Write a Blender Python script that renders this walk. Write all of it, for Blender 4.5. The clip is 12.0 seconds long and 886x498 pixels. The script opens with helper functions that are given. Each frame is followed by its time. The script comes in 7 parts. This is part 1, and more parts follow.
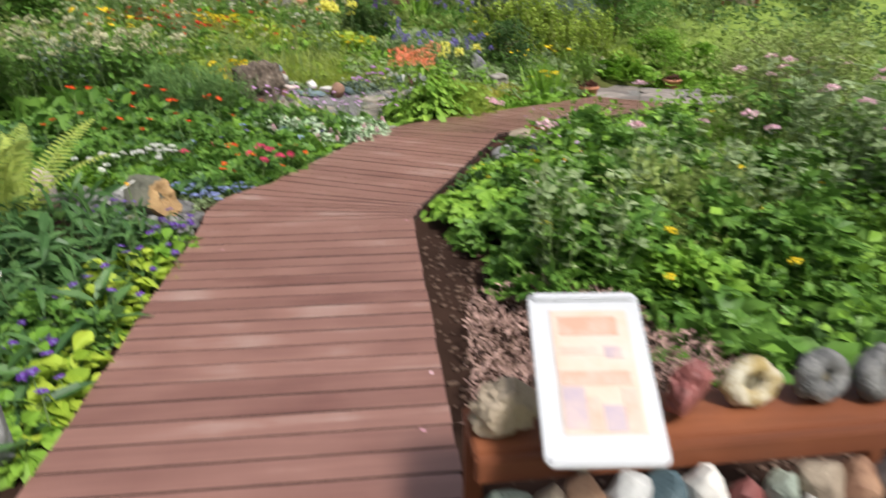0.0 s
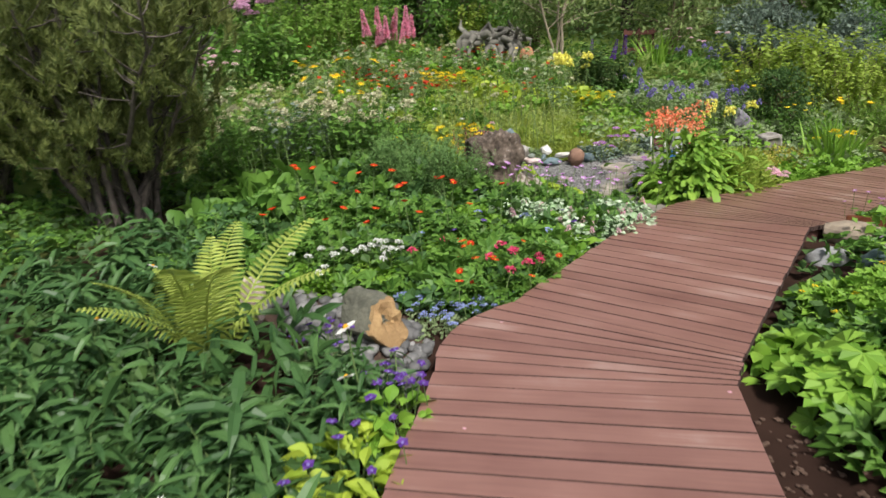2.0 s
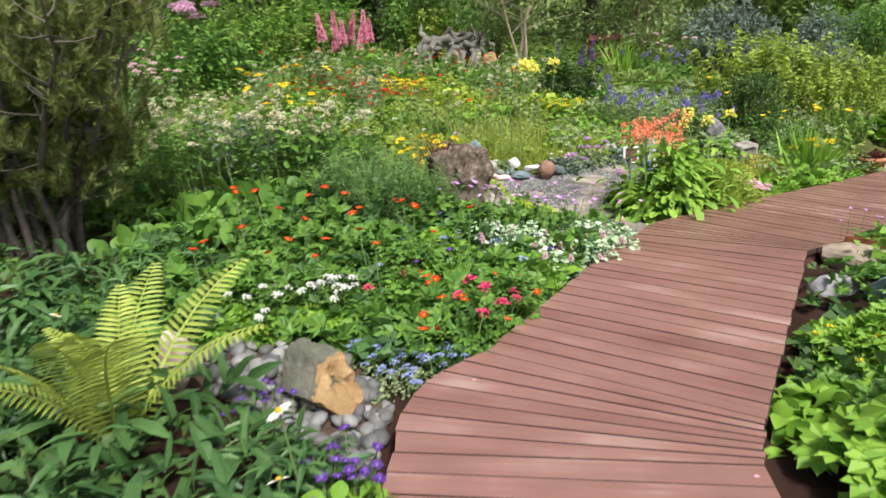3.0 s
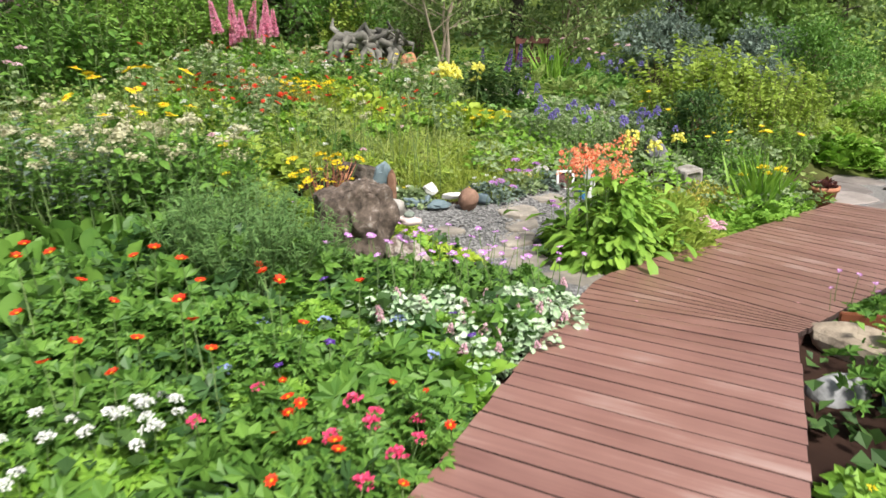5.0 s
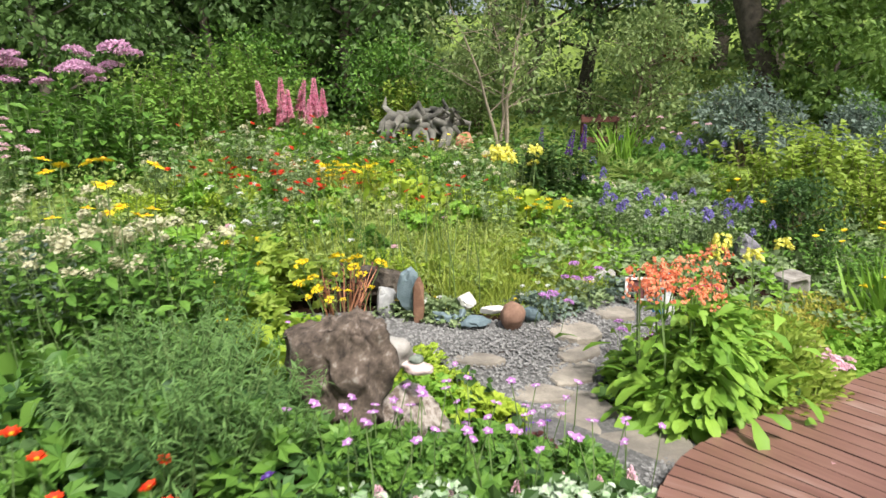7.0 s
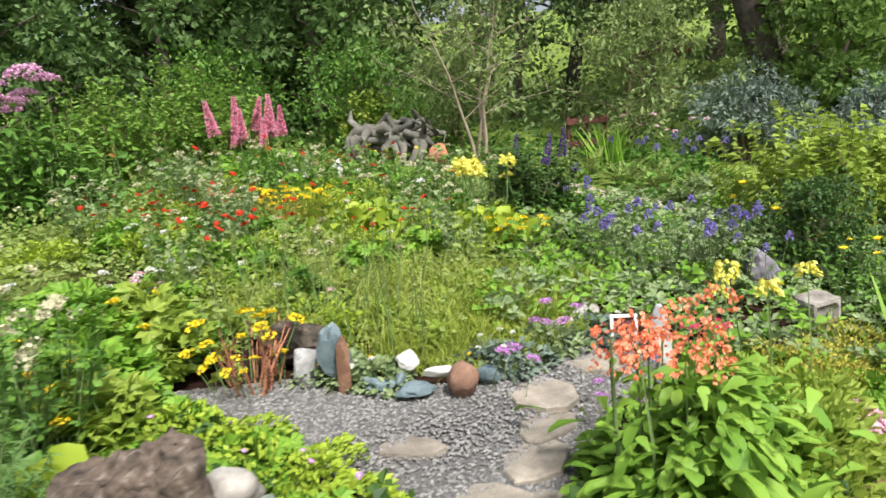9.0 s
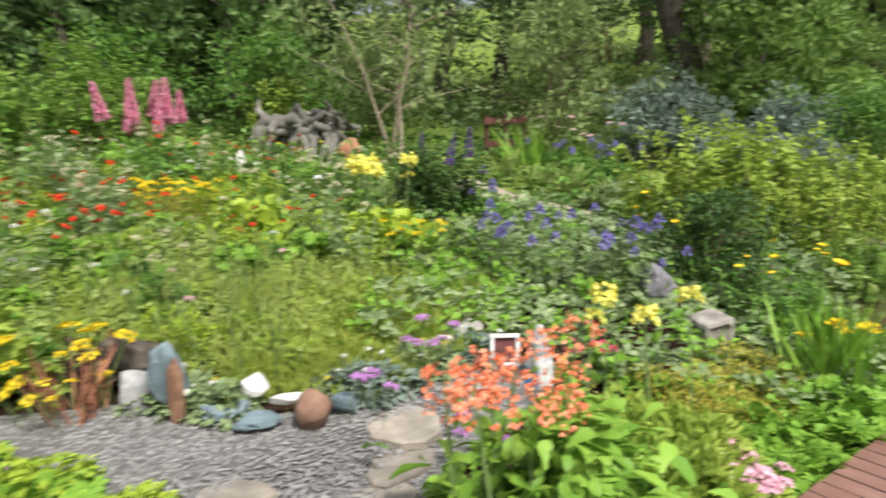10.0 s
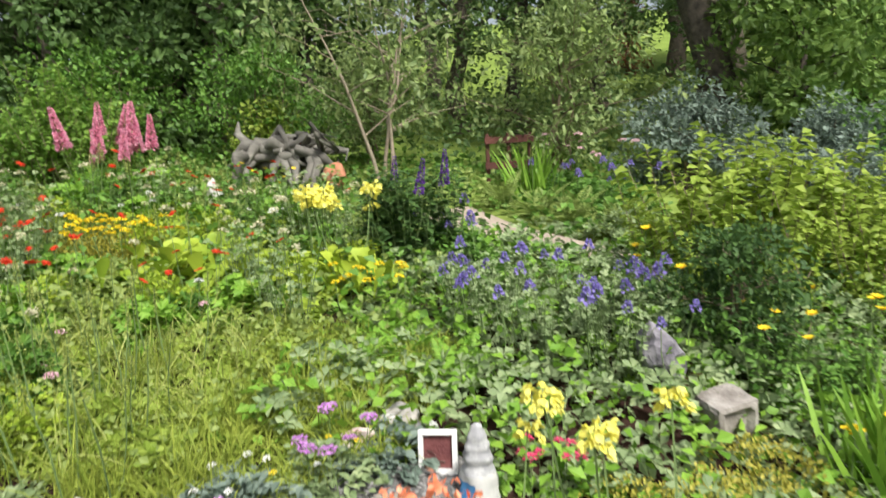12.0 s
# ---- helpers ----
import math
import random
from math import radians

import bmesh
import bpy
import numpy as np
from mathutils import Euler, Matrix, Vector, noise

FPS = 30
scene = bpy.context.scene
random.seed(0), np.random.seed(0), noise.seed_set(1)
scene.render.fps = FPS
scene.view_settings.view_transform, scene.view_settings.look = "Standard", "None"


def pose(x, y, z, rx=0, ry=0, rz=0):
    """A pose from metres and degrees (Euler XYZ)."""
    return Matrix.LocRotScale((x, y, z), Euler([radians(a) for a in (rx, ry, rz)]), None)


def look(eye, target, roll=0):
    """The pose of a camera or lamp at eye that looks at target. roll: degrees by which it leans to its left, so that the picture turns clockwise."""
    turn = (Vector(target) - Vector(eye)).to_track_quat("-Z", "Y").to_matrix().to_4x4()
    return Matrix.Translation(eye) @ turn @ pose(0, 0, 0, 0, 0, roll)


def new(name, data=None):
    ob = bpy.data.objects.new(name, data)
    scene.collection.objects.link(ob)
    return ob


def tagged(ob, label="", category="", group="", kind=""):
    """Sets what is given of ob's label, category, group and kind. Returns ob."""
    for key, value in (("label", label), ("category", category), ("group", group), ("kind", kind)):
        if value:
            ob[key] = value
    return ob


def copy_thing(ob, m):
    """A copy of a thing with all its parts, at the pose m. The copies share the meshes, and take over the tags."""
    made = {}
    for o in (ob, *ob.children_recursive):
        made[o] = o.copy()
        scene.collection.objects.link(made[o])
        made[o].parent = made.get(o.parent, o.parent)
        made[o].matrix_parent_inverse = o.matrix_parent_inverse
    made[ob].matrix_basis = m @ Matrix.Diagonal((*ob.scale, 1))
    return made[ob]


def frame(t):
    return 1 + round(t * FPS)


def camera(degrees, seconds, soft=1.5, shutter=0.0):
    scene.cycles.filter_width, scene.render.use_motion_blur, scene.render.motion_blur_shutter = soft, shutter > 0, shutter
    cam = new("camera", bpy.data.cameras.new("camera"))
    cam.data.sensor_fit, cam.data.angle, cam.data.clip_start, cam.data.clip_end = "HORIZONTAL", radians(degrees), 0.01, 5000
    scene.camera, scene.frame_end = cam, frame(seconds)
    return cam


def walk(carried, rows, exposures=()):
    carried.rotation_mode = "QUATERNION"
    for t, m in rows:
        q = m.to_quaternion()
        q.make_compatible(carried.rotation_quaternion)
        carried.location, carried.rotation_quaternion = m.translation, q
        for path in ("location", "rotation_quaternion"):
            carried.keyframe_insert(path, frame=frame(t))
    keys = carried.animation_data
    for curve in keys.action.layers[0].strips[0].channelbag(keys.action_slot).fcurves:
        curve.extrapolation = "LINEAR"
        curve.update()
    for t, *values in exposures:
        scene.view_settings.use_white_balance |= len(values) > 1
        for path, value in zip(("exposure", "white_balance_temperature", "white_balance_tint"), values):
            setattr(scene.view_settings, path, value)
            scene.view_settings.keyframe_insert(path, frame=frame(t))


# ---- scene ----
cam = camera(66.3, 12.0, 1.5, 0.5)
METRES, EYE, TILT, LEAN, TURN = 8.0, 1.5, -22.0, 0.0, 0.0
ROWS = [
    (0.0, 0.0, 0.0, 0.0, -0.0, 0.0, 0.0),
    (0.5, -0.0265, 0.0387, 0.0199, 5.16, 2.29, 0.67),
    (1.0, -0.0471, 0.0775, 0.0362, 10.66, 2.21, -1.74),
    (1.5, -0.0576, 0.1147, 0.0521, 17.9, 1.55, -4.62),
    (2.0, -0.0767, 0.1558, 0.0723, 16.47, 3.01, -3.4),
    (2.5, -0.0879, 0.1899, 0.0842, 15.1, 3.22, -2.82),
    (4.5, -0.1121, 0.3487, 0.1513, 8.26, 4.72, -1.41),
    (5.0, -0.109, 0.3828, 0.1662, 7.14, 3.48, -2.19),
    (5.5, -0.112, 0.4186, 0.1842, 5.47, 4.94, -1.37),
    (6.0, -0.1095, 0.4574, 0.1975, 7.07, 5.22, -1.28),
    (6.5, -0.1002, 0.4907, 0.2123, 11.81, 7.22, -4.05),
    (7.0, -0.1002, 0.5297, 0.2289, 12.83, 9.2, -4.0),
    (9.0, -0.0711, 0.6739, 0.2817, 14.23, 9.94, -0.89),
    (9.5, -0.0495, 0.7054, 0.2949, 13.77, 11.23, -4.13),
    (10.0, -0.0283, 0.737, 0.305, 8.99, 9.6, -1.54),
    (10.5, -0.0125, 0.7728, 0.3179, 0.37, 10.81, -0.31),
    (11.0, 0.0065, 0.8118, 0.3302, 1.32, 11.05, 1.01),
    (11.5, 0.0201, 0.8431, 0.3421, 8.54, 9.27, -2.04),
    (12.0, 0.0276, 0.8769, 0.3582, 12.61, 10.99, -1.5),
]
walk(cam, [(t, pose(0, 0, EYE, TILT, LEAN, TURN) @ pose(METRES * x, METRES * y, METRES * z, 90 + pitch, roll, yaw)) for t, x, y, z, yaw, pitch, roll in ROWS], [(0.0, 0.66), (0.5, 0.56), (1.5, 0.41), (2.5, 0.83), (4.5, 1.0), (9.0, 1.0), (10.5, 0.92), (12.0, 0.95)])

# ---------------------------------------------------------------- sky and sun
SUN_ELEV, SUN_ROT = 54.0, 140.0
world = bpy.data.worlds.new("overcast_sky")
scene.world = world
world.use_nodes = True
wn = world.node_tree.nodes
wl = world.node_tree.links
sky = wn.new("ShaderNodeTexSky")
sky.sky_type = "NISHITA"
sky.sun_disc = False
sky.sun_elevation, sky.sun_rotation = radians(SUN_ELEV), radians(SUN_ROT)
sky.air_density, sky.dust_density, sky.ozone_density = 1.0, 4.0, 1.0
whiten = wn.new("ShaderNodeHueSaturation")
whiten.inputs["Saturation"].default_value = 0.55
wl.new(sky.outputs[0], whiten.inputs["Color"])
wl.new(whiten.outputs[0], wn["Background"].inputs["Color"])
wn["Background"].inputs["Strength"].default_value = 0.085
sun_data = bpy.data.lights.new("sun", "SUN")
sun_data.energy, sun_data.angle, sun_data.color = 3.0, radians(10), (1.0, 0.97, 0.92)
sun = new("sun", sun_data)
sun.matrix_world = look((0, 0, 20), Vector((0, 0, 20)) - Vector((math.sin(radians(SUN_ROT)) * math.cos(radians(SUN_ELEV)), math.cos(radians(SUN_ROT)) * math.cos(radians(SUN_ELEV)), math.sin(radians(SUN_ELEV)))))


# ---------------------------------------------------------------- materials
def node_mat(name):
    m = bpy.data.materials.new(name)
    m.use_nodes = True
    return m, m.node_tree.nodes, m.node_tree.links, m.node_tree.nodes["Principled BSDF"]


def ramp_of(nodes, c1, c2, c3=None):
    r = nodes.new("ShaderNodeValToRGB")
    r.color_ramp.elements[0].color = (*c1, 1)
    r.color_ramp.elements[1].color = (*c2, 1)
    if c3:
        r.color_ramp.elements.new(0.55).color = (*c3, 1)
    return r


def leaf_mat(name, c1, c2, rough=0.55, through_light=0.3, blotch=6.0):
    """Leaves: each leaf its own tint, mottled, light shining through."""
    m, n, l, b = node_mat(name)
    geo = n.new("ShaderNodeNewGeometry")
    tex = n.new("ShaderNodeTexNoise")
    tex.inputs["Scale"].default_value = blotch
    tex.inputs["Detail"].default_value = 3
    co = n.new("ShaderNodeTexCoord")
    l.new(co.outputs["Object"], tex.inputs["Vector"])
    add = n.new("ShaderNodeMath")
    add.operation = "MULTIPLY_ADD"
    add.inputs[1].default_value, add.inputs[2].default_value = 0.65, -0.15
    info = n.new("ShaderNodeObjectInfo")
    both = n.new("ShaderNodeMath")
    l.new(geo.outputs["Random Per Island"], both.inputs[0])
    l.new(info.outputs["Random"], both.inputs[1])
    wrap = n.new("ShaderNodeMath")
    wrap.operation = "FRACT"
    l.new(both.outputs[0], wrap.inputs[0])
    l.new(wrap.outputs[0], add.inputs[0])
    add2 = n.new("ShaderNodeMath")
    l.new(add.outputs[0], add2.inputs[0])
    half = n.new("ShaderNodeMath")
    half.operation = "MULTIPLY"
    half.inputs[1].default_value = 0.75
    l.new(tex.outputs[0], half.inputs[0])
    l.new(half.outputs[0], add2.inputs[1])
    if c1[1] > c1[0] and c1[2] < 0.06:
        c1, c2 = ((c[0] * 1.06, c[1], c[2] * 1.4 + 0.004) for c in (c1, c2))
    r = ramp_of(n, c1, c2)
    l.new(add2.outputs[0], r.inputs[0])
    l.new(r.outputs[0], b.inputs["Base Color"])
    b.inputs["Roughness"].default_value = rough
    b.inputs["Specular IOR Level"].default_value = 0.28
    tr = n.new("ShaderNodeBsdfTranslucent")
    l.new(r.outputs[0], tr.inputs["Color"])
    mix = n.new("ShaderNodeMixShader")
    mix.inputs[0].default_value = through_light
    l.new(b.outputs[0], mix.inputs[1])
    l.new(tr.outputs[0], mix.inputs[2])
    l.new(mix.outputs[0], n["Material Output"].inputs["Surface"])
    return m


def stone_mat(name, c1, c2, c3=None, scale=6.0, rough=0.85, bump=0.4):
    m, n, l, b = node_mat(name)
    co = n.new("ShaderNodeTexCoord")
    info = n.new("ShaderNodeObjectInfo")
    shift = n.new("ShaderNodeVectorMath")
    l.new(co.outputs["Object"], shift.inputs[0])
    l.new(info.outputs["Random"], shift.inputs[1])
    big = n.new("ShaderNodeTexNoise")
    big.inputs["Scale"].default_value, big.inputs["Detail"].default_value, big.inputs["Roughness"].default_value = scale, 6, 0.65
    fine = n.new("ShaderNodeTexNoise")
    fine.inputs["Scale"].default_value, fine.inputs["Detail"].default_value = scale * 9, 4
    l.new(shift.outputs[0], big.inputs["Vector"])
    l.new(shift.outputs[0], fine.inputs["Vector"])
    spread = n.new("ShaderNodeMath")
    spread.operation = "MULTIPLY_ADD"
    spread.inputs[1].default_value, spread.inputs[2].default_value = 0.35, -0.17
    l.new(info.outputs["Random"], spread.inputs[0])
    s2 = n.new("ShaderNodeMath")
    l.new(spread.outputs[0], s2.inputs[0])
    l.new(big.outputs[0], s2.inputs[1])
    r = ramp_of(n, c1, c2, c3)
    r.color_ramp.elements[0].position, r.color_ramp.elements[-1].position = 0.3, 0.72
    l.new(s2.outputs[0], r.inputs[0])
    l.new(r.outputs[0], b.inputs["Base Color"])
    b.inputs["Roughness"].default_value = rough
    bu = n.new("ShaderNodeBump")
    bu.inputs["Strength"].default_value, bu.inputs["Distance"].default_value = bump, 0.01
    l.new(fine.outputs[0], bu.inputs["Height"])
    l.new(bu.outputs[0], b.inputs["Normal"])
    return m


def grain_mat(name, c1, c2, c3, rough=0.6, stretch=(2.0, 30.0, 30.0), island=False):
    """Painted or bare wood, grain along the piece's own x."""
    m, n, l, b = node_mat(name)
    co = n.new("ShaderNodeTexCoord")
    info = n.new("ShaderNodeObjectInfo")
    shift = n.new("ShaderNodeVectorMath")
    shift.operation = "MULTIPLY_ADD"
    shift.inputs[1].default_value = (7.0, 7.0, 7.0)
    l.new(info.outputs["Random"], shift.inputs[0])
    l.new(co.outputs["Object"], shift.inputs[2])
    mp = n.new("ShaderNodeMapping")
    mp.inputs["Scale"].default_value = stretch
    l.new(shift.outputs[0], mp.inputs["Vector"])
    grain = n.new("ShaderNodeTexNoise")
    grain.inputs["Scale"].default_value, grain.inputs["Detail"].default_value, grain.inputs["Distortion"].default_value = 1.0, 6, 0.6
    l.new(mp.outputs[0], grain.inputs["Vector"])
    wear = n.new("ShaderNodeTexNoise")
    wear.inputs["Scale"].default_value, wear.inputs["Detail"].default_value = 2.6, 5
    l.new(shift.outputs[0], wear.inputs["Vector"])
    k = n.new("ShaderNodeMath")
    k.operation = "MULTIPLY_ADD"
    k.inputs[1].default_value = 0.45
    l.new(grain.outputs[0], k.inputs[0])
    k2 = n.new("ShaderNodeMath")
    k2.operation = "MULTIPLY_ADD"
    k2.inputs[1].default_value = 0.6
    l.new(wear.outputs[0], k2.inputs[0])
    rnd = n.new("ShaderNodeMath")
    rnd.operation = "MULTIPLY_ADD"
    rnd.inputs[1].default_value, rnd.inputs[2].default_value = 0.16, -0.13
    l.new(info.outputs["Random"], rnd.inputs[0])
    l.new(rnd.outputs[0], k2.inputs[2])
    l.new(k2.outputs[0], k.inputs[2])
    r = ramp_of(n, c1, c2, c3)
    r.color_ramp.elements[0].position, r.color_ramp.elements[-1].position = 0.22, 0.82
    l.new(k.outputs[0], r.inputs[0])
    l.new(r.outputs[0], b.inputs["Base Color"])
    b.inputs["Roughness"].default_value = rough
    bu = n.new("ShaderNodeBump")
    bu.inputs["Strength"].default_value, bu.inputs["Distance"].default_value = 0.35, 0.004
    l.new(grain.outputs[0], bu.inputs["Height"])
    l.new(bu.outputs[0], b.inputs["Normal"])
    return m


DECK = grain_mat("red_brown_deck_stain", (0.135, 0.055, 0.043), (0.43, 0.315, 0.275), (0.25, 0.126, 0.1), 0.4)
for node in DECK.node_tree.nodes:
    if node.type == "BSDF_PRINCIPLED":
        node.inputs["Specular IOR Level"].default_value = 1.0
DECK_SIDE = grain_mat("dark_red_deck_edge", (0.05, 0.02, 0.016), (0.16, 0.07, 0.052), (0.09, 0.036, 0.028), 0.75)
# near-black plank sides: the shade in the gaps is put into this colour
PLANK_EDGE = grain_mat("gap_shade_plank_edge", (0.022, 0.012, 0.009), (0.075, 0.038, 0.03), (0.042, 0.021, 0.016), 0.95)
PALE_WOOD = grain_mat("weathered_pale_wood", (0.2, 0.16, 0.11), (0.46, 0.4, 0.3), (0.33, 0.27, 0.2), 0.8)
RUST_WOOD = grain_mat("orange_brown_board", (0.11, 0.033, 0.014), (0.27, 0.09, 0.036), (0.18, 0.056, 0.022), 0.6)
GREY_WOOD = grain_mat("silvery_driftwood", (0.05, 0.045, 0.038), (0.5, 0.48, 0.42), (0.2, 0.19, 0.16), 0.85, (3.0, 18.0, 18.0))
BARK = stone_mat("dark_bark", (0.03, 0.024, 0.018), (0.16, 0.13, 0.1), None, 9.0, 0.9, 0.8)
PINE_BARK = stone_mat("grey_pine_bark", (0.03, 0.025, 0.021), (0.14, 0.115, 0.098), None, 12.0, 0.9, 0.8)
RED_BARK = stone_mat("reddish_bark", (0.07, 0.03, 0.02), (0.2, 0.09, 0.06), None, 9.0, 0.9, 0.8)
STEM = leaf_mat("green_stem", (0.08, 0.14, 0.03), (0.17, 0.26, 0.06), 0.6, 0.1)
TWIG = stone_mat("brown_twig", (0.09, 0.06, 0.04), (0.25, 0.19, 0.13), None, 12.0)
LEAF_MID = leaf_mat("mid_green_leaf", (0.042, 0.13, 0.013), (0.172, 0.34, 0.038), 0.48)
LEAF_LANCE = leaf_mat("deep_green_lance_leaf", (0.022, 0.072, 0.014), (0.105, 0.22, 0.044), 0.42)
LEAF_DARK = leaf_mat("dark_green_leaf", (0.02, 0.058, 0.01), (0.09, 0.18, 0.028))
LEAF_LIME = leaf_mat("lime_green_leaf", (0.16, 0.29, 0.012), (0.44, 0.57, 0.045))
LEAF_FRESH = leaf_mat("fresh_green_leaf", (0.085, 0.23, 0.012), (0.26, 0.46, 0.04))
LEAF_BLUE = leaf_mat("blue_grey_leaf", (0.08, 0.125, 0.09), (0.27, 0.34, 0.28))
LEAF_SAGE = leaf_mat("sage_green_leaf", (0.11, 0.19, 0.05), (0.33, 0.43, 0.15))
LEAF_VARIEGATED = leaf_mat("white_variegated_leaf", (0.18, 0.34, 0.12), (0.62, 0.7, 0.54), 0.55, 0.2, 40.0)
LEAF_OLIVE = leaf_mat("olive_green_leaf", (0.12, 0.2, 0.026), (0.33, 0.43, 0.09))
LEAF_GOLD = leaf_mat("golden_green_leaf", (0.2, 0.24, 0.02), (0.52, 0.48, 0.06))
LEAF_PINE = leaf_mat("pine_needle", (0.03, 0.065, 0.012), (0.25, 0.3, 0.06), 0.6, 0.25, 3.0)
LEAF_RED = leaf_mat("maroon_leaf", (0.05, 0.016, 0.016), (0.17, 0.06, 0.05))
LEAF_TREE = leaf_mat("tree_leaf", (0.04, 0.095, 0.018), (0.17, 0.29, 0.06), 0.5, 0.35)
LEAF_ROUND = leaf_mat("bright_tree_leaf", (0.06, 0.14, 0.02), (0.24, 0.38, 0.06), 0.5, 0.35)
LEAF_SHRUB = leaf_mat("yellow_green_shrub_leaf", (0.19, 0.31, 0.024), (0.4, 0.53, 0.07), 0.5, 0.45)
LEAF_TREE_LIGHT = leaf_mat("light_tree_leaf", (0.08, 0.15, 0.03), (0.3, 0.4, 0.1), 0.5, 0.35)
GRASS = leaf_mat("meadow_grass_blade", (0.13, 0.22, 0.014), (0.38, 0.46, 0.055))
DRY_GRASS = leaf_mat("ripe_grass_blade", (0.17, 0.24, 0.03), (0.43, 0.5, 0.1))
PALE_SEED = leaf_mat("cream_seed_head", (0.34, 0.33, 0.18), (0.72, 0.68, 0.48))
CREEPER = leaf_mat("dusky_pink_creeper", (0.16, 0.10, 0.07), (0.5, 0.33, 0.29), 0.7, 0.1)
P_WHITE = leaf_mat("white_petal", (0.62, 0.62, 0.58), (0.86, 0.86, 0.82))
P_YELLOW = leaf_mat("yellow_petal", (0.72, 0.5, 0.01), (0.9, 0.74, 0.04))
P_LEMON = leaf_mat("lemon_petal", (0.75, 0.7, 0.08), (0.92, 0.88, 0.26))
P_ORANGE = leaf_mat("orange_petal", (0.84, 0.12, 0.025), (0.93, 0.46, 0.28))
P_RED = leaf_mat("scarlet_petal", (0.5, 0.02, 0.01), (0.76, 0.075, 0.014))
P_DARKRED = leaf_mat("brick_red_petal", (0.42, 0.02, 0.01), (0.62, 0.06, 0.02))
P_PINK = leaf_mat("pink_petal", (0.66, 0.2, 0.34), (0.88, 0.48, 0.6))
P_PALEPINK = leaf_mat("pale_pink_petal", (0.7, 0.36, 0.46), (0.88, 0.66, 0.72))
P_CERISE = leaf_mat("cerise_petal", (0.6, 0.03, 0.12), (0.8, 0.12, 0.24))
P_MAUVE = leaf_mat("mauve_petal", (0.42, 0.15, 0.47), (0.64, 0.34, 0.68))
P_HAZE = leaf_mat("pink_mauve_petal", (0.48, 0.22, 0.4), (0.72, 0.45, 0.6))
P_VIOLET = leaf_mat("violet_petal", (0.14, 0.1, 0.36), (0.32, 0.27, 0.62))
P_PURPLE = leaf_mat("deep_purple_petal", (0.06, 0.02, 0.18), (0.2, 0.08, 0.4))
P_BLUE = leaf_mat("pale_blue_petal", (0.16, 0.2, 0.5), (0.4, 0.46, 0.75))
P_GOLD = leaf_mat("golden_petal", (0.7, 0.34, 0.01), (0.88, 0.5, 0.03))
SOIL = stone_mat("garden_soil", (0.03, 0.016, 0.011), (0.11, 0.066, 0.045), None, 5.0, 0.95, 0.9)
GRAVEL = stone_mat("grey_gravel_bed", (0.12, 0.117, 0.112), (0.33, 0.32, 0.305), None, 28.0, 0.9, 1.0)
GRAVEL_DARK = stone_mat("dull_grey_gravel", (0.1, 0.095, 0.09), (0.32, 0.3, 0.28), None, 45.0, 0.95, 1.0)
PATH_TAN = stone_mat("sandy_path", (0.2, 0.16, 0.12), (0.36, 0.3, 0.24), None, 8.0, 0.95, 0.6)
FLAG = stone_mat("sandstone_flag", (0.17, 0.15, 0.125), (0.38, 0.335, 0.275), (0.27, 0.238, 0.195), 7.0, 0.85, 0.8)
PATH_PINK = stone_mat("pinkish_flat_stone", (0.13, 0.11, 0.1), (0.29, 0.25, 0.225), (0.21, 0.18, 0.16), 4.0, 0.85, 0.6)
PEBBLE = stone_mat("grey_river_pebble", (0.075, 0.075, 0.074), (0.25, 0.245, 0.238), (0.14, 0.138, 0.134), 3.0, 0.7, 0.15)
ROCK_BROWN = stone_mat("lichen_brown_rock", (0.03, 0.022, 0.016), (0.44, 0.39, 0.34), (0.16, 0.12, 0.092), 19.0, 0.95, 1.0)
ROCK_GREY = stone_mat("grey_rock", (0.15, 0.15, 0.15), (0.46, 0.46, 0.45), None, 5.0, 0.85, 0.6)
ROCK_WHITE = stone_mat("white_quartz", (0.28, 0.26, 0.23), (0.64, 0.62, 0.58), None, 6.0, 0.6, 0.4)
ROCK_PINK = stone_mat("pink_white_rock", (0.3, 0.11, 0.1), (0.72, 0.62, 0.58), None, 11.0, 0.7, 0.4)
ROCK_SLATE = stone_mat("blue_slate", (0.05, 0.085, 0.1), (0.19, 0.25, 0.27), None, 7.0, 0.7, 0.5)
ROCK_RUST = stone_mat("rusty_stone", (0.17, 0.085, 0.05), (0.42, 0.26, 0.16), None, 9.0, 0.8, 0.4)
ROCK_MAROON = stone_mat("maroon_stone", (0.11, 0.03, 0.03), (0.27, 0.09, 0.08), None, 6.0, 0.6, 0.5)
ROCK_GREEN = stone_mat("green_stone", (0.05, 0.075, 0.06), (0.28, 0.32, 0.26), None, 14.0, 0.6, 0.7)
ROCK_TAN = stone_mat("tan_stone", (0.13, 0.095, 0.065), (0.4, 0.325, 0.24), None, 9.0, 0.8, 0.6)
PAINT_WHITE = stone_mat("chalky_white_paint", (0.62, 0.61, 0.59), (0.8, 0.79, 0.77), None, 14.0, 0.6, 0.2)
PAINT_GREY = stone_mat("mottled_grey_paint", (0.3, 0.3, 0.31), (0.62, 0.62, 0.6), None, 16.0, 0.6, 0.2)
PAINT_BLUE = stone_mat("sky_blue_paint", (0.05, 0.2, 0.45), (0.12, 0.34, 0.6), None, 14.0, 0.5, 0.2)
TERRACOTTA = stone_mat("terracotta", (0.32, 0.12, 0.06), (0.5, 0.23, 0.13), None, 7.0, 0.8, 0.3)


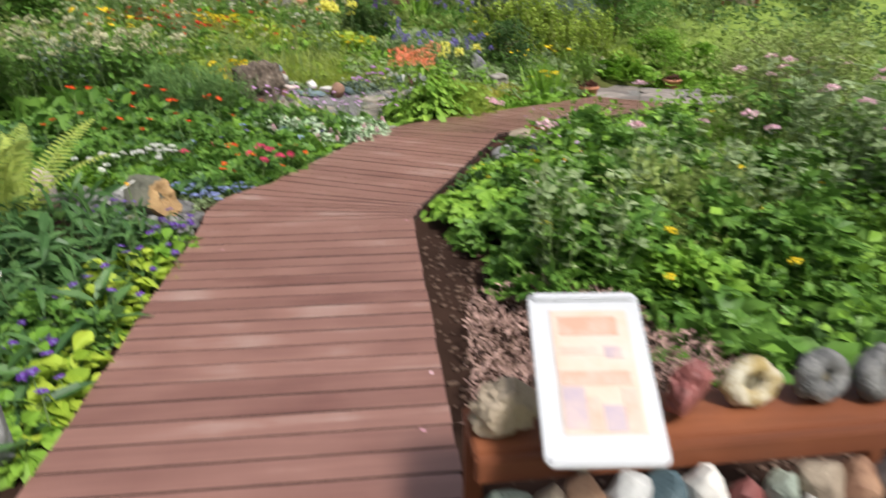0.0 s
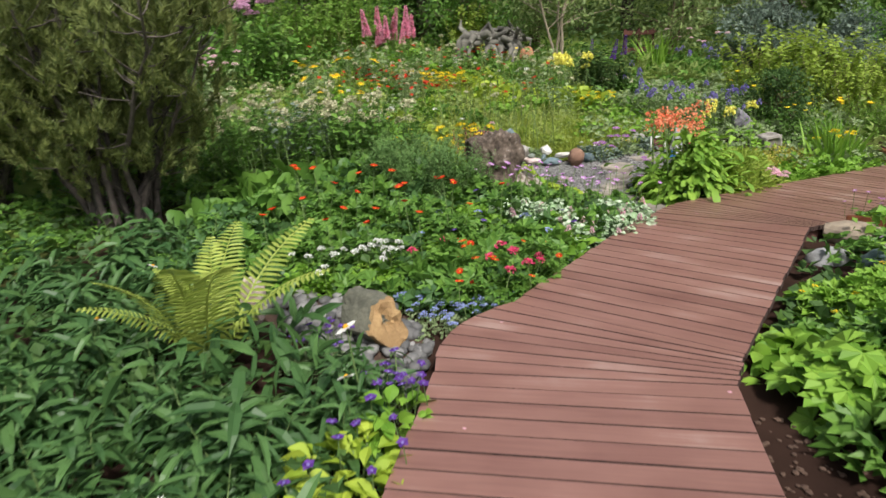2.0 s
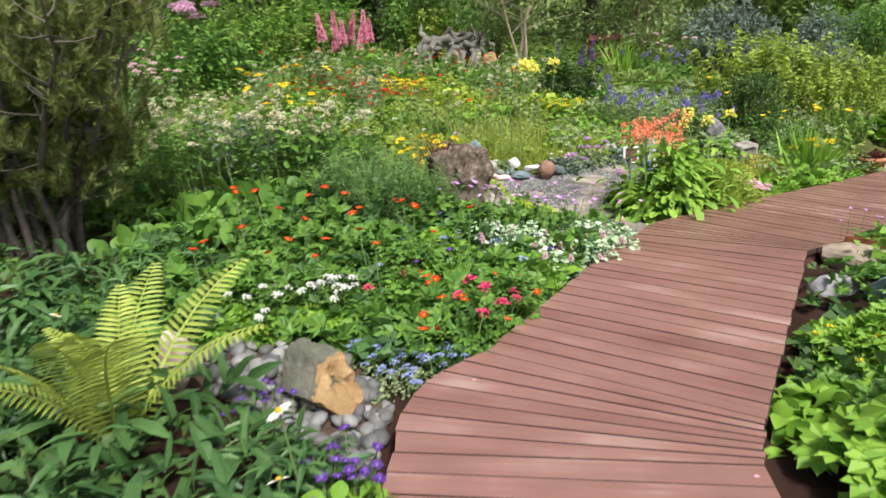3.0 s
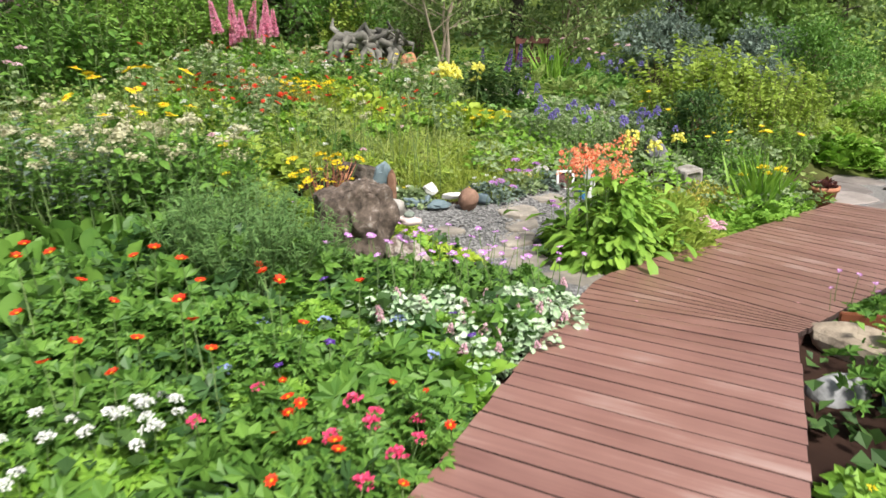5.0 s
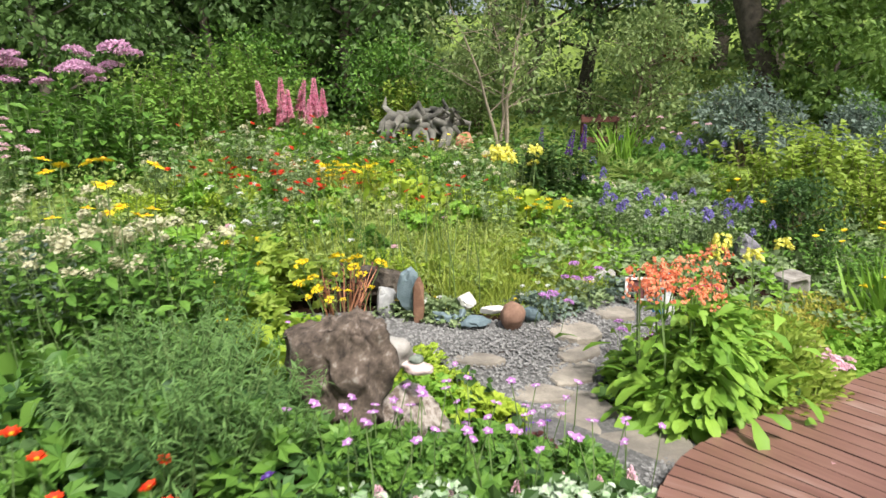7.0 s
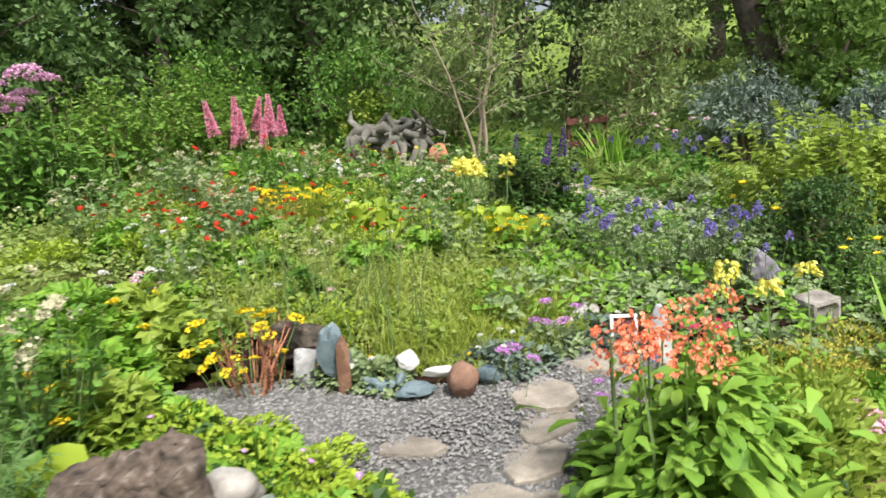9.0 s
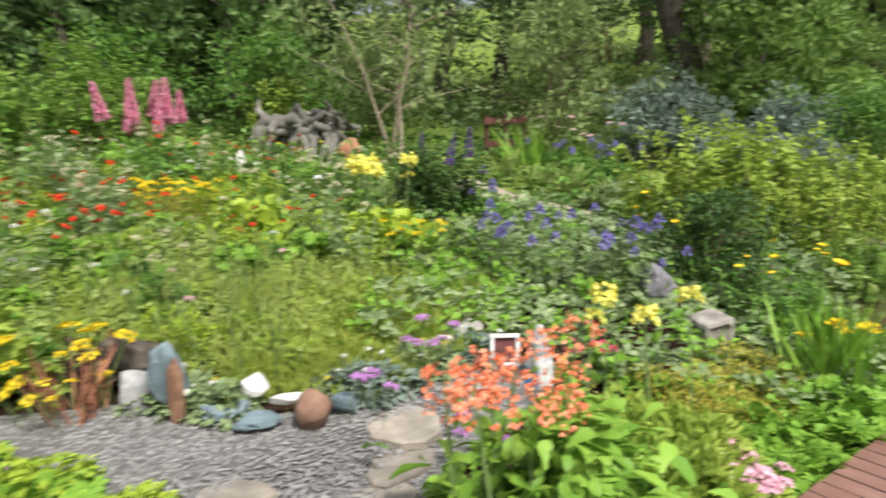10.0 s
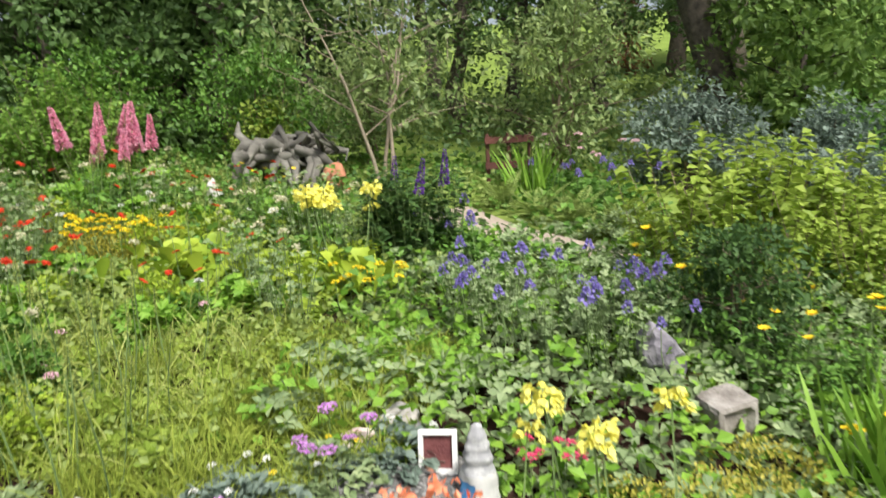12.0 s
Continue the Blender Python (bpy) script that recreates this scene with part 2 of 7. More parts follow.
def plain_mat(name, c, rough=0.5, wobble=0.06):
    return stone_mat(name, tuple(max(0, v * (1 - wobble)) for v in c), tuple(min(1, v * (1 + wobble)) for v in c), None, 3.0, rough, 0.03)


SHEET_WHITE = plain_mat("glossy_white_card", (0.44, 0.45, 0.48), 0.3)
SHEET_PEACH = stone_mat("pale_printed_peach", (0.5, 0.37, 0.28), (0.55, 0.46, 0.42), None, 9.0, 0.25, 0.02)
SHEET_ROSE = stone_mat("pale_printed_rose", (0.46, 0.27, 0.2), (0.54, 0.4, 0.35), None, 14.0, 0.25, 0.02)
SHEET_BLUE = stone_mat("pale_printed_lilac", (0.34, 0.28, 0.34), (0.5, 0.38, 0.34), None, 14.0, 0.25, 0.02)


def meadow_mat():
    """Soil in the beds, short turf between and beyond them."""
    m, n, l, b = node_mat("soil_and_turf")
    co = n.new("ShaderNodeTexCoord")
    t1 = n.new("ShaderNodeTexNoise")
    t1.inputs["Scale"].default_value, t1.inputs["Detail"].default_value = 3.0, 8
    t2 = n.new("ShaderNodeTexNoise")
    t2.inputs["Scale"].default_value, t2.inputs["Detail"].default_value = 0.25, 4
    l.new(co.outputs["Object"], t1.inputs["Vector"])
    l.new(co.outputs["Object"], t2.inputs["Vector"])
    soil = ramp_of(n, (0.013, 0.007, 0.005), (0.052, 0.028, 0.02))
    turf = ramp_of(n, (0.08, 0.14, 0.022), (0.26, 0.34, 0.075))
    l.new(t1.outputs[0], soil.inputs[0])
    l.new(t1.outputs[0], turf.inputs[0])
    sep = n.new("ShaderNodeSeparateXYZ")
    l.new(co.outputs["Object"], sep.inputs[0])
    far = n.new("ShaderNodeMapRange")
    far.inputs["From Min"].default_value, far.inputs["From Max"].default_value = 14.0, 19.0
    wav = n.new("ShaderNodeMath")
    wav.operation = "MULTIPLY_ADD"
    wav.inputs[1].default_value = 5.0
    l.new(t2.outputs[0], wav.inputs[0])
    l.new(sep.outputs["Y"], wav.inputs[2])
    l.new(wav.outputs[0], far.inputs["Value"])
    side = n.new("ShaderNodeMath")
    side.operation = "ABSOLUTE"
    l.new(sep.outputs["X"], side.inputs[0])
    out = n.new("ShaderNodeMapRange")
    out.inputs["From Min"].default_value, out.inputs["From Max"].default_value = 5.0, 6.5
    l.new(side.outputs[0], out.inputs["Value"])
    back = n.new("ShaderNodeMapRange")
    back.inputs["From Min"].default_value, back.inputs["From Max"].default_value = 0.6, -0.6
    l.new(sep.outputs["Y"], back.inputs["Value"])
    m1 = n.new("ShaderNodeMath")
    m1.operation = "MAXIMUM"
    l.new(out.outputs[0], m1.inputs[0])
    l.new(back.outputs[0], m1.inputs[1])
    m2 = n.new("ShaderNodeMath")
    m2.operation = "MAXIMUM"
    l.new(m1.outputs[0], m2.inputs[0])
    l.new(far.outputs[0], m2.inputs[1])
    mx = n.new("ShaderNodeMix")
    mx.data_type = "RGBA"
    l.new(m2.outputs[0], mx.inputs["Factor"])
    l.new(soil.outputs[0], mx.inputs["A"])
    l.new(turf.outputs[0], mx.inputs["B"])
    l.new(mx.outputs["Result"], b.inputs["Base Color"])
    b.inputs["Roughness"].default_value = 0.95
    b.inputs["Specular IOR Level"].default_value = 0.1
    bu = n.new("ShaderNodeBump")
    bu.inputs["Strength"].default_value, bu.inputs["Distance"].default_value = 0.8, 0.03
    l.new(t1.outputs[0], bu.inputs["Height"])
    l.new(bu.outputs[0], b.inputs["Normal"])
    return m


# ---------------------------------------------------------------- mesh tools
def build(name, pieces):
    """One mesh from (vertices, faces, material) pieces; all arrays."""
    me = bpy.data.meshes.new(name)
    vs, loops, starts, mats, slots = [], [], [], [], []
    off, at = 0, 0
    for V, F, mat in pieces:
        if mat not in slots:
            slots.append(mat)
        V = np.asarray(V, dtype=np.float32).reshape(-1, 3)
        F = np.asarray(F, dtype=np.int32)
        vs.append(V)
        loops.append((F + off).ravel())
        starts.append(at + np.arange(len(F), dtype=np.int32) * F.shape[1])
        mats.append(np.full(len(F), slots.index(mat), dtype=np.int32))
        off += len(V)
        at += F.size
    V, L, S, M = np.concatenate(vs), np.concatenate(loops), np.concatenate(starts), np.concatenate(mats)
    me.vertices.add(len(V))
    me.vertices.foreach_set("co", V.ravel())
    me.loops.add(len(L))
    me.loops.foreach_set("vertex_index", L)
    me.polygons.add(len(S))
    me.polygons.foreach_set("loop_start", S)
    for s in slots:
        me.materials.append(s)
    me.polygons.foreach_set("material_index", M)
    me.polygons.foreach_set("use_smooth", np.zeros(len(S), dtype=bool))
    me.update(calc_edges=True)
    me.validate()
    return me


def smooth(me):
    me.polygons.foreach_set("use_smooth", np.ones(len(me.polygons), dtype=bool))
    return me


def thing(name, loc, rz=0, s=1.0, label="", category="", group="", kind="", me=None):
    ob = new(name, me)
    ob.location, ob.rotation_euler = loc, (0, 0, rz)
    ob.scale = (s, s, s) if isinstance(s, (int, float)) else s
    return tagged(ob, label, category, group, kind)


def part(name, me, parent, loc=(0, 0, 0), rot=(0, 0, 0), s=1.0, label=""):
    ob = new(name, me)
    ob.parent = parent
    ob.location, ob.rotation_euler = loc, rot
    ob.scale = (s, s, s) if isinstance(s, (int, float)) else s
    return tagged(ob, label)


def strip3(us, hw, fold):
    v, f = [], []
    for u, h in zip(us, hw):
        v += [(u, -h, fold * h), (u, 0, 0), (u, h, fold * h)]
    for i in range(len(us) - 1):
        a = 3 * i
        f += [(a, a + 1, a + 4, a + 3), (a + 1, a + 2, a + 5, a + 4)]
    return np.array(v, float), np.array(f)


def strip2(us, hw):
    v = []
    for u, h in zip(us, hw):
        v += [(u, -h, 0.0), (u, h, 0.0)]
    f = [(2 * i, 2 * i + 1, 2 * i + 3, 2 * i + 2) for i in range(len(us) - 1)]
    return np.array(v, float), np.array(f)


def fan_leaf(lobes, spread, inner=0.5, width=0.2):
    """A palmate leaf of several lobes that share their base."""
    v, f = [], []
    for i in range(lobes):
        a = radians(-spread / 2 + spread * i / (lobes - 1))
        reach = 1.0 - 0.25 * abs(2 * i / (lobes - 1) - 1)
        c, s = math.cos(a) * reach, math.sin(a) * reach
        k = len(v)
        v += [(0, 0, 0), (c * inner - s * width, s * inner + c * width, 0.05), (c, s, -0.06), (c * inner + s * width, s * inner - c * width, 0.05)]
        f.append((k, k + 1, k + 2, k + 3))
    return np.array(v, float), np.array(f)


OVATE = strip3((0, 0.25, 0.6, 0.88, 1.0), (0.06, 0.34, 0.5, 0.28, 0.02), 0.35)
LONG_OVATE = strip3((0, 0.15, 0.32, 0.5, 0.68, 0.85, 1.0), (0.06, 0.22, 0.42, 0.5, 0.44, 0.26, 0.02), 0.4)
SPOON = strip3((0, 0.3, 0.7, 0.93, 1.0), (0.1, 0.22, 0.5, 0.36, 0.05), 0.3)
LANCE = strip3((0, 0.3, 0.7, 1.0), (0.15, 0.5, 0.38, 0.01), 0.45)
BLADE = strip2((0, 0.4, 0.75, 1.0), (0.5, 0.45, 0.3, 0.03))
SCRAP = (np.array([(0, 0, 0), (0.5, -0.5, 0.1), (1, 0, 0), (0.5, 0.5, 0.1)], float), np.array([(0, 1, 2, 3)]))
PALM = fan_leaf(5, 170, 0.55, 0.24)
TREFOIL = fan_leaf(3, 150, 0.6, 0.33)
ROUND = fan_leaf(7, 250, 0.72, 0.27)
NEEDLE = (np.array([(0, -0.5, 0), (0, 0.5, 0), (1, 0.0, 0)], float), np.array([(0, 1, 2)]))


def unit(a):
    return a / np.maximum(np.linalg.norm(a, axis=-1, keepdims=True), 1e-9)


def scatter(tpl, P, D, L, W, droop=0.0, flat=0.35, g=None, N=None):
    """Leaves from one template: bases P, directions D, lengths L, widths W."""
    g = g or np.random.default_rng(5)
    tv, tf = tpl
    n = len(P)
    D = unit(D)
    if N is None:
        N = np.array([0, 0, 1.0]) + g.normal(0, flat, (n, 3))
    side = unit(np.cross(D, N))
    N = np.cross(side, D)
    L = np.broadcast_to(np.asarray(L, float), (n,))
    W = np.broadcast_to(np.asarray(W, float), (n,))
    u, v, w = tv[:, 0], tv[:, 1], tv[:, 2]
    V = P[:, None] + D[:, None] * (u[None, :, None] * L[:, None, None]) + side[:, None] * (v[None, :, None] * W[:, None, None]) + N[:, None] * (w[None, :, None] * W[:, None, None])
    V[:, :, 2] -= np.broadcast_to(np.asarray(droop, float), (n,))[:, None] * L[:, None] * u[None, :] ** 2
    F = tf[None] + (np.arange(n) * len(tv))[:, None, None]
    return V.reshape(-1, 3), F.reshape(-1, tf.shape[1])


def around(g, n, lo, hi):
    """Directions round the upright, between two elevations in degrees."""
    az, el = g.uniform(0, 2 * np.pi, n), np.radians(g.uniform(lo, hi, n))
    return np.stack([np.cos(az) * np.cos(el), np.sin(az) * np.cos(el), np.sin(el)], 1)


def tube(points, radii, sides=5):
    pts = np.asarray(points, float)
    V, F = [], []
    for i, p in enumerate(pts):
        d = unit(pts[min(i + 1, len(pts) - 1)] - pts[max(i - 1, 0)])
        a = unit(np.cross(d, (0.3, 0.9, 0.1)))
        b = np.cross(d, a)
        for k in range(sides):
            t = 2 * np.pi * k / sides
            V.append(p + radii[i] * (np.cos(t) * a + np.sin(t) * b))
    for i in range(len(pts) - 1):
        for k in range(sides):
            F.append((i * sides + k, i * sides + (k + 1) % sides, (i + 1) * sides + (k + 1) % sides, (i + 1) * sides + k))
    return np.array(V), np.array(F)


def join(items):
    vs, fs, off = [], [], 0
    for V, F in items:
        vs.append(V)
        fs.append(F + off)
        off += len(V)
    return np.concatenate(vs), np.concatenate(fs)


# ---------------------------------------------------------------- plant meshes
def rosette(name, seed, n, L, W, mat, tpl=OVATE, lo=15, hi=75, droop=0.45, core=0.05):
    g = np.random.default_rng(seed)
    D = around(g, n, lo, hi)
    P = np.concatenate([g.normal(0, core, (n, 2)), g.uniform(-0.02, 0.03, (n, 1))], 1)
    ln = L * g.uniform(0.6, 1.1, n)
    V, F = scatter(tpl, P, D, ln, ln * W / L, droop * g.uniform(0.5, 1.4, n), 0.25, g)
    return smooth(build(name, [(V, F, mat)]))


def mound(name, seed, n, R, H, L, W, mat, tpl=PALM, droop=0.25, lift=0.45, flat=0.45, stems=14):
    """A leafy dome on thin stems."""
    g = np.random.default_rng(seed)
    az, r = g.uniform(0, 2 * np.pi, n), np.sqrt(g.uniform(0, 1, n))
    wob = 1 + 0.22 * np.sin(3 * az + seed) + 0.13 * np.sin(5 * az + 2 * seed)
    top = H * np.sqrt(np.maximum(0.03, 1 - r ** 2)) * (0.8 + 0.3 * np.sin(4 * r * np.cos(az) + seed))
    z = top * g.uniform(0.1, 1, n) ** 0.45
    P = np.stack([np.cos(az) * r * R * wob, np.sin(az) * r * R * wob, z], 1)
    D = np.stack([np.cos(az) * (0.25 + r), np.sin(az) * (0.25 + r), np.full(n, lift)], 1) + g.normal(0, 0.45, (n, 3))
    ln = L * g.uniform(0.6, 1.25, n)
    V, F = scatter(tpl, P, D, ln, ln * W / L, droop, flat, g)
    out = [(V, F, mat)]
    if stems:
        k = g.integers(0, n, stems)
        out.append((*join([tube([(0.3 * P[i, 0], 0.3 * P[i, 1], -0.03), (0.8 * P[i, 0], 0.8 * P[i, 1], 0.6 * P[i, 2]), P[i]], (0.006, 0.005, 0.003), 3) for i in k]), STEM))
    return build(name, out)


def stalks(name, seed, n, R, H, per, L, W, mat, tpl=LANCE, lean=0.18, droop=0.35, first=0.12, el=(5, 45), stem=STEM):
    """Upright leafy stems."""
    g = np.random.default_rng(seed)
    tubes, Ps, Ds = [], [], []
    for i in range(n):
        a, r = g.uniform(0, 2 * np.pi), R * np.sqrt(g.uniform())
        foot = np.array([0.7 * r * np.cos(a), 0.7 * r * np.sin(a), -0.03])
        h = H * g.uniform(0.65, 1.1)
        tip = foot + np.array([np.cos(a) * r * 0.5 + g.normal(0, lean * h), np.sin(a) * r * 0.5 + g.normal(0, lean * h), h])
        mid = (foot + tip) / 2 + np.array([0, 0, 0.06 * h])
        tubes.append(tube([foot, mid, tip], (0.006, 0.005, 0.002), 3))
        t = np.linspace(first, 1, per)[:, None]
        Ps.append((1 - t) ** 2 * foot + 2 * t * (1 - t) * mid + t ** 2 * tip)
        Ds.append(around(g, per, *el))
    P, D = np.concatenate(Ps), np.concatenate(Ds)
    ln = L * g.uniform(0.6, 1.2, len(P))
    V, F = scatter(tpl, P, D, ln, ln * W / L, droop, 0.3, g)
    return build(name, [(V, F, mat), (*join(tubes), stem)])


def fronds(name, seed, n, L, mat, lo=45, hi=75, pinna=0.13, pairs=26, wide=0.035, arch=0.28, tpl=SCRAP):
    """Fern: arching fronds set with pinnae."""
    g = np.random.default_rng(seed)
    Ps, Ds, Ls, Ns, ribs = [], [], [], [], []
    for i in range(n):
        az = 2 * np.pi * i / n + g.normal(0, 0.2)
        el = radians(g.uniform(lo, hi))
        out = np.array([np.cos(az), np.sin(az), 0])
        ln = L * g.uniform(0.75, 1.1)
        t = np.linspace(0.02, 1, pairs)
        pts = out[None] * (ln * (np.cos(el) * t + 0.25 * t ** 2))[:, None] + np.array([0, 0, 1.0])[None] * (ln * (np.sin(el) * t - arch * t ** 2.2))[:, None]
        ribs.append(tube(pts[::5], np.linspace(0.006, 0.0015, len(pts[::5])), 3))
        tang = unit(np.gradient(pts, axis=0))
        side = unit(np.cross(tang, np.array([0, 0, 1.0])))
        up = np.cross(side, tang)
        size = pinna * ln / L * np.sin(np.pi * (0.12 + 0.86 * t) ** 0.9) ** 0.8 + 0.012
        for sgn in (-1, 1):
            Ps.append(pts[3:])
            Ds.append((sgn * side + 0.35 * tang)[3:])
            Ls.append(size[3:])
            Ns.append(up[3:])
    P, D, Lp, N = map(np.concatenate, (Ps, Ds, Ls, Ns))
    V, F = scatter(tpl, P, D, Lp, wide, 0.15, 0, g, N + g.normal(0, 0.1, P.shape))
    return build(name, [(V, F, mat), (*join(ribs), mat)])


def tuft(name, seed, n, R, H, W, mat, droop=0.5, lo=50, hi=88):
    g = np.random.default_rng(seed)
    P = np.concatenate([g.normal(0, R * 0.4, (n, 2)), np.full((n, 1), -0.02)], 1)
    V, F = scatter(BLADE, P, around(g, n, lo, hi), H * g.uniform(0.5, 1.15, n), W, droop * g.uniform(0.2, 1, n), 0.8, g)
    return build(name, [(V, F, mat)])


def rosette_parts(name, seed, n, L, W, mat, tpl=OVATE, lo=15, hi=75, droop=0.45, core=0.05):
    """The same, each leaf an object of its own on one of six leaf meshes. Returns (part name, mesh, place, turn, size) rows."""
    g = np.random.default_rng(seed)
    shapes = []
    for i in range(6):
        el = radians(lo + (hi - lo) * i / 5)
        D = np.array([[np.cos(el), 0, np.sin(el)]])
        V, F = scatter(tpl, np.zeros((1, 3)), D, L, W, droop * g.uniform(0.6, 1.4), 0.3, g)
        V[:, 2] += 0.018 * L * np.sin(V[:, 0] * 30 / L + 3 * np.abs(V[:, 1]) / L + i) * (V[:, 0] > 0.1 * L)
        shapes.append(smooth(build(name, [(V, F, mat)])))
    rows = []
    for i in range(n):
        rows.append(("leaf", shapes[int(g.integers(0, 6))], (*g.normal(0, core, 2), g.uniform(-0.02, 0.03)), (g.normal(0, 0.12), g.normal(0, 0.12), g.uniform(0, 6.28)), g.uniform(0.6, 1.15)))
    return rows


def mound_parts(name, seed, n, R, H, L, mat, tpl=ROUND):
    """A leafy dome, each leaf an object of its own on one of five leaf meshes."""
    g = np.random.default_rng(seed)
    shapes = []
    for i in range(5):
        el = radians(-15 + 12 * i)
        V, F = scatter(tpl, np.zeros((1, 3)), np.array([[np.cos(el), 0, np.sin(el)]]), L, L, 0.25, 0.25, g)
        stalk = tube([(-0.5 * L, 0, -0.9 * L), (-0.1 * L, 0, -0.25 * L), (0, 0, 0)], (0.004, 0.0035, 0.003), 3)
        shapes.append(build(name, [(V, F, mat), (*stalk, STEM)]))
    rows = []
    for i in range(n):
        a, r = 2.4 * i + g.normal(0, 0.2), np.sqrt((i + 0.5) / n)
        z = H * np.sqrt(max(0.04, 1 - r * r)) * g.uniform(0.75, 1.05)
        rows.append(("leaf", shapes[int(g.integers(0, 5))], (R * r * np.cos(a), R * r * np.sin(a), z), (g.normal(0, 0.15), g.normal(0, 0.15) + 0.35 * r, a + g.normal(0, 0.4)), g.uniform(0.75, 1.25)))
    return rows


def frond_parts(name, seed, n, L, mat, lo=45, hi=75, **more):
    g = np.random.default_rng(seed)
    shapes = [fronds(name, seed + i, 1, L, mat, lo + (hi - lo) * i / 3, lo + (hi - lo) * i / 3 + 1, **more) for i in range(4)]
    return [("frond", shapes[int(g.integers(0, 4))], (*g.normal(0, 0.02, 2), 0), (g.normal(0, 0.06), g.normal(0, 0.06), 6.2832 * i / n + g.normal(0, 0.2)), g.uniform(0.75, 1.1)) for i in range(n)]


def stem_parts(name, seed, n, R, H, per, L, W, mat, tpl=LANCE, lean=0.12, droop=0.35, first=0.12, el=(5, 45), stem=STEM, kinds=5):
    """Leafy stems, each an object of its own."""
    g = np.random.default_rng(seed)
    shapes = [stalks(name, seed + i, 1, 0.001, H, per, L, W, mat, tpl, 0.04, droop, first, el, stem) for i in range(kinds)]
    rows = []
    for i in range(n):
        a, r = 2.4 * i, R * np.sqrt((i + 0.5) / n)
        out = lean * (0.4 + r / R)
        rows.append(("leafy_stem", shapes[i % kinds], (0.7 * r * np.cos(a), 0.7 * r * np.sin(a), -0.02), (-np.sin(a) * out + g.normal(0, 0.06), np.cos(a) * out + g.normal(0, 0.06), g.uniform(0, 6.28)), g.uniform(0.7, 1.1) * (1.08 - 0.3 * r / R)))
    return rows


def cloud(g, centres, radii, n, L, W, tpl=SCRAP, flat=0.7, droop=0.1):
    k = g.integers(0, len(centres), n)
    d = unit(g.normal(0, 1, (n, 3)))
    P = centres[k] + d * (radii[k] * g.uniform(0.25, 1, n) ** 0.5)[:, None] * np.array([1, 1, 0.75])
    D = d + g.normal(0, 0.6, (n, 3))
    ln = L * g.uniform(0.6, 1.3, n)
    return scatter(tpl, P, D, ln, ln * W / L, droop, flat, g)


def woody(name, seed, H, R, trunk_r, limbs, leaves, L, W, leaf, bark, bare=0.25, blob=0.28, multi=1, tpl=SCRAP, top=1.0):
    """A tree or shrub: tapered trunk or several stems, limbs, and a crown of leaf clumps. Returns the trunk mesh and the crown mesh."""
    g = np.random.default_rng(seed)
    woods, centres, radii = [], [], []
    for s in range(multi):
        wood = []
        lean = g.normal(0, 0.05 + 0.1 * (multi > 1), 2) * H
        base = np.array([*(g.normal(0, 0.08 * (multi > 1) * R + 0.001, 2)), -0.1])
        pts = [base + np.array([lean[0] * t ** 1.4 + g.normal(0, 0.015 * H), lean[1] * t ** 1.4 + g.normal(0, 0.015 * H), (H * 0.9 * top + 0.1) * t]) for t in np.linspace(0, 1, 7)]
        pts[0] = base
        wood.append(tube(pts, trunk_r * np.array([1.35, 1.0, 0.85, 0.7, 0.5, 0.3, 0.08]), 8))
        pts = np.array(pts)
        for i in range(limbs):
            t = bare + (1 - bare) * (i + g.uniform(0, 0.8)) / limbs
            p = np.array([np.interp(t * 6, range(7), pts[:, c]) for c in range(3)])
            az = 2.4 * i + g.uniform(-0.5, 0.5)
            reach = R * (1.05 - 0.75 * max(0, t - 0.35)) * g.uniform(0.6, 1.1)
            d = np.array([np.cos(az), np.sin(az), g.uniform(0.15, 0.7)])
            q1, q2 = p + d * reach * 0.5, p + d * reach + np.array([0, 0, -0.08 * reach])
            r0 = trunk_r * (1 - t) * 0.45 + 0.006
            wood.append(tube([p, q1, q2], (r0, r0 * 0.6, 0.003), 5))
            for q, k in ((q1, 0.8), (q2, 1.0)):
                c = q + g.normal(0, 0.12 * R, 3)
                wood.append(tube([q, c + np.array([0, 0, 0.1 * R])], (r0 * 0.4, 0.002), 3))
                centres.append(c)
                radii.append(R * blob * k * g.uniform(0.7, 1.25))
        centres.append(pts[-1])
        radii.append(R * blob * 0.8)
        woods.append(smooth(build(name + "_wood", [(*join(wood), bark)])))
    V, F = cloud(g, np.array(centres), np.array(radii), leaves, L, W, tpl)
    return woods, build(name + "_crown", [(V, F, leaf)])


# ---------------------------------------------------------------- flower meshes: stem one unit high and head
def stem_of(g, h, r=0.0035):
    b = g.normal(0, 0.03, 2) * h
    return tube([(0, 0, -0.02), (b[0], b[1], h * 0.5), (0, 0, h)], (r, r, r * 0.7), 3)


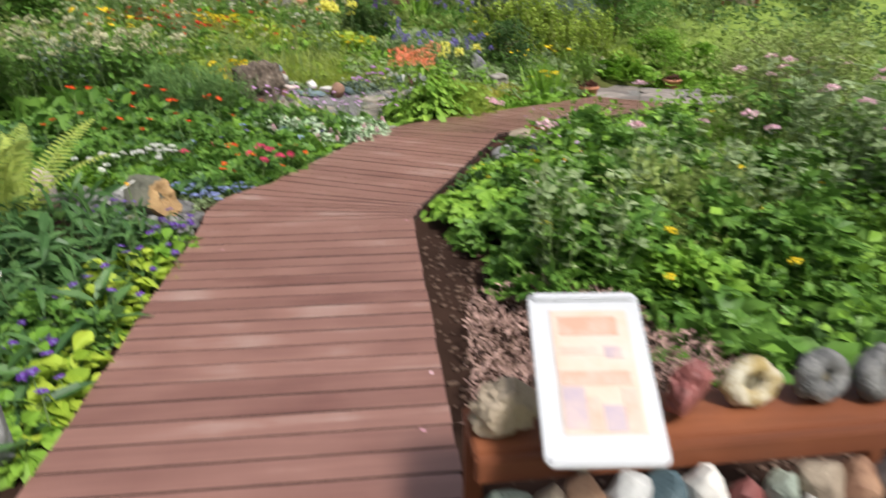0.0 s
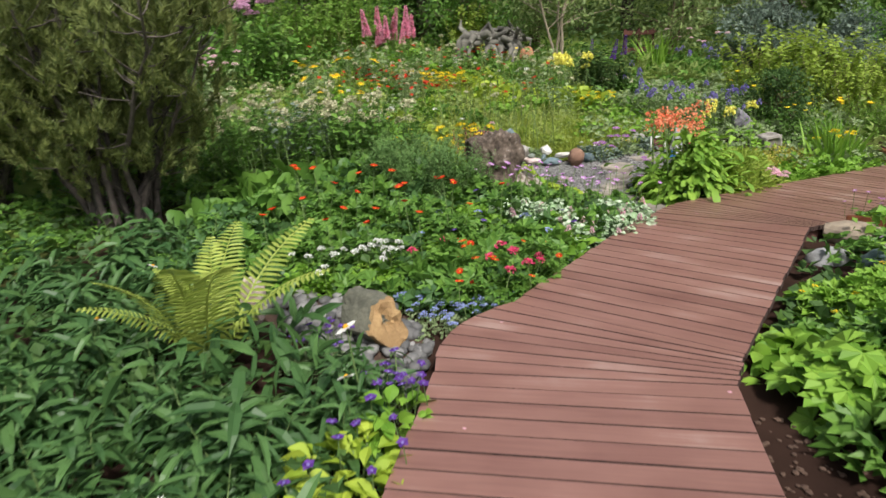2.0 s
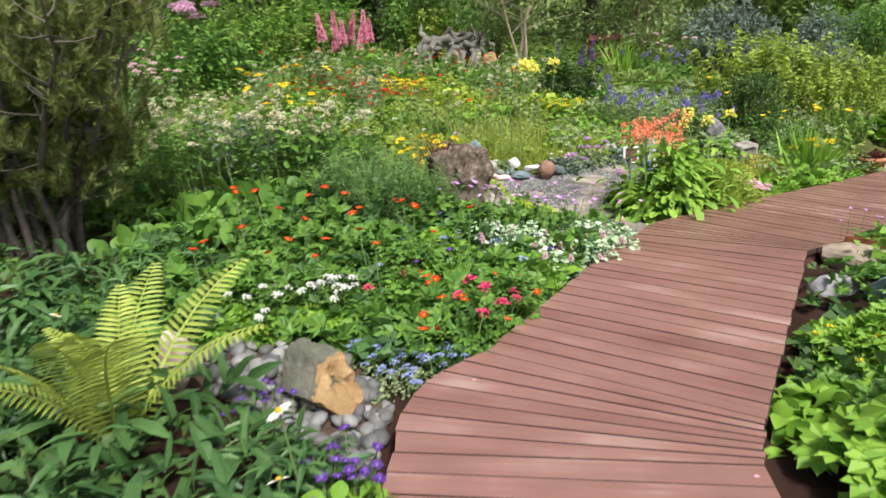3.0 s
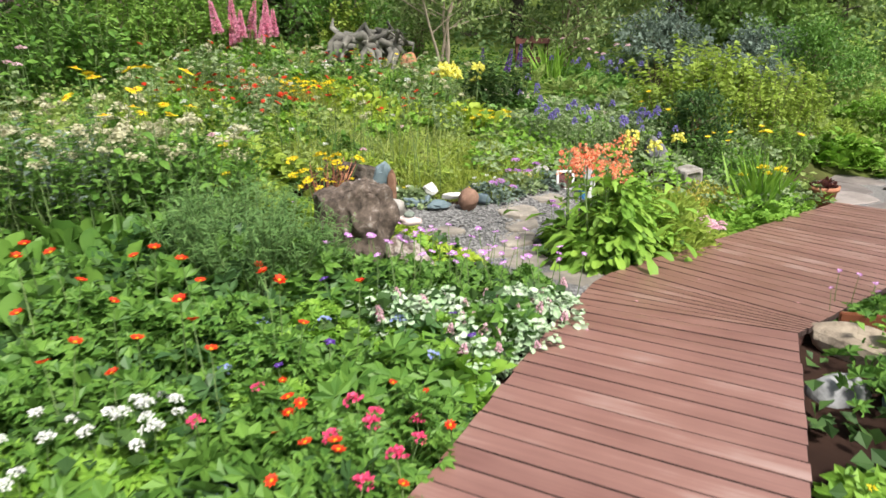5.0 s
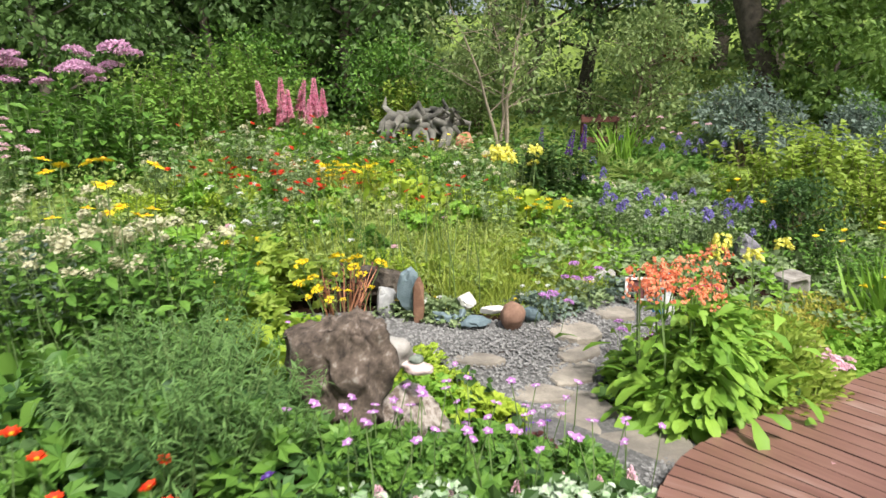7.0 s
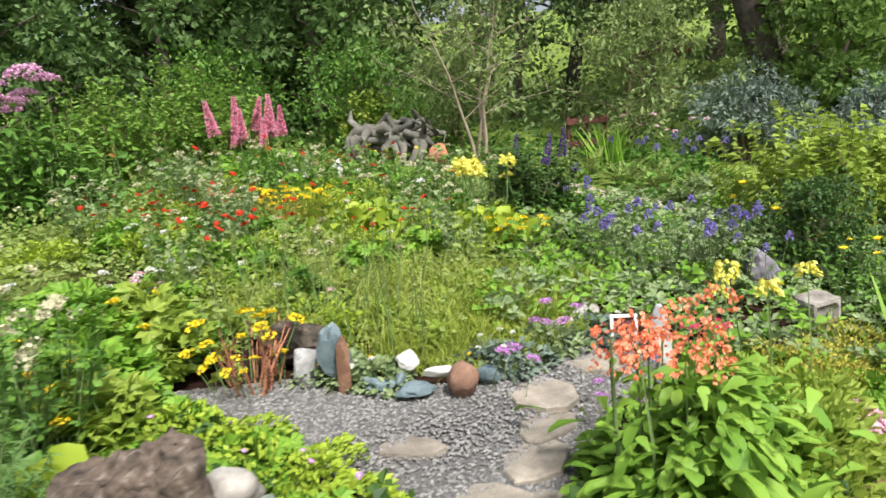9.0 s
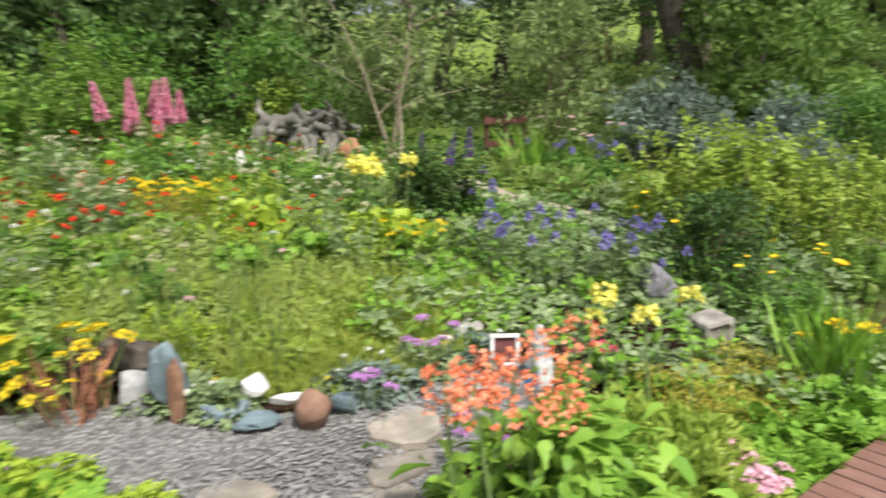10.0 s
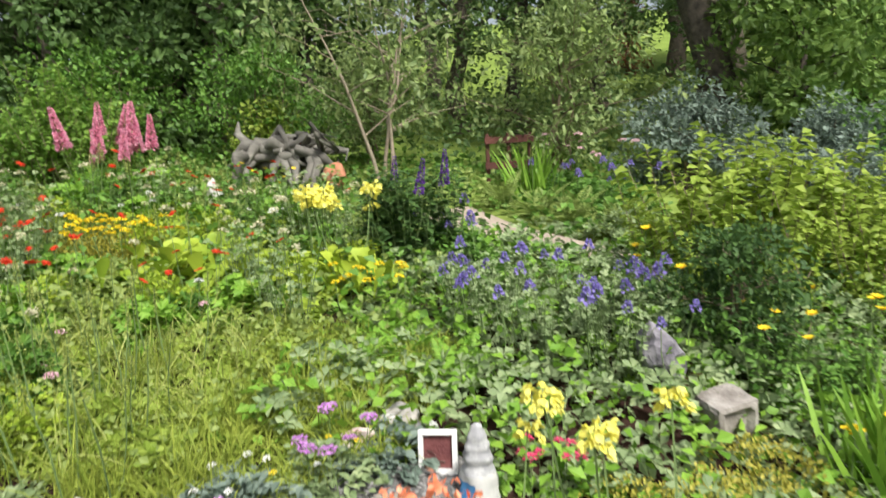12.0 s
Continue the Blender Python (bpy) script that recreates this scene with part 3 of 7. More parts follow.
def daisy(name, seed, h, r, petals, mat, eye=P_GOLD, wide=0.5, tilt=15, tpl=SCRAP):
    g = np.random.default_rng(seed)
    az = np.arange(petals) * 2 * np.pi / petals
    el = radians(tilt)
    D = np.stack([np.cos(az) * np.cos(el), np.sin(az) * np.cos(el), np.full(petals, np.sin(el))], 1)
    lean = Matrix.Rotation(g.uniform(0.15, 0.5), 3, Vector((np.cos(seed * 1.3), np.sin(seed * 1.3), 0)))
    D = D @ np.array(lean).T
    P = np.tile((0, 0, h), (petals, 1)).astype(float)
    V, F = scatter(tpl, P, D, r, r * wide, 0.1, 0.12, g)
    up = np.array(lean @ Vector((0, 0, 1)))
    eyeV, eyeF = tube([np.array((0, 0, h)) + up * 0.002, np.array((0, 0, h)) + up * 0.22 * r, np.array((0, 0, h)) + up * 0.3 * r], (0.26 * r, 0.2 * r, 0.03 * r), 6)
    return build(name + "_stem", [(*stem_of(g, h), STEM)]), build(name, [(V, F, mat), (eyeV, eyeF, eye)])


def bells(name, seed, h, r, n, mat, tiers=1, size=0.035):
    """A head of nodding bells, in one or more tiers."""
    g = np.random.default_rng(seed)
    Ps, Ds = [], []
    for k in range(tiers):
        zc = h - 0.05 * k
        d = around(g, n, -35, 60)
        Ps.append(np.array((0, 0, zc)) + d * r * g.uniform(0.5, 1, (n, 1)))
        Ds.append(d * np.array([0.9, 0.9, 0.2]) + np.array([0, 0, -0.7]))
    P, D = np.concatenate(Ps), np.concatenate(Ds)
    parts = []
    for a in range(3):
        parts.append(scatter(SCRAP, P, D + g.normal(0, 0.35, D.shape), size * g.uniform(0.8, 1.3, len(P)), size * 0.75, 0.0, 1.2, g))
    return build(name + "_stem", [(*stem_of(g, h, 0.005), STEM)]), build(name, [(*join(parts), mat)])


def spike(name, seed, h, length, r, n, mat, tip=None, size=0.022):
    """A tapering spire of small florets."""
    g = np.random.default_rng(seed)
    t = np.sort(g.uniform(0, 1, n))
    az = np.arange(n) * 2.4
    rr = r * (1 - 0.75 * t)
    P = np.stack([np.cos(az) * rr * 0.5, np.sin(az) * rr * 0.5, h - length + length * t], 1)
    D = np.stack([np.cos(az), np.sin(az), 0.5 + 0 * az], 1)
    V, F = join([scatter(SCRAP, P, D + g.normal(0, 0.3, D.shape), rr * 0.8 + 0.006, size, 0.1, 0.9, g), scatter(SCRAP, P, D * (1, 1, -0.4), rr * 0.7 + 0.006, size, 0.1, 0.9, g)])
    return build(name + "_stem", [(*stem_of(g, h, 0.005), STEM)]), build(name, [(V, F, mat)])


def umbel(name, seed, h, r, n, mat, dome=0.4, size=0.016):
    g = np.random.default_rng(seed)
    az, q = g.uniform(0, 2 * np.pi, n), np.sqrt(g.uniform(0, 1, n))
    P = np.stack([np.cos(az) * q * r, np.sin(az) * q * r, h + dome * r * (1 - q ** 2) + g.normal(0, 0.06 * r, n)], 1)
    V, F = scatter(SCRAP, P, around(g, n, -10, 50), size, size, 0.0, 0.6, g)
    rays = [tube([(0, 0, h - 0.6 * r), (np.cos(a) * 0.6 * r, np.sin(a) * 0.6 * r, h)], (0.002, 0.001), 3) for a in np.arange(6) * 1.05]
    return build(name + "_stem", [(*join([stem_of(g, h - 0.5 * r), *rays]), STEM)]), build(name, [(V, F, mat)])


# ---------------------------------------------------------------- the lie of the land
def soft_plus(v):
    return np.log1p(np.exp(np.clip(v * 1.5, -30, 30))) / 1.5


def ground_z(x, y):
    x, y = np.asarray(x, float), np.asarray(y, float)
    z = -0.12 + 0.1 * soft_plus(np.minimum((y - 9.5) - 0.8 * x, 13.0) - 1.5)
    z = z + 0.26 * soft_plus(np.minimum(y, 48.0) - 22.0) * np.clip((y - 17.0) / 5.0, 0, 1)
    sy = np.where(y > 7.2, 0.55, 1.2)
    sx = np.where(x > -2.6, 0.9, 1.6)
    z = z + 0.38 * np.exp(-((y - 7.2) / sy) ** 2 - ((x + 2.6) / sx) ** 2)
    d = (x + 0.2) * 0.741 - (y - 8.13) * 0.672
    w = np.clip((d + 2.0) / 1.6, 0, 1)
    return z + w * w * (3 - 2 * w) * np.maximum(deck_z(y), -0.42)


def deck_z(y):
    """The boardwalk is level at first and runs slightly downhill after its second bend."""
    return -0.1 * np.clip(np.asarray(y, float) - 6.85, 0, 1.15) - 0.065 * np.maximum(np.asarray(y, float) - 8.0, 0)


def gz(x, y):
    return float(ground_z(x, y))


def inside(poly, x, y):
    hit = np.zeros(np.shape(x), bool)
    for (x1, y1), (x2, y2) in zip(poly, poly[1:] + poly[:1]):
        hit ^= ((y1 > y) != (y2 > y)) & (x < (x2 - x1) * (y - y1) / (y2 - y1 + 1e-12) + x1)
    return hit


RIGHT_EDGE = [(0.41, -1.6), (-0.2, 4.28), (-0.13, 4.6), (0.57, 6.85), (0.75, 7.05), (1.43, 7.8), (2.1, 8.54), (3.4, 9.97)]
LEFT_EDGE = [(-0.97, -1.75), (-1.57, 4.14), (-1.62, 4.4), (-1.53, 4.78), (-1.36, 5.05), (-0.55, 7.35), (-0.43, 7.8), (-0.2, 8.13), (0.46, 8.86), (1.13, 9.6), (2.45, 11.05)]
DECK_AREA = RIGHT_EDGE + LEFT_EDGE[::-1]
GRAVEL_AREA = [(-0.24, 8.12), (-0.45, 7.82), (-0.6, 7.45), (-1.1, 7.85), (-1.35, 8.3), (-2.2, 8.75), (-3.0, 8.8), (-3.3, 9.25), (-2.6, 9.55), (-1.9, 9.5), (-1.2, 9.8), (-0.9, 10.35), (-0.45, 10.6), (-0.15, 10.2), (-0.6, 9.6), (-0.75, 9.1), (-0.8, 8.6), (-0.35, 8.4)]
PEBBLE_AREA = [(-1.66, 4.0), (-1.72, 4.6), (-2.0, 4.95), (-2.75, 5.2), (-3.1, 4.95), (-2.7, 4.62), (-2.3, 4.45), (-1.95, 4.1)]
SLAB_AREA = [(2.35, 11.3), (2.5, 11.08), (3.45, 10.02), (4.6, 10.6), (5.3, 12.2), (4.9, 13.6), (3.2, 13.6), (2.25, 12.7)]
FAR_PATH = [(-1.9, 15.3), (-1.2, 14.6), (0.3, 13.9), (0.6, 14.2), (-0.6, 15.0), (-1.3, 15.8)]


def free(x, y, margin=0.0):
    ok = ~inside(GRAVEL_AREA, x, y) & ~inside(PEBBLE_AREA, x, y) & ~inside(SLAB_AREA, x, y) & ~inside(FAR_PATH, x, y)
    for dx, dy in ((0, 0), (margin, 0), (-margin, 0), (0, margin), (0, -margin)):
        ok &= ~inside(DECK_AREA, x + dx, y + dy)
    return ok


xs = np.concatenate([np.linspace(-300, -14, 16), np.arange(-12, 12.01, 0.3), np.linspace(14, 300, 16)])
ys = np.concatenate([np.linspace(-300, -6, 14), np.arange(-5, 26.01, 0.3), np.linspace(27, 60, 20), np.linspace(75, 400, 12)])
gx, gy = np.meshgrid(xs, ys)
gzs = ground_z(gx, gy) + 0.02 * np.sin(gx * 3.1 + np.cos(gy * 2.3)) * (np.abs(gx) < 12) * (gy > 10.6)
cells = (np.arange(len(ys) - 1)[:, None] * len(xs) + np.arange(len(xs) - 1)[None]).ravel()
ground = thing("ground", (0, 0, 0), label="dark garden soil rising gently into rough green turf", category="ground", kind="structure",
               me=smooth(build("ground", [(np.stack([gx, gy, gzs], -1).reshape(-1, 3), np.stack([cells, cells + 1, cells + 1 + len(xs), cells + len(xs)], 1), meadow_mat())])))


# ---------------------------------------------------------------- stones
def rock_mesh(name, seed, size, mat, sub=3, rough=0.22, flat_bottom=True, facets=0.0, smooth_it=True):
    bm = bmesh.new()
    bmesh.ops.create_icosphere(bm, subdivisions=sub, radius=0.5)
    g = random.Random(seed)
    off = Vector((g.uniform(0, 90), g.uniform(0, 90), g.uniform(0, 90)))
    cuts = [(Vector((g.gauss(0, 1), g.gauss(0, 1), g.gauss(0, 1))).normalized(), g.uniform(0.24, 0.42)) for _ in range(int(facets * 2))]
    for v in bm.verts:
        p = v.co * (1 + rough * noise.noise(v.co * 2.2 + off) * 2 + rough * 0.6 * noise.noise(v.co * 6 + off) + rough * 0.35 * noise.noise(v.co * 13 + off) + rough * 0.2 * noise.noise(v.co * 27 + off))
        for nrm, d in cuts:
            k = p.dot(nrm)
            if k > d:
                p = p - nrm * (k - d) * 0.9
        v.co = Vector((p.x * size[0], p.y * size[1], p.z * size[2] + size[2] * 0.38))
        if flat_bottom and v.co.z < -0.04:
            v.co.z = -0.04
    me = bpy.data.meshes.new(name)
    bm.to_mesh(me)
    bm.free()
    me.materials.append(mat)
    return smooth(me) if smooth_it else me


def stone(name, label, x, y, z, size, mat, seed, rz=0.0, rough=0.22, facets=0, sub=3, group="", tilt=(0, 0), category="rock"):
    ob = thing(name, (x, y, z), rz, 1.0, label, category, group, me=rock_mesh(name, seed, size, mat, sub, rough, True, facets, facets == 0))
    ob.rotation_euler = (tilt[0], tilt[1], rz)
    return ob


ochre = stone("ochre_rock", "large grey boulder with an ochre broken face among pebbles", -2.1, 4.62, -0.12, (0.5, 0.3, 0.36), stone_mat("grey_green_rock", (0.1, 0.1, 0.075), (0.3, 0.28, 0.2), None, 5.0, 0.9, 0.9), 3, -0.5, 0.3, 3, 4)
ochre.data.materials.append(stone_mat("ochre_rock_face", (0.26, 0.16, 0.07), (0.52, 0.35, 0.16), None, 9.0, 0.85, 0.7))
for f in ochre.data.polygons:
    f.material_index = int(f.center.x + 0.3 * f.center.z > 0.2 + 0.05 * noise.noise(f.center * 9))
stone("pink_stone", "pink and white stone beside the fern", -2.78, 4.52, -0.02, (0.2, 0.18, 0.36), ROCK_PINK, 8, 0.3, 0.2, 4)
stone("grey_boulder", "weathered grey standing stone at the deck edge", -1.56, 1.86, -0.1, (0.22, 0.2, 0.5), ROCK_GREY, 12, 0.2, 0.2, 3)
stone("lichen_rock", "rugged brown boulder crusted with lichen", -1.97, 7.4, gz(-1.97, 7.4) + 0.0, (0.41, 0.36, 1.0), ROCK_BROWN, 21, 0.3, 0.3, 0, 5)
boulder = bpy.data.objects["lichen_rock"].data
for v in boulder.vertices:
    rim = 0.56 + 0.05 * noise.noise(v.co * 6) + 0.12 * v.co.x
    if v.co.z > rim:
        v.co.z = rim + 0.12 * (v.co.z - rim) + 0.035 * noise.noise(v.co * 14)
    v.co += Vector((noise.noise(v.co * 9), noise.noise(v.co * 9 + Vector((5, 0, 0))), 0)) * 0.045
stone("brown_rock", "small rough brown rock beside the boulder", -1.73, 7.62, gz(-1.73, 7.62) - 0.02, (0.4, 0.34, 0.46), ROCK_BROWN, 24, 1.1, 0.24, 2, 4)
stone("quartz_lump", "white quartz lump lying on brown rock", -1.78, 7.6, 0.37, (0.18, 0.15, 0.16), ROCK_WHITE, 31, 0.4, 0.22)
stone("quartz_flake", "flat white and pink stone flake", -1.67, 7.6, 0.33, (0.2, 0.11, 0.06), ROCK_PINK, 33, -0.3, 0.18)
stone("green_pebble", "small green pebble on a pale flake", -1.665, 7.595, 0.375, (0.07, 0.06, 0.05), ROCK_GREEN, 34, 0.2, 0.1)
stone("blue_slate", "upright blue slate slab with a rusty face", -2.25, 9.5, -0.04, (0.2, 0.12, 0.46), ROCK_SLATE, 41, 0.35, 0.3, 5)
stone("rusty_slab", "rust-coloured stone leaning on the slate", -2.17, 9.43, -0.03, (0.14, 0.07, 0.42), ROCK_RUST, 42, 0.35, 0.26, 4)
stone("pointed_stone", "pale grey pointed stone beside the gravel", -2.46, 9.52, -0.03, (0.22, 0.18, 0.32), ROCK_GREY, 43, 0.8, 0.2, 5)
stone("dark_rock", "dark rough rock behind the stonecrop", -2.55, 9.72, 0.0, (0.46, 0.3, 0.36), BARK, 44, 0.2, 0.3, 2, 4)
stone("round_stone", "smooth round rust-brown stone", -1.45, 9.5, -0.06, (0.19, 0.17, 0.22), stone_mat("dark_rust_stone", (0.13, 0.065, 0.042), (0.32, 0.19, 0.13), None, 9.0, 0.85, 0.6), 45, 0.4, 0.14)
stone("white_stone", "white quartz stone edging the gravel", -1.82, 9.66, 0.02, (0.17, 0.14, 0.14), ROCK_WHITE, 46, 0.4, 0.2, 3)
stone("white_splinter", "long white stone splinter", -1.62, 9.6, 0.0, (0.22, 0.06, 0.07), ROCK_WHITE, 47, 0.3, 0.12, 3)
for i, (x, y, sx, sz) in enumerate(((-1.98, 9.48, 0.2, 0.13), (-1.72, 9.43, 0.22, 0.1), (-1.86, 9.52, 0.14, 0.12), (-1.34, 9.66, 0.18, 0.13))):
    stone("slate_cobble", "blue-grey slate cobble edging the gravel", x, y, -0.06, (sx, sx * 0.75, sz), ROCK_SLATE, 50 + i, i * 0.8, 0.26, 4, 3, "cobbles edging the gravel")
for i, (x, y, s, m, lab) in enumerate(((-0.95, 10.55, 0.2, ROCK_PINK, "pink"), (-0.8, 10.75, 0.24, ROCK_WHITE, "white"), (-1.0, 10.8, 0.17, ROCK_RUST, "rust-red"), (-0.66, 10.72, 0.15, ROCK_GREY, "grey"), (-0.9, 10.95, 0.18, ROCK_GREY, "grey"))):
    stone("edging_stone", lab + " stone at the head of the gravel path", x, y, -0.06, (s, s * 0.8, s * 0.8), m, 60 + i, i, 0.2, 3, 3, "stones at the head of the gravel")
stone("violet_rock", "grey-violet jagged rock in the bed", 0.6, 11.6, gz(0.6, 11.6), (0.26, 0.22, 0.44), stone_mat("grey_violet_rock", (0.08, 0.075, 0.09), (0.36, 0.34, 0.37), None, 7.0, 0.9, 0.8), 72, 0.2, 0.28, 4)
stone("deck_boulder", "long tan boulder under the deck edge", 0.92, 6.84, -0.22, (0.62, 0.26, 0.3), ROCK_TAN, 73, -0.75, 0.12, 4)
stone("deck_boulder", "grey rounded boulder under the deck edge", 0.62, 6.42, -0.22, (0.3, 0.24, 0.22), ROCK_GREY, 74, 0.4, 0.14)
stone("deck_boulder", "blue-grey rounded boulder beside the deck", 0.92, 6.3, -0.2, (0.34, 0.3, 0.24), ROCK_SLATE, 75, 0.9, 0.14)
edging = thing("edging_board", (1.2, 7.02, gz(1.2, 7.02)), -0.12, 1.0, "weathered brown edging board beside the deck", "board")
stone("maroon_rock", "dark maroon rock in the flower bed", 1.2, 4.85, -0.1, (0.2, 0.18, 0.34), ROCK_MAROON, 76, 0.9, 0.2, 4)

def pot(label, x, y, r, h, seed):
    """A terracotta pot with a rolled rim, earth and a low plant."""
    root = thing("terracotta_pot", (x, y, gz(x, y)), seed, 1.0, label, "plant pot")
    body = tube([(0, 0, 0), (0, 0, 0.02), (0, 0, h * 0.8), (0, 0, h * 0.82), (0, 0, h), (0, 0, h), (0, 0, h * 0.85)], (r * 0.7, r * 0.74, r * 0.95, r * 1.06, r * 1.08, r * 0.95, r * 0.9), 20)
    part("pot", smooth(build("pot", [(*body, TERRACOTTA)])), root)
    part("earth", smooth(build("earth", [(*tube([(0, 0, h * 0.8), (0, 0, h * 0.88), (0, 0, h * 0.9)], (r * 0.9, r * 0.9, 0.01), 16), SOIL)])), root)
    part("houseleek", mound("houseleek", seed, 160, r * 0.95, 0.1, 0.045, 0.025, LEAF_RED, LANCE, 0.1, 1.2, 0.5, 0), root, (0, 0, h * 0.88))


pot("terracotta pot of dark houseleeks at the deck's end", 2.38, 11.28, 0.16, 0.26, 901)
pot("second terracotta pot on the gravel landing", 4.3, 13.0, 0.16, 0.22, 902)

# pebble bed: each pebble an object on one of four meshes
bed = thing("pebble_bed", (0, 0, 0), label="bed of smooth grey river pebbles beside the deck", category="pebbles", kind="structure",
            me=build("pebble_bed", [(np.array([(x, y, gz(x, y) + 0.012) for x, y in PEBBLE_AREA]), np.array([list(range(len(PEBBLE_AREA)))]), SOIL)]))
pebble_meshes = [rock_mesh("pebble", 80 + i, (0.11, 0.08, 0.06), PEBBLE, 2, 0.1, False) for i in range(4)]
rng = np.random.default_rng(11)
count = 0
while count < 260:
    x, y = rng.uniform(-3.1, -1.64), rng.uniform(4.0, 5.2)
    if inside(PEBBLE_AREA, np.array([x]), np.array([y]))[0] and not inside(DECK_AREA, np.array([x + 0.05]), np.array([y]))[0]:
        k = rng.uniform(0.55, 1.25)
        part("pebble", pebble_meshes[count % 4], bed, (x, y, gz(x, y) - 0.005 + 0.035 * rng.uniform()), (rng.normal(0, 0.2), rng.normal(0, 0.2), rng.uniform(0, 6.3)), k)
        count += 1

# crumbs of earth and bark on the bare strip beside the deck
def crumbs(name, label, poly, n, lo, hi, mat, seed, parent=None, lift=0.0):
    g = np.random.default_rng(seed)
    chip = rock_mesh("chip", seed, (1.0, 0.7, 0.45), mat, 1, 0.25, False)
    cv, cf = np.array([v.co[:] for v in chip.vertices]), np.array([p.vertices[:] for p in chip.polygons])
    px, py = [p[0] for p in poly], [p[1] for p in poly]
    xy = np.stack([g.uniform(min(px), max(px), n), g.uniform(min(py), max(py), n)], 1)
    xy = xy[inside(poly, xy[:, 0], xy[:, 1])]
    size, a = g.uniform(lo, hi, len(xy)), g.uniform(0, 6.28, len(xy))
    c, s = np.cos(a)[:, None], np.sin(a)[:, None]
    V = np.stack([xy[:, :1] + size[:, None] * (cv[:, 0] * c - cv[:, 1] * s), xy[:, 1:] + size[:, None] * (cv[:, 0] * s + cv[:, 1] * c), (ground_z(xy[:, 0], xy[:, 1]) + lift)[:, None] + size[:, None] * cv[:, 2]], -1)
    return thing(name, (0, 0, 0), label=label, category="soil", kind="stuff", me=build(name, [(V.reshape(-1, 3), (cf[None] + (np.arange(len(xy)) * len(cv))[:, None, None]).reshape(-1, 3), mat)]))


crumbs("soil_crumbs", "dark crumbled earth and bark beside the deck", [(0.3, -0.2), (-0.15, 4.2), (0.3, 4.3), (1.4, 2.6), (2.2, 0.2)], 3200, 0.012, 0.045, SOIL, 171)

# gravel path with flagstones
path = thing("gravel_path", (0, 0, 0), label="grey gravel path set with sandstone flags", category="path", kind="structure",
             me=build("gravel_path", [(np.array([(x, y, gz(x, y) + 0.015) for x, y in GRAVEL_AREA]), np.array([list(range(len(GRAVEL_AREA)))]), GRAVEL)]))
bit = rock_mesh("chip", 91, (1.0, 0.8, 0.6), GRAVEL, 1, 0.2, False)
bv = np.array([v.co[:] for v in bit.vertices])
bf = np.array([p.vertices[:] for p in bit.polygons])
gxy = np.stack([rng.uniform(-3.3, -0.1, 26000), rng.uniform(7.2, 10.6, 26000)], 1)
gxy = gxy[inside(GRAVEL_AREA, gxy[:, 0], gxy[:, 1])][:8500]
sc, az = rng.uniform(0.012, 0.032, len(gxy)), rng.uniform(0, 6.28, len(gxy))
c, s = np.cos(az)[:, None], np.sin(az)[:, None]
V = np.stack([gxy[:, :1] + sc[:, None] * (bv[:, 0] * c - bv[:, 1] * s), gxy[:, 1:] + sc[:, None] * (bv[:, 0] * s + bv[:, 1] * c), (ground_z(gxy[:, 0], gxy[:, 1]) + 0.012)[:, None] + sc[:, None] * bv[:, 2]], -1)
part("gravel", build("gravel", [(V.reshape(-1, 3), (bf[None] + (np.arange(len(gxy)) * len(bv))[:, None, None]).reshape(-1, 3), stone_mat("loose_gravel", (0.15, 0.147, 0.142), (0.47, 0.46, 0.44), None, 40.0, 0.9, 0.3))]), path)["kind"] = "stuff"


def slab(name, parent, x, y, z, w, d, seed, rz=0.0, thick=0.05, sides=9, mat=FLAG):
    """An irregular flat stone with a chamfered rim."""
    g = random.Random(seed)
    ring = [(math.cos(2 * math.pi * i / sides) * w / 2 * g.uniform(0.78, 1.2), math.sin(2 * math.pi * i / sides) * d / 2 * g.uniform(0.82, 1.12)) for i in range(sides)]
    bm = bmesh.new()
    loops = [[bm.verts.new((px * k, py * k, h)) for px, py in ring] for k, h in ((1.0, -thick), (1.01, -0.012), (0.97, 0.0))]
    bm.faces.new(loops[2])
    for a, b in zip(loops, loops[1:]):
        for i in range(sides):
            bm.faces.new((a[i], a[(i + 1) % sides], b[(i + 1) % sides], b[i]))
    me = bpy.data.meshes.new(name)
    bm.to_mesh(me)
    bm.free()
    me.materials.append(mat)
    return part(name, me, parent, (x, y, z), (0, 0, rz))


for i, (x, y, w, d) in enumerate(((-0.58, 8.06, 0.72, 0.44), (-0.95, 8.2, 0.46, 0.36), (-0.92, 8.56, 0.44, 0.4), (-1.18, 8.62, 0.4, 0.3), (-0.98, 9.02, 0.46, 0.34), (-1.03, 9.66, 0.48, 0.4), (-1.62, 8.92, 0.36, 0.22), (-0.95, 9.32, 0.42, 0.26), (-0.6, 8.42, 0.3, 0.3), (-0.72, 10.1, 0.4, 0.3))):
    slab("flagstone", path, x, y, gz(x, y) + 0.03, w, d, 100 + i, 0.4 + i, 0.05, 10)
pave = thing("gravel_landing", (0, 0, 0), label="grey gravel beyond the end of the deck", category="path", kind="structure",
             me=build("gravel_landing", [(np.array([(x, y, float(deck_z(y)) - 0.05) for x, y in SLAB_AREA]), np.array([list(range(len(SLAB_AREA)))]), GRAVEL_DARK)]))
trail = thing("far_path", (0, 0, 0), label="narrow pale sandy path between the beds", category="path", kind="structure",
              me=build("far_path", [(np.array([(x, y, gz(x, y) + 0.04) for x, y in FAR_PATH]), np.array([list(range(len(FAR_PATH)))]), PATH_TAN)]))


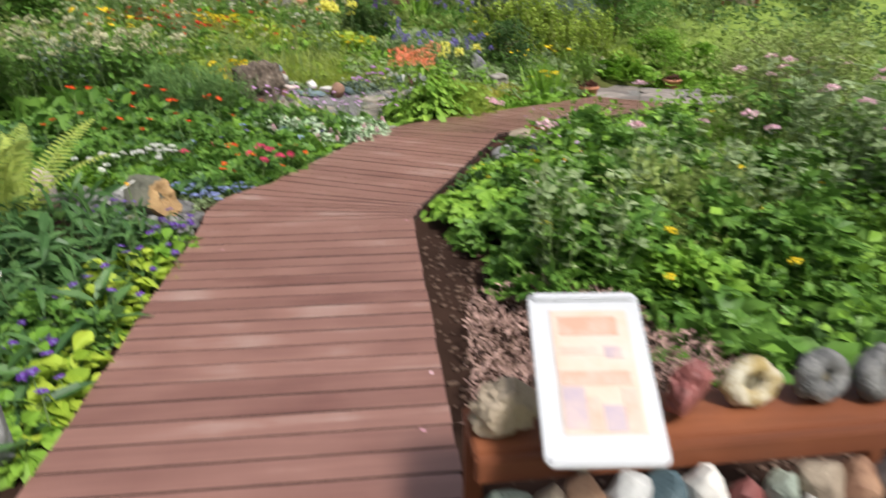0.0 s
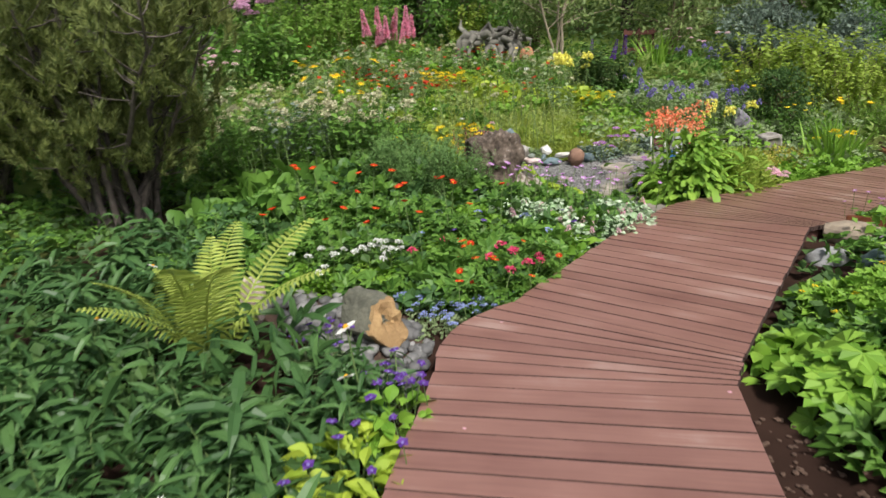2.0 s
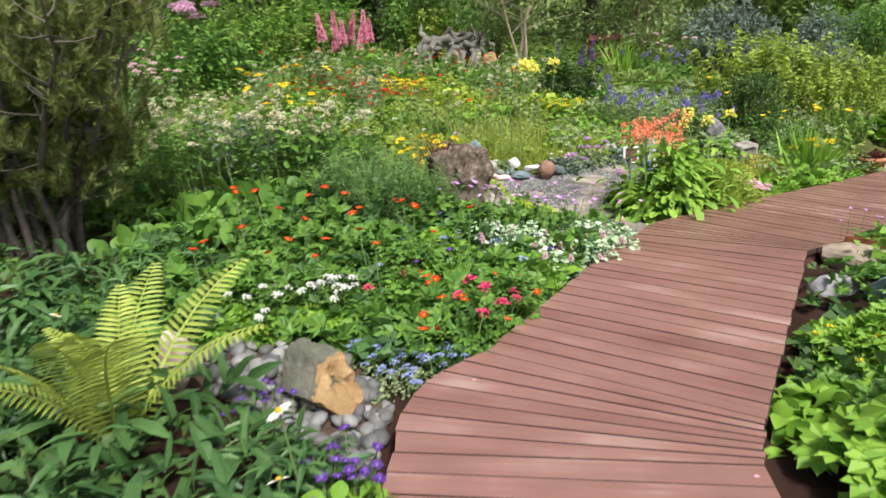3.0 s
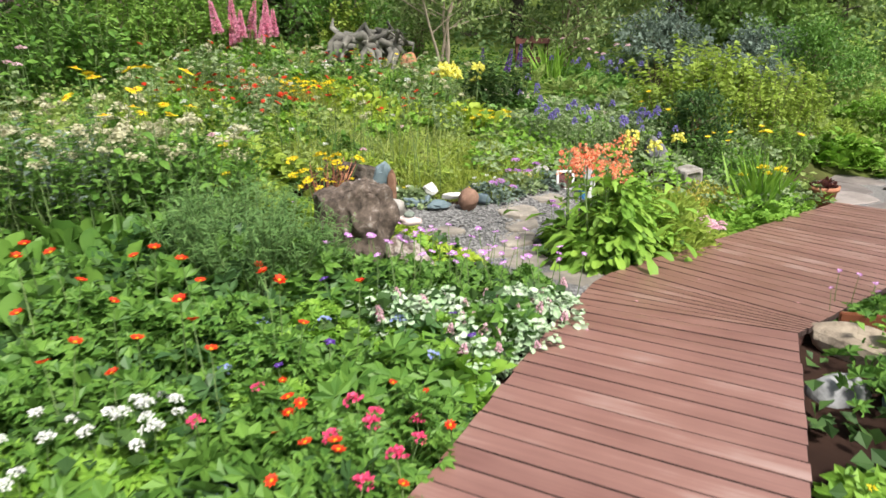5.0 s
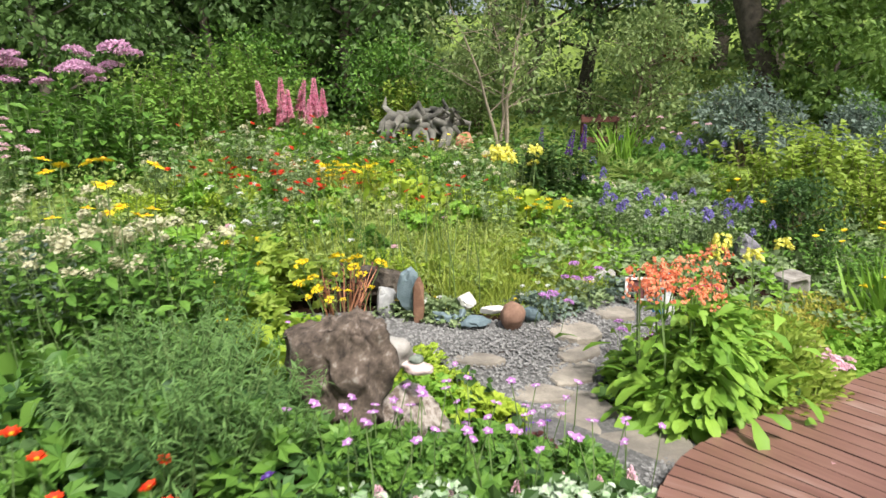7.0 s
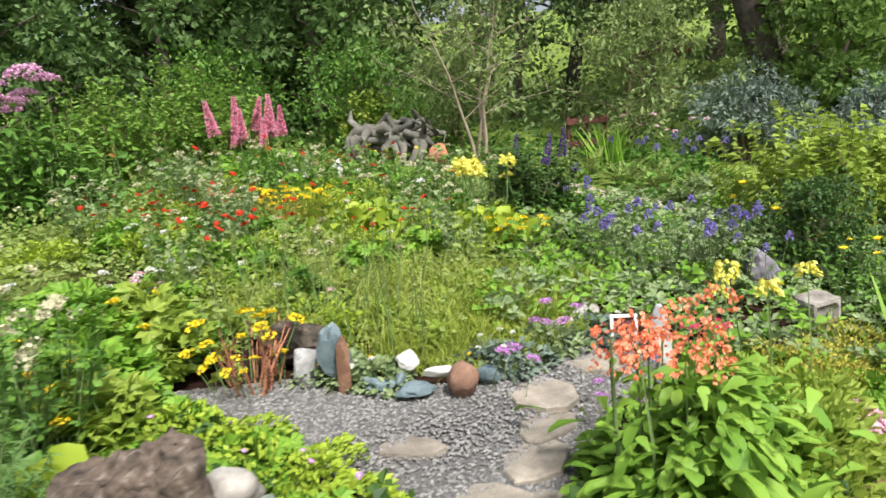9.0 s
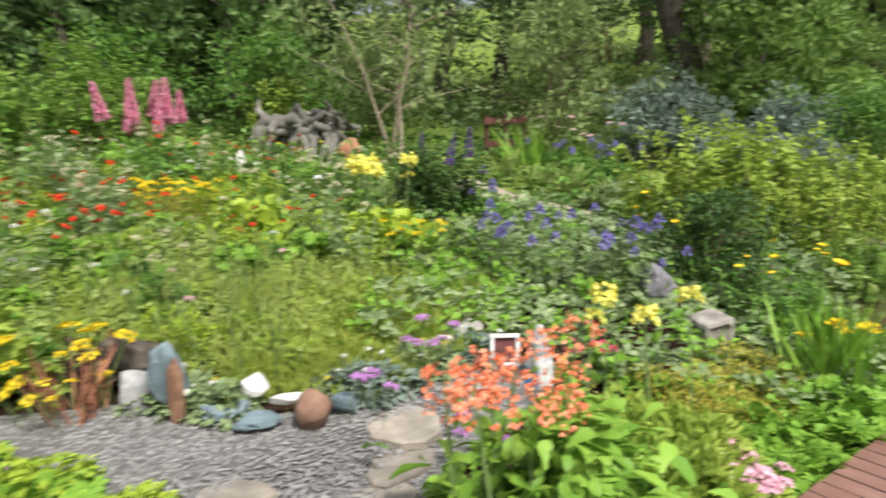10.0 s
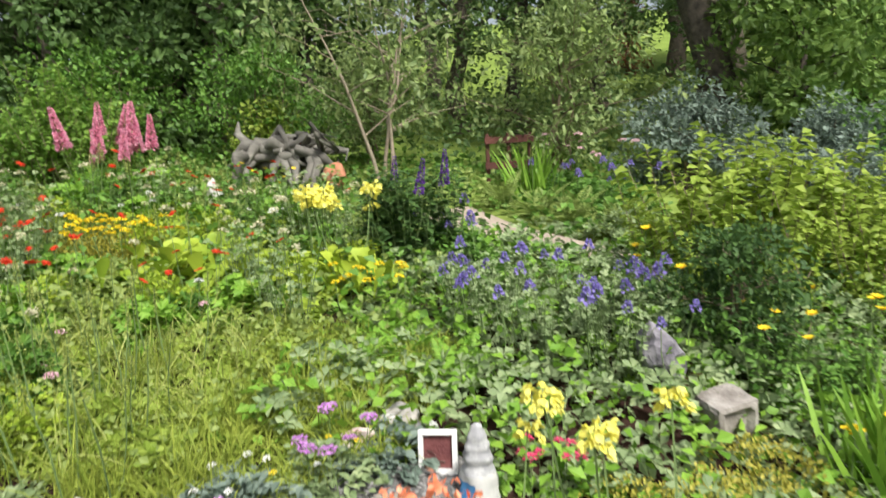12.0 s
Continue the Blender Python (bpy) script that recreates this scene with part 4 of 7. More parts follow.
# ---------------------------------------------------------------- filler planting: fields of leaves too many to count
def field(name, label, box, n, H, tpl, L, W, mat, seed, margin=0.1, poly=None, droop=0.3, lift=0.5, bump=1.0, scale=2.4, low=0.1, flat=0.5, category="plants", keep=None):
    g = np.random.default_rng(seed)
    x, y = g.uniform(box[0], box[1], n), g.uniform(box[2], box[3], n)
    ok = free(x, y, margin)
    if poly:
        ok &= inside(poly, x, y)
    if keep:
        ok &= keep(x, y)
    x, y = x[ok], y[ok]
    hn = np.array([noise.noise(Vector((a * scale, b * scale, seed * 7.7))) for a, b in zip(x, y)])
    h = H * np.maximum(0.15, 1 + bump * 1.6 * hn)
    z = ground_z(x, y) + h * g.uniform(low, 1, len(x)) ** 0.6
    P = np.stack([x, y, z], 1)
    D = g.normal(0, 1, (len(x), 3))
    D[:, 2] = np.abs(D[:, 2]) * 0.5 + lift
    ln = L * g.uniform(0.55, 1.3, len(x))
    V, F = scatter(tpl, P, D, ln, ln * W / L, droop, flat, g)
    return thing(name, (0, 0, 0), label=label, category=category, kind="stuff", me=build(name, [(V, F, mat)]))


field("lance_leaf_bed", "dense mid-green lance-leaved perennials beside the deck", (-5.2, -1.45, 0.2, 4.6), 3600, 0.17, LANCE, 0.21, 0.045, LEAF_LANCE, 1, 0.12)
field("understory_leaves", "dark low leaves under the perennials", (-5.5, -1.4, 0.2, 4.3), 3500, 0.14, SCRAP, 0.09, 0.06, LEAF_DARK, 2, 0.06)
field("strawberry_bed", "fresh green lobed leaves covering the bed", (-4.2, -0.6, 5.0, 7.3), 3300, 0.13, PALM, 0.11, 0.11, LEAF_MID, 3, 0.1)
field("strawberry_bed", "mid-green trefoil leaves covering the bed", (-4.4, -0.5, 4.9, 7.6), 2600, 0.13, TREFOIL, 0.1, 0.1, LEAF_LANCE, 4, 0.08)
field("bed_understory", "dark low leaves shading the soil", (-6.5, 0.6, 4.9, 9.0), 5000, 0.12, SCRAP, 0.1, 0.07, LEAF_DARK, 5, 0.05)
field("left_border", "mixed mid-green border foliage", (-9.5, -3.1, 4.5, 10.2), 6500, 0.15, TREFOIL, 0.1, 0.1, LEAF_MID, 6, keep=lambda x, y: (y > 7.0) | (x < -5.2))
field("pale_border", "olive foliage of seeding columbines", (-9.0, -3.0, 8.0, 12.2), 7000, 0.24, SCRAP, 0.08, 0.045, LEAF_OLIVE, 7)
field("meadow_grass", "fine yellow-green meadow grass", (-2.1, -0.7, 9.7, 11.9), 8000, 0.05, BLADE, 0.22, 0.007, GRASS, 8, 0.05, lift=1.8, droop=0.55, low=0.0)
field("ripe_grass", "fine ripening grass heads", (-3.2, -1.8, 9.9, 12.0), 900, 0.12, BLADE, 0.4, 0.006, DRY_GRASS, 9, lift=2.0, droop=0.4, low=0.0)
field("back_border", "olive and lime border foliage", (-9.0, -1.0, 11.5, 17.5), 10000, 0.2, SCRAP, 0.09, 0.06, LEAF_OLIVE, 10)
field("pale_herbs", "pale lime and cream-flowered herbs in the meadow", (-4.6, -1.7, 10.0, 13.0), 6000, 0.13, TREFOIL, 0.06, 0.06, LEAF_SHRUB, 31)
field("pale_herbs", "olive herbs in the meadow", (-5.5, -1.6, 9.9, 13.4), 6000, 0.15, SCRAP, 0.055, 0.035, LEAF_OLIVE, 32)
field("back_border", "mid-green border foliage", (-10.0, 1.0, 12.0, 19.0), 9000, 0.24, SCRAP, 0.11, 0.07, LEAF_MID, 11)
field("middle_bed", "mixed green foliage in the blue-flowered bed", (-1.5, 3.2, 10.4, 15.0), 6500, 0.15, TREFOIL, 0.085, 0.085, LEAF_SAGE, 12)
field("middle_bed", "fresh green foliage in the blue-flowered bed", (-1.6, 2.6, 10.3, 14.5), 5000, 0.17, SCRAP, 0.09, 0.06, LEAF_FRESH, 13)
field("deck_border", "low green leaves along the deck edge", (-0.8, 2.3, 8.0, 10.6), 3500, 0.06, ROUND, 0.045, 0.045, LEAF_FRESH, 14, 0.04)
field("right_bed", "fresh green bushy foliage beside the deck", (0.15, 5.0, 2.4, 9.0), 6000, 0.12, PALM, 0.08, 0.08, LEAF_MID, 15, 0.16, keep=lambda x, y: (y > 4.6) | (x > 0.12 + 0.5 * (4.6 - y)))
field("right_bed", "fresh green foliage with small leaves", (0.8, 6.5, 2.4, 10.5), 8000, 0.3, SCRAP, 0.09, 0.06, LEAF_FRESH, 16, 0.3, keep=lambda x, y: (y > 3.4) | (x > 1.3))
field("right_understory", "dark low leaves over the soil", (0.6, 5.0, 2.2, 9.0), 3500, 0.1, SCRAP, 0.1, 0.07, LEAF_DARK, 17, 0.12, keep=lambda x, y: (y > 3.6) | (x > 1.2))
field("dusky_creeper", "dusky pink faded creeper spilling beside the deck", (0.1, 1.35, 1.95, 3.3), 6500, 0.14, SCRAP, 0.05, 0.014, CREEPER, 18, 0.05, lift=1.0, poly=[(0.1, 2.0), (1.3, 1.9), (1.35, 2.7), (0.75, 3.3), (0.12, 3.2)])
field("far_right_bed", "green and olive foliage beyond the stone path", (2.0, 13.0, 10.0, 19.0), 9000, 0.38, SCRAP, 0.12, 0.08, LEAF_OLIVE, 19)
field("wood_edge", "dark undergrowth at the edge of the wood", (-16.0, 14.0, 17.5, 26.0), 12000, 0.8, SCRAP, 0.17, 0.11, LEAF_TREE, 20)
field("far_left_edge", "tall green undergrowth of mixed leaves", (-16.0, -6.8, 3.0, 19.0), 10000, 0.7, SCRAP, 0.15, 0.1, LEAF_MID, 21)


# ---------------------------------------------------------------- trees
def tree(name, label, meshes, x, y, s=1.0, rz=0.0, category="tree", group="", crown="crown", wood="trunk", sz=1.0):
    root = thing(name, (x, y, gz(x, y)), rz, (s, s, s * sz), label, category, group)
    for m in meshes[0]:
        part(wood, m, root)
    part(crown, meshes[1], root)
    return root


BROAD = [woody("broadleaf", 200 + i, 7.5, 2.4, 0.14, 20, 9500, 0.165, 0.11, LEAF_TREE, BARK, 0.08, 0.34) for i in range(2)]
LIGHT_TREE = woody("light_tree", 210, 6.5, 2.0, 0.11, 18, 7000, 0.17, 0.105, LEAF_TREE_LIGHT, BARK, 0.14, 0.33)
OLD_TREE = woody("old_tree", 212, 10.0, 3.2, 0.3, 18, 8000, 0.19, 0.12, LEAF_TREE, BARK, 0.32, 0.3)
ROUND_TREE = woody("round_tree", 214, 4.0, 1.25, 0.07, 18, 8500, 0.14, 0.085, LEAF_ROUND, BARK, 0.1, 0.36)
AIRY_TREE = woody("airy_tree", 216, 3.3, 1.35, 0.028, 9, 2600, 0.12, 0.055, LEAF_TREE_LIGHT, PALE_WOOD, 0.25, 0.3, 4)
for i, (x, y, s) in enumerate(((-13, 17, 1.0), (-11, 19.5, 1.1), (-9.4, 18.4, 0.9), (-8.2, 20.6, 1.1), (-6.6, 19.6, 0.95), (-5.6, 21.4, 1.0), (-14.5, 21, 1.2), (-12, 23, 1.2), (-9.5, 24, 1.2), (-7.0, 24.5, 1.1), (-10.8, 15.4, 0.8), (-12.4, 12.6, 0.9))):
    tree("broadleaf_tree", "dark green broadleaf tree at the wood's edge", BROAD[i % 2], x, y, s, i * 1.7, group="trees along the wood's edge")
for i, (x, y, s) in enumerate(((7.2, 24.0, 0.8), (7.9, 21.0, 0.45), (12.5, 23.5, 0.6), (14, 19, 0.55), (4.9, 27, 1.0), (9.2, 28.0, 0.62), (8.0, 25.5, 0.7), (15.5, 26, 0.6), (12.5, 30, 0.6), (18, 24, 0.6))):
    tree("light_tree", "light green airy tree behind the garden", LIGHT_TREE, x, y, s, i * 2.1, group="airy trees behind the garden")
tree("old_tree", "old tree with a stout grey-brown trunk", OLD_TREE, 1.95, 19.6, 1.0, 0.5)
for i, (x, y, s) in enumerate(((-1.3, 21.5, 0.7), (-2.7, 23.0, 0.8), (0.4, 23.5, 0.72), (2.4, 27.5, 0.9), (-4.2, 26.5, 0.9), (3.3, 24.0, 0.8))):
    tree("slim_tree", "slim tree with a bare dark trunk on the lawn slope", OLD_TREE, x, y, s * 0.8, 2.5 + i, group="slim trees on the slope")
tree("round_tree", "young round-crowned fresh green tree", ROUND_TREE, 3.2, 18.9, 1.0, 1.0)
tree("round_tree", "young leafy tree beside the willows", ROUND_TREE, 5.6, 22.5, 0.8, 2.0)
for i, (x, y, s) in enumerate(((-8, 29, 1.2), (-13, 28, 1.3), (8.4, 31, 0.9), (-18, 20, 1.2), (-17, 13, 1.1), (-6, 42, 1.1), (1.5, 46, 1.0), (6, 44, 1.1), (-2, 49, 1.2), (11, 45, 1.0))):
    tree("broadleaf_tree", "dark green broadleaf tree deeper in the wood", BROAD[i % 2], x, y, s, i * 2.3, group="trees deeper in the wood")
RUSTY = woody("withered_conifer", 218, 2.3, 0.55, 0.05, 22, 3600, 0.11, 0.04, leaf_mat("withered_rust_needle", (0.09, 0.03, 0.015), (0.26, 0.1, 0.05), 0.7, 0.15), RED_BARK, 0.04, 0.3)
tree("withered_conifer", "small withered rust-brown conifer on the lawn slope", RUSTY, 1.15, 28.0, 1.0, 0.4)
tree("airy_tree", "thin-leaved young tree with pale leaning stems", AIRY_TREE, -2.6, 16.8, 1.0, 0.6, wood="stem")

SHRUB_MID = woody("leafy_shrub", 220, 1.7, 0.95, 0.03, 7, 5500, 0.085, 0.05, LEAF_MID, TWIG, 0.1, 0.42, 4)
SHRUB_LIME = woody("lime_shrub", 221, 1.5, 0.9, 0.025, 7, 5500, 0.085, 0.05, LEAF_FRESH, TWIG, 0.1, 0.42, 4)
SHRUB_SAGE = woody("willow_shrub", 222, 2.6, 1.15, 0.03, 10, 6000, 0.1, 0.045, LEAF_TREE_LIGHT, TWIG, 0.15, 0.36, 4)
SHRUB_BLUE = woody("blue_shrub", 223, 1.4, 0.8, 0.025, 6, 6500, 0.1, 0.045, LEAF_BLUE, TWIG, 0.1, 0.42, 4)
SHRUB_DARK = woody("dark_shrub", 224, 1.2, 0.65, 0.025, 7, 4500, 0.07, 0.04, LEAF_DARK, TWIG, 0.06, 0.42, 4)
SHRUB_OLIVE = woody("olive_shrub", 225, 1.3, 0.8, 0.02, 8, 4200, 0.06, 0.03, LEAF_OLIVE, TWIG, 0.1, 0.38, 5)
for name, label, m, x, y, s in (
        ("leafy_shrub", "mid-green leafy shrub before the wood", SHRUB_MID, -4.9, 18.0, 1.0), ("leafy_shrub", "mid-green leafy shrub before the wood", SHRUB_MID, -7.4, 17.6, 1.1),
        ("willow_shrub", "dense grey-green willow shrub under trees", SHRUB_SAGE, -0.2, 17.7, 1.0), ("willow_shrub", "low grey-green willow shrub under trees", SHRUB_SAGE, -3.4, 18.4, 0.7),
        ("dark_shrub", "compact dark green leafy shrub", SHRUB_DARK, 1.1, 12.1, 0.7),
        ("blue_shrub", "silvery blue willow shrub under trees", SHRUB_BLUE, 1.5, 17.6, 0.9), ("blue_shrub", "silvery blue willow shrub under trees", SHRUB_BLUE, 3.25, 16.8, 0.85), ("blue_shrub", "low silvery blue willow shrub behind yellow-green bushes", SHRUB_BLUE, 2.2, 15.2, 0.62), ("blue_shrub", "low silvery blue willow shrub behind yellow-green bushes", SHRUB_BLUE, 2.8, 15.6, 0.6),
        ("leafy_shrub", "leafy shrub beside the path", SHRUB_MID, 3.9, 16.2, 0.8), ("leafy_shrub", "leafy shrub beside the path", SHRUB_MID, 5.3, 17.8, 0.5),
        ("olive_shrub", "low olive-green shrub beside the path", SHRUB_OLIVE, 5.6, 13.4, 0.5), ("olive_shrub", "low olive-green shrub beside the path", SHRUB_OLIVE, 6.8, 12.6, 0.5), ("lime_shrub", "low round fresh green bush on the slope", SHRUB_LIME, 4.7, 15.0, 0.5),
        ("olive_shrub", "olive-green bush in the border", SHRUB_OLIVE, 3.4, 6.6, 0.8), ("olive_shrub", "olive-green bush in the border", SHRUB_OLIVE, 4.2, 8.0, 0.9), ("leafy_shrub", "leafy green bush in the border", SHRUB_MID, 3.6, 4.4, 0.6), ("leafy_shrub", "leafy green bush in the border", SHRUB_MID, 3.0, 3.2, 0.5), ("leafy_shrub", "leafy green bush behind the border", SHRUB_MID, 5.4, 6.0, 0.8)):
    tree(name, label, m, x, y, s, x * 3 + y, "shrub", "", "foliage", "stem")


LIME_STEMS = stem_parts("lime_shrub_stem", 240, 76, 0.85, 1.3, 60, 0.11, 0.07, LEAF_SHRUB, SCRAP, 0.3, 0.35, 0.06, (0, 50), TWIG, 6)
OLIVE_STEMS = stem_parts("olive_shrub_stem", 250, 76, 0.85, 1.3, 64, 0.1, 0.065, leaf_mat("fresh_bush_leaf", (0.1, 0.23, 0.02), (0.28, 0.46, 0.06), 0.5, 0.45), SCRAP, 0.3, 0.35, 0.06, (0, 50), TWIG, 6)


def pine():
    g = np.random.default_rng(230)
    root = thing("mountain_pine", (-5.35, 6.45, gz(-5.35, 6.45)), label="bushy dark mountain pine with bare grey lower stems", category="pine tree")
    tips, dirs = [], []
    for i in range(21):
        wood = []
        a = i * 2.4
        foot = np.array([np.cos(a) * 0.25, np.sin(a) * 0.25, -0.05])
        h = g.uniform(1.7, 2.7)
        out = np.array([np.cos(a), np.sin(a), 0]) * g.uniform(0.3, 1.55)
        pts = [foot + out * t ** 1.5 + np.array([0, 0, h * t]) + g.normal(0, 0.03, 3) for t in np.linspace(0, 1, 7)]
        wood.append(tube(pts, np.linspace(0.035, 0.008, 7), 6))
        pts = np.array(pts)
        for k in range(24):
            t = g.uniform(0.12, 1)
            p = np.array([np.interp(t * 6, range(7), pts[:, c]) for c in range(3)])
            d = around(g, 1, 0, 60)[0]
            q = p + d * g.uniform(0.15, 0.45)
            wood.append(tube([p, (p + q) / 2 + np.array([0, 0, -0.02]), q], (0.009, 0.006, 0.004), 4))
            if t > 0.2:
                for m in range(4):
                    e = q + g.normal(0, 0.08, 3)
                    tips.append(e)
                    dirs.append(unit(d * 0.5 + np.array([0, 0, 0.8]) + g.normal(0, 0.3, 3)))
        part("stem", smooth(build("pine_stem", [(*join(wood), PINE_BARK)])), root)
    tips, dirs = np.array(tips), np.array(dirs)
    per = 60
    n = len(tips) * per
    t = g.uniform(0, 1, (n, 1))
    P = np.repeat(tips, per, 0) + np.repeat(dirs, per, 0) * 0.2 * t
    D = np.repeat(dirs, per, 0) * 0.9 + unit(g.normal(0, 1, (n, 3))) * 0.7
    V, F = scatter(NEEDLE, P, D, 0.085, 0.012, 0, 1.0, g)
    part("needles", build("pine_needles", [(V, F, LEAF_PINE)]), root)
    return root


copy_thing(pine(), pose(-7.0, 6.3, gz(-7.0, 6.3), 0, 0, 140))

# ---------------------------------------------------------------- plants
DEEP_HOSTA = [rosette_parts("pointed_leaf", 297 + i, 36, 0.4, 0.15, LEAF_MID, LONG_OVATE, 20, 75, 0.5, 0.1) for i in range(2)]
HOSTA = [rosette_parts("broad_leaf", 300 + i, 40, 0.42, 0.15, LEAF_FRESH, LONG_OVATE, 30, 82, 0.45, 0.1) for i in range(2)]
LIME_ROSETTE = [rosette_parts("lime_leaf", 310 + i, 44, 0.19, 0.11, LEAF_LIME, OVATE, 5, 65, 0.4, 0.12) for i in range(2)]
GERANIUM = [mound("geranium_leaves", 315 + i, 360, 0.32, 0.3, 0.075, 0.075, LEAF_MID) for i in range(2)]
FRESH_MOUND = [mound("palmate_leaves", 318 + i, 340, 0.32, 0.28, 0.09, 0.09, LEAF_FRESH) for i in range(2)]
BIG_LOBED = [mound("big_lobed_leaves", 391 + i, 330, 0.36, 0.36, 0.098, 0.098, (LEAF_FRESH, LEAF_SHRUB)[i], PALM, 0.2, 0.6, 0.3) for i in range(2)]
LIME_CLUMP = [mound("lime_broad_leaves", 396 + i, 150, 0.3, 0.26, 0.13, 0.075, (LEAF_LIME, LEAF_FRESH)[i], LONG_OVATE, 0.35, 0.35, 0.35) for i in range(2)]
LADY = [mound("lobed_leaves", 321 + i, 150, 0.34, 0.26, 0.085, 0.085, LEAF_FRESH, ROUND, 0.2, 0.6, 0.25) for i in range(2)]
LIME_MOUND = [mound("small_lime_leaves", 324 + i, 1100, 0.36, 0.36, 0.055, 0.03, LEAF_LIME, SCRAP, 0.2, 0.6, 0.6) for i in range(2)]
BLUSH_MOUND = mound("fine_green_leaves", 327, 1500, 0.36, 0.4, 0.052, 0.027, LEAF_SHRUB, LANCE, 0.15, 0.9, 0.7)
OLIVE_MOUND = mound("olive_small_leaves", 395, 1000, 0.36, 0.42, 0.06, 0.03, LEAF_OLIVE, SCRAP, 0.2, 0.8, 0.7)
GOLD_MOUND = mound("golden_small_leaves", 328, 1400, 0.42, 0.24, 0.03, 0.016, LEAF_GOLD, SCRAP, 0.1, 1.0, 0.7)
LAMIUM = mound("variegated_leaves", 329, 560, 0.3, 0.24, 0.048, 0.04, LEAF_VARIEGATED, OVATE, 0.3, 0.3, 0.4)
FEATHER = stalks("feathery_leaves", 331, 60, 0.5, 0.6, 44, 0.1, 0.011, leaf_mat("feathery_green_leaf", (0.06, 0.15, 0.026), (0.19, 0.34, 0.07)), BLADE, 0.12, 0.4, 0.1, (0, 60))
LANCE_PLANT = [stem_parts("lance_stem", 333 + 9 * i, 18, 0.28, 0.5, 16, 0.23, 0.046, LEAF_LANCE, LANCE, 0.35, 0.5) for i in range(2)]
TALL_LEAFY = [stem_parts("leafy_stem", 336 + 9 * i, 20, 0.26, 0.75, 16, 0.12, 0.05, LEAF_MID, OVATE, 0.2, 0.4) for i in range(2)]
BROAD_STEMS = [rosette_parts("broad_leaf", 530 + 9 * i, 60, 0.38, 0.125, LEAF_MID, LONG_OVATE, 38, 88, 0.45, 0.16) for i in range(2)]
DELPH_LEAF = stalks("dark_leafy_stems", 339, 26, 0.3, 0.8, 22, 0.11, 0.05, LEAF_DARK, OVATE, 0.06, 0.4)
BLUE_LEAF = stem_parts("blue_grey_stem", 340, 20, 0.24, 0.75, 12, 0.075, 0.032, LEAF_BLUE, OVATE, 0.15, 0.3, 0.55)
GREEN_COLUMBINE = [stalks("green_columbine_stems", 541 + i, 30, 0.32, 0.75, 12, 0.075, 0.06, LEAF_MID, TREFOIL, 0.12, 0.2) for i in range(2)]
COLUMBINE = [stalks("columbine_stems", 341 + i, 22, 0.3, 0.75, 7, 0.075, 0.06, LEAF_SAGE, TREFOIL, 0.12, 0.2) for i in range(2)]
IRIS = tuft("iris_leaves", 344, 70, 0.2, 0.62, 0.028, LEAF_FRESH, 0.25, 62, 88)
GRASS_TUFT = [tuft("grass_blades", 345 + i, 260, 0.26, 0.5, 0.007, GRASS, 0.8, 50, 88) for i in range(2)]
FERN = frond_parts("fern_frond", 348, 11, 0.74, leaf_mat("fern_frond_green", (0.2, 0.3, 0.03), (0.42, 0.52, 0.08)), 68, 86, arch=0.3, pinna=0.095, pairs=31, wide=0.0115, tpl=LANCE)
GOLD_FERN = frond_parts("fine_frond", 349, 18, 0.42, LEAF_OLIVE, 25, 70, pinna=0.08, pairs=18, wide=0.02)
DARK_FERN = frond_parts("dark_frond", 356, 14, 0.46, LEAF_DARK, 25, 75, pinna=0.1, pairs=18, wide=0.026)
GREEN_FERN = frond_parts("green_frond", 350, 16, 0.46, LEAF_FRESH, 20, 65, pinna=0.09, pairs=20, wide=0.022)
RED_MOUND = mound("maroon_leaves", 351, 300, 0.22, 0.16, 0.05, 0.04, LEAF_RED, OVATE)
CREEPING = mound("creeping_leaves", 352, 420, 0.26, 0.1, 0.035, 0.024, LEAF_SAGE, OVATE)
STONECROP = stalks("stonecrop_stems", 353, 34, 0.16, 0.3, 8, 0.035, 0.016, LEAF_RED, SCRAP, 0.2, 0.1, 0.2, (0, 60), TERRACOTTA)

F_GEUM = [daisy("scarlet_flower", 400 + i, 0.5, 0.04, 8, P_RED, P_GOLD, 0.9, 30) for i in range(3)]
F_MARIGOLD = daisy("orange_flower", 404, 0.28, 0.034, 9, P_RED, P_GOLD, 0.7, 20)
F_CERISE = umbel("cerise_flower", 405, 0.27, 0.035, 40, P_CERISE, 0.8, 0.02)
F_WHITE = umbel("white_flower", 406, 0.33, 0.04, 60, P_WHITE, 0.6, 0.018)
F_VIOLA = daisy("violet_flower", 407, 0.22, 0.028, 5, P_PURPLE, P_VIOLET, 1.0, 15)
F_MAUVE = [daisy("mauve_flower", 408 + i, 0.4, 0.028, 5, P_MAUVE, P_WHITE, 1.0, 20) for i in range(2)]
F_LAMIUM = spike("pink_flower", 411, 0.3, 0.07, 0.03, 30, P_PALEPINK, None, 0.02)
F_YDAISY = [daisy("yellow_daisy", 412 + i, 0.95, 0.046, 14, P_YELLOW, P_GOLD, 0.3, 5) for i in range(2)]
F_WDAISY = daisy("white_daisy", 415, 0.35, 0.04, 13, P_WHITE, P_GOLD, 0.35, 5)
F_LEMON = [bells("lemon_flower", 416 + i, 0.78, 0.075, 22, P_LEMON, 1, 0.045) for i in range(2)]
F_LEMON_LOW = [bells("lemon_flower", 419 + i, 0.88, 0.062, 20, P_LEMON, 1, 0.034) for i in range(2)]
F_ORANGE = [bells("orange_flower", 421 + i, 0.6, 0.062, 36, P_ORANGE, 1 + i % 2, 0.0155) for i in range(3)]
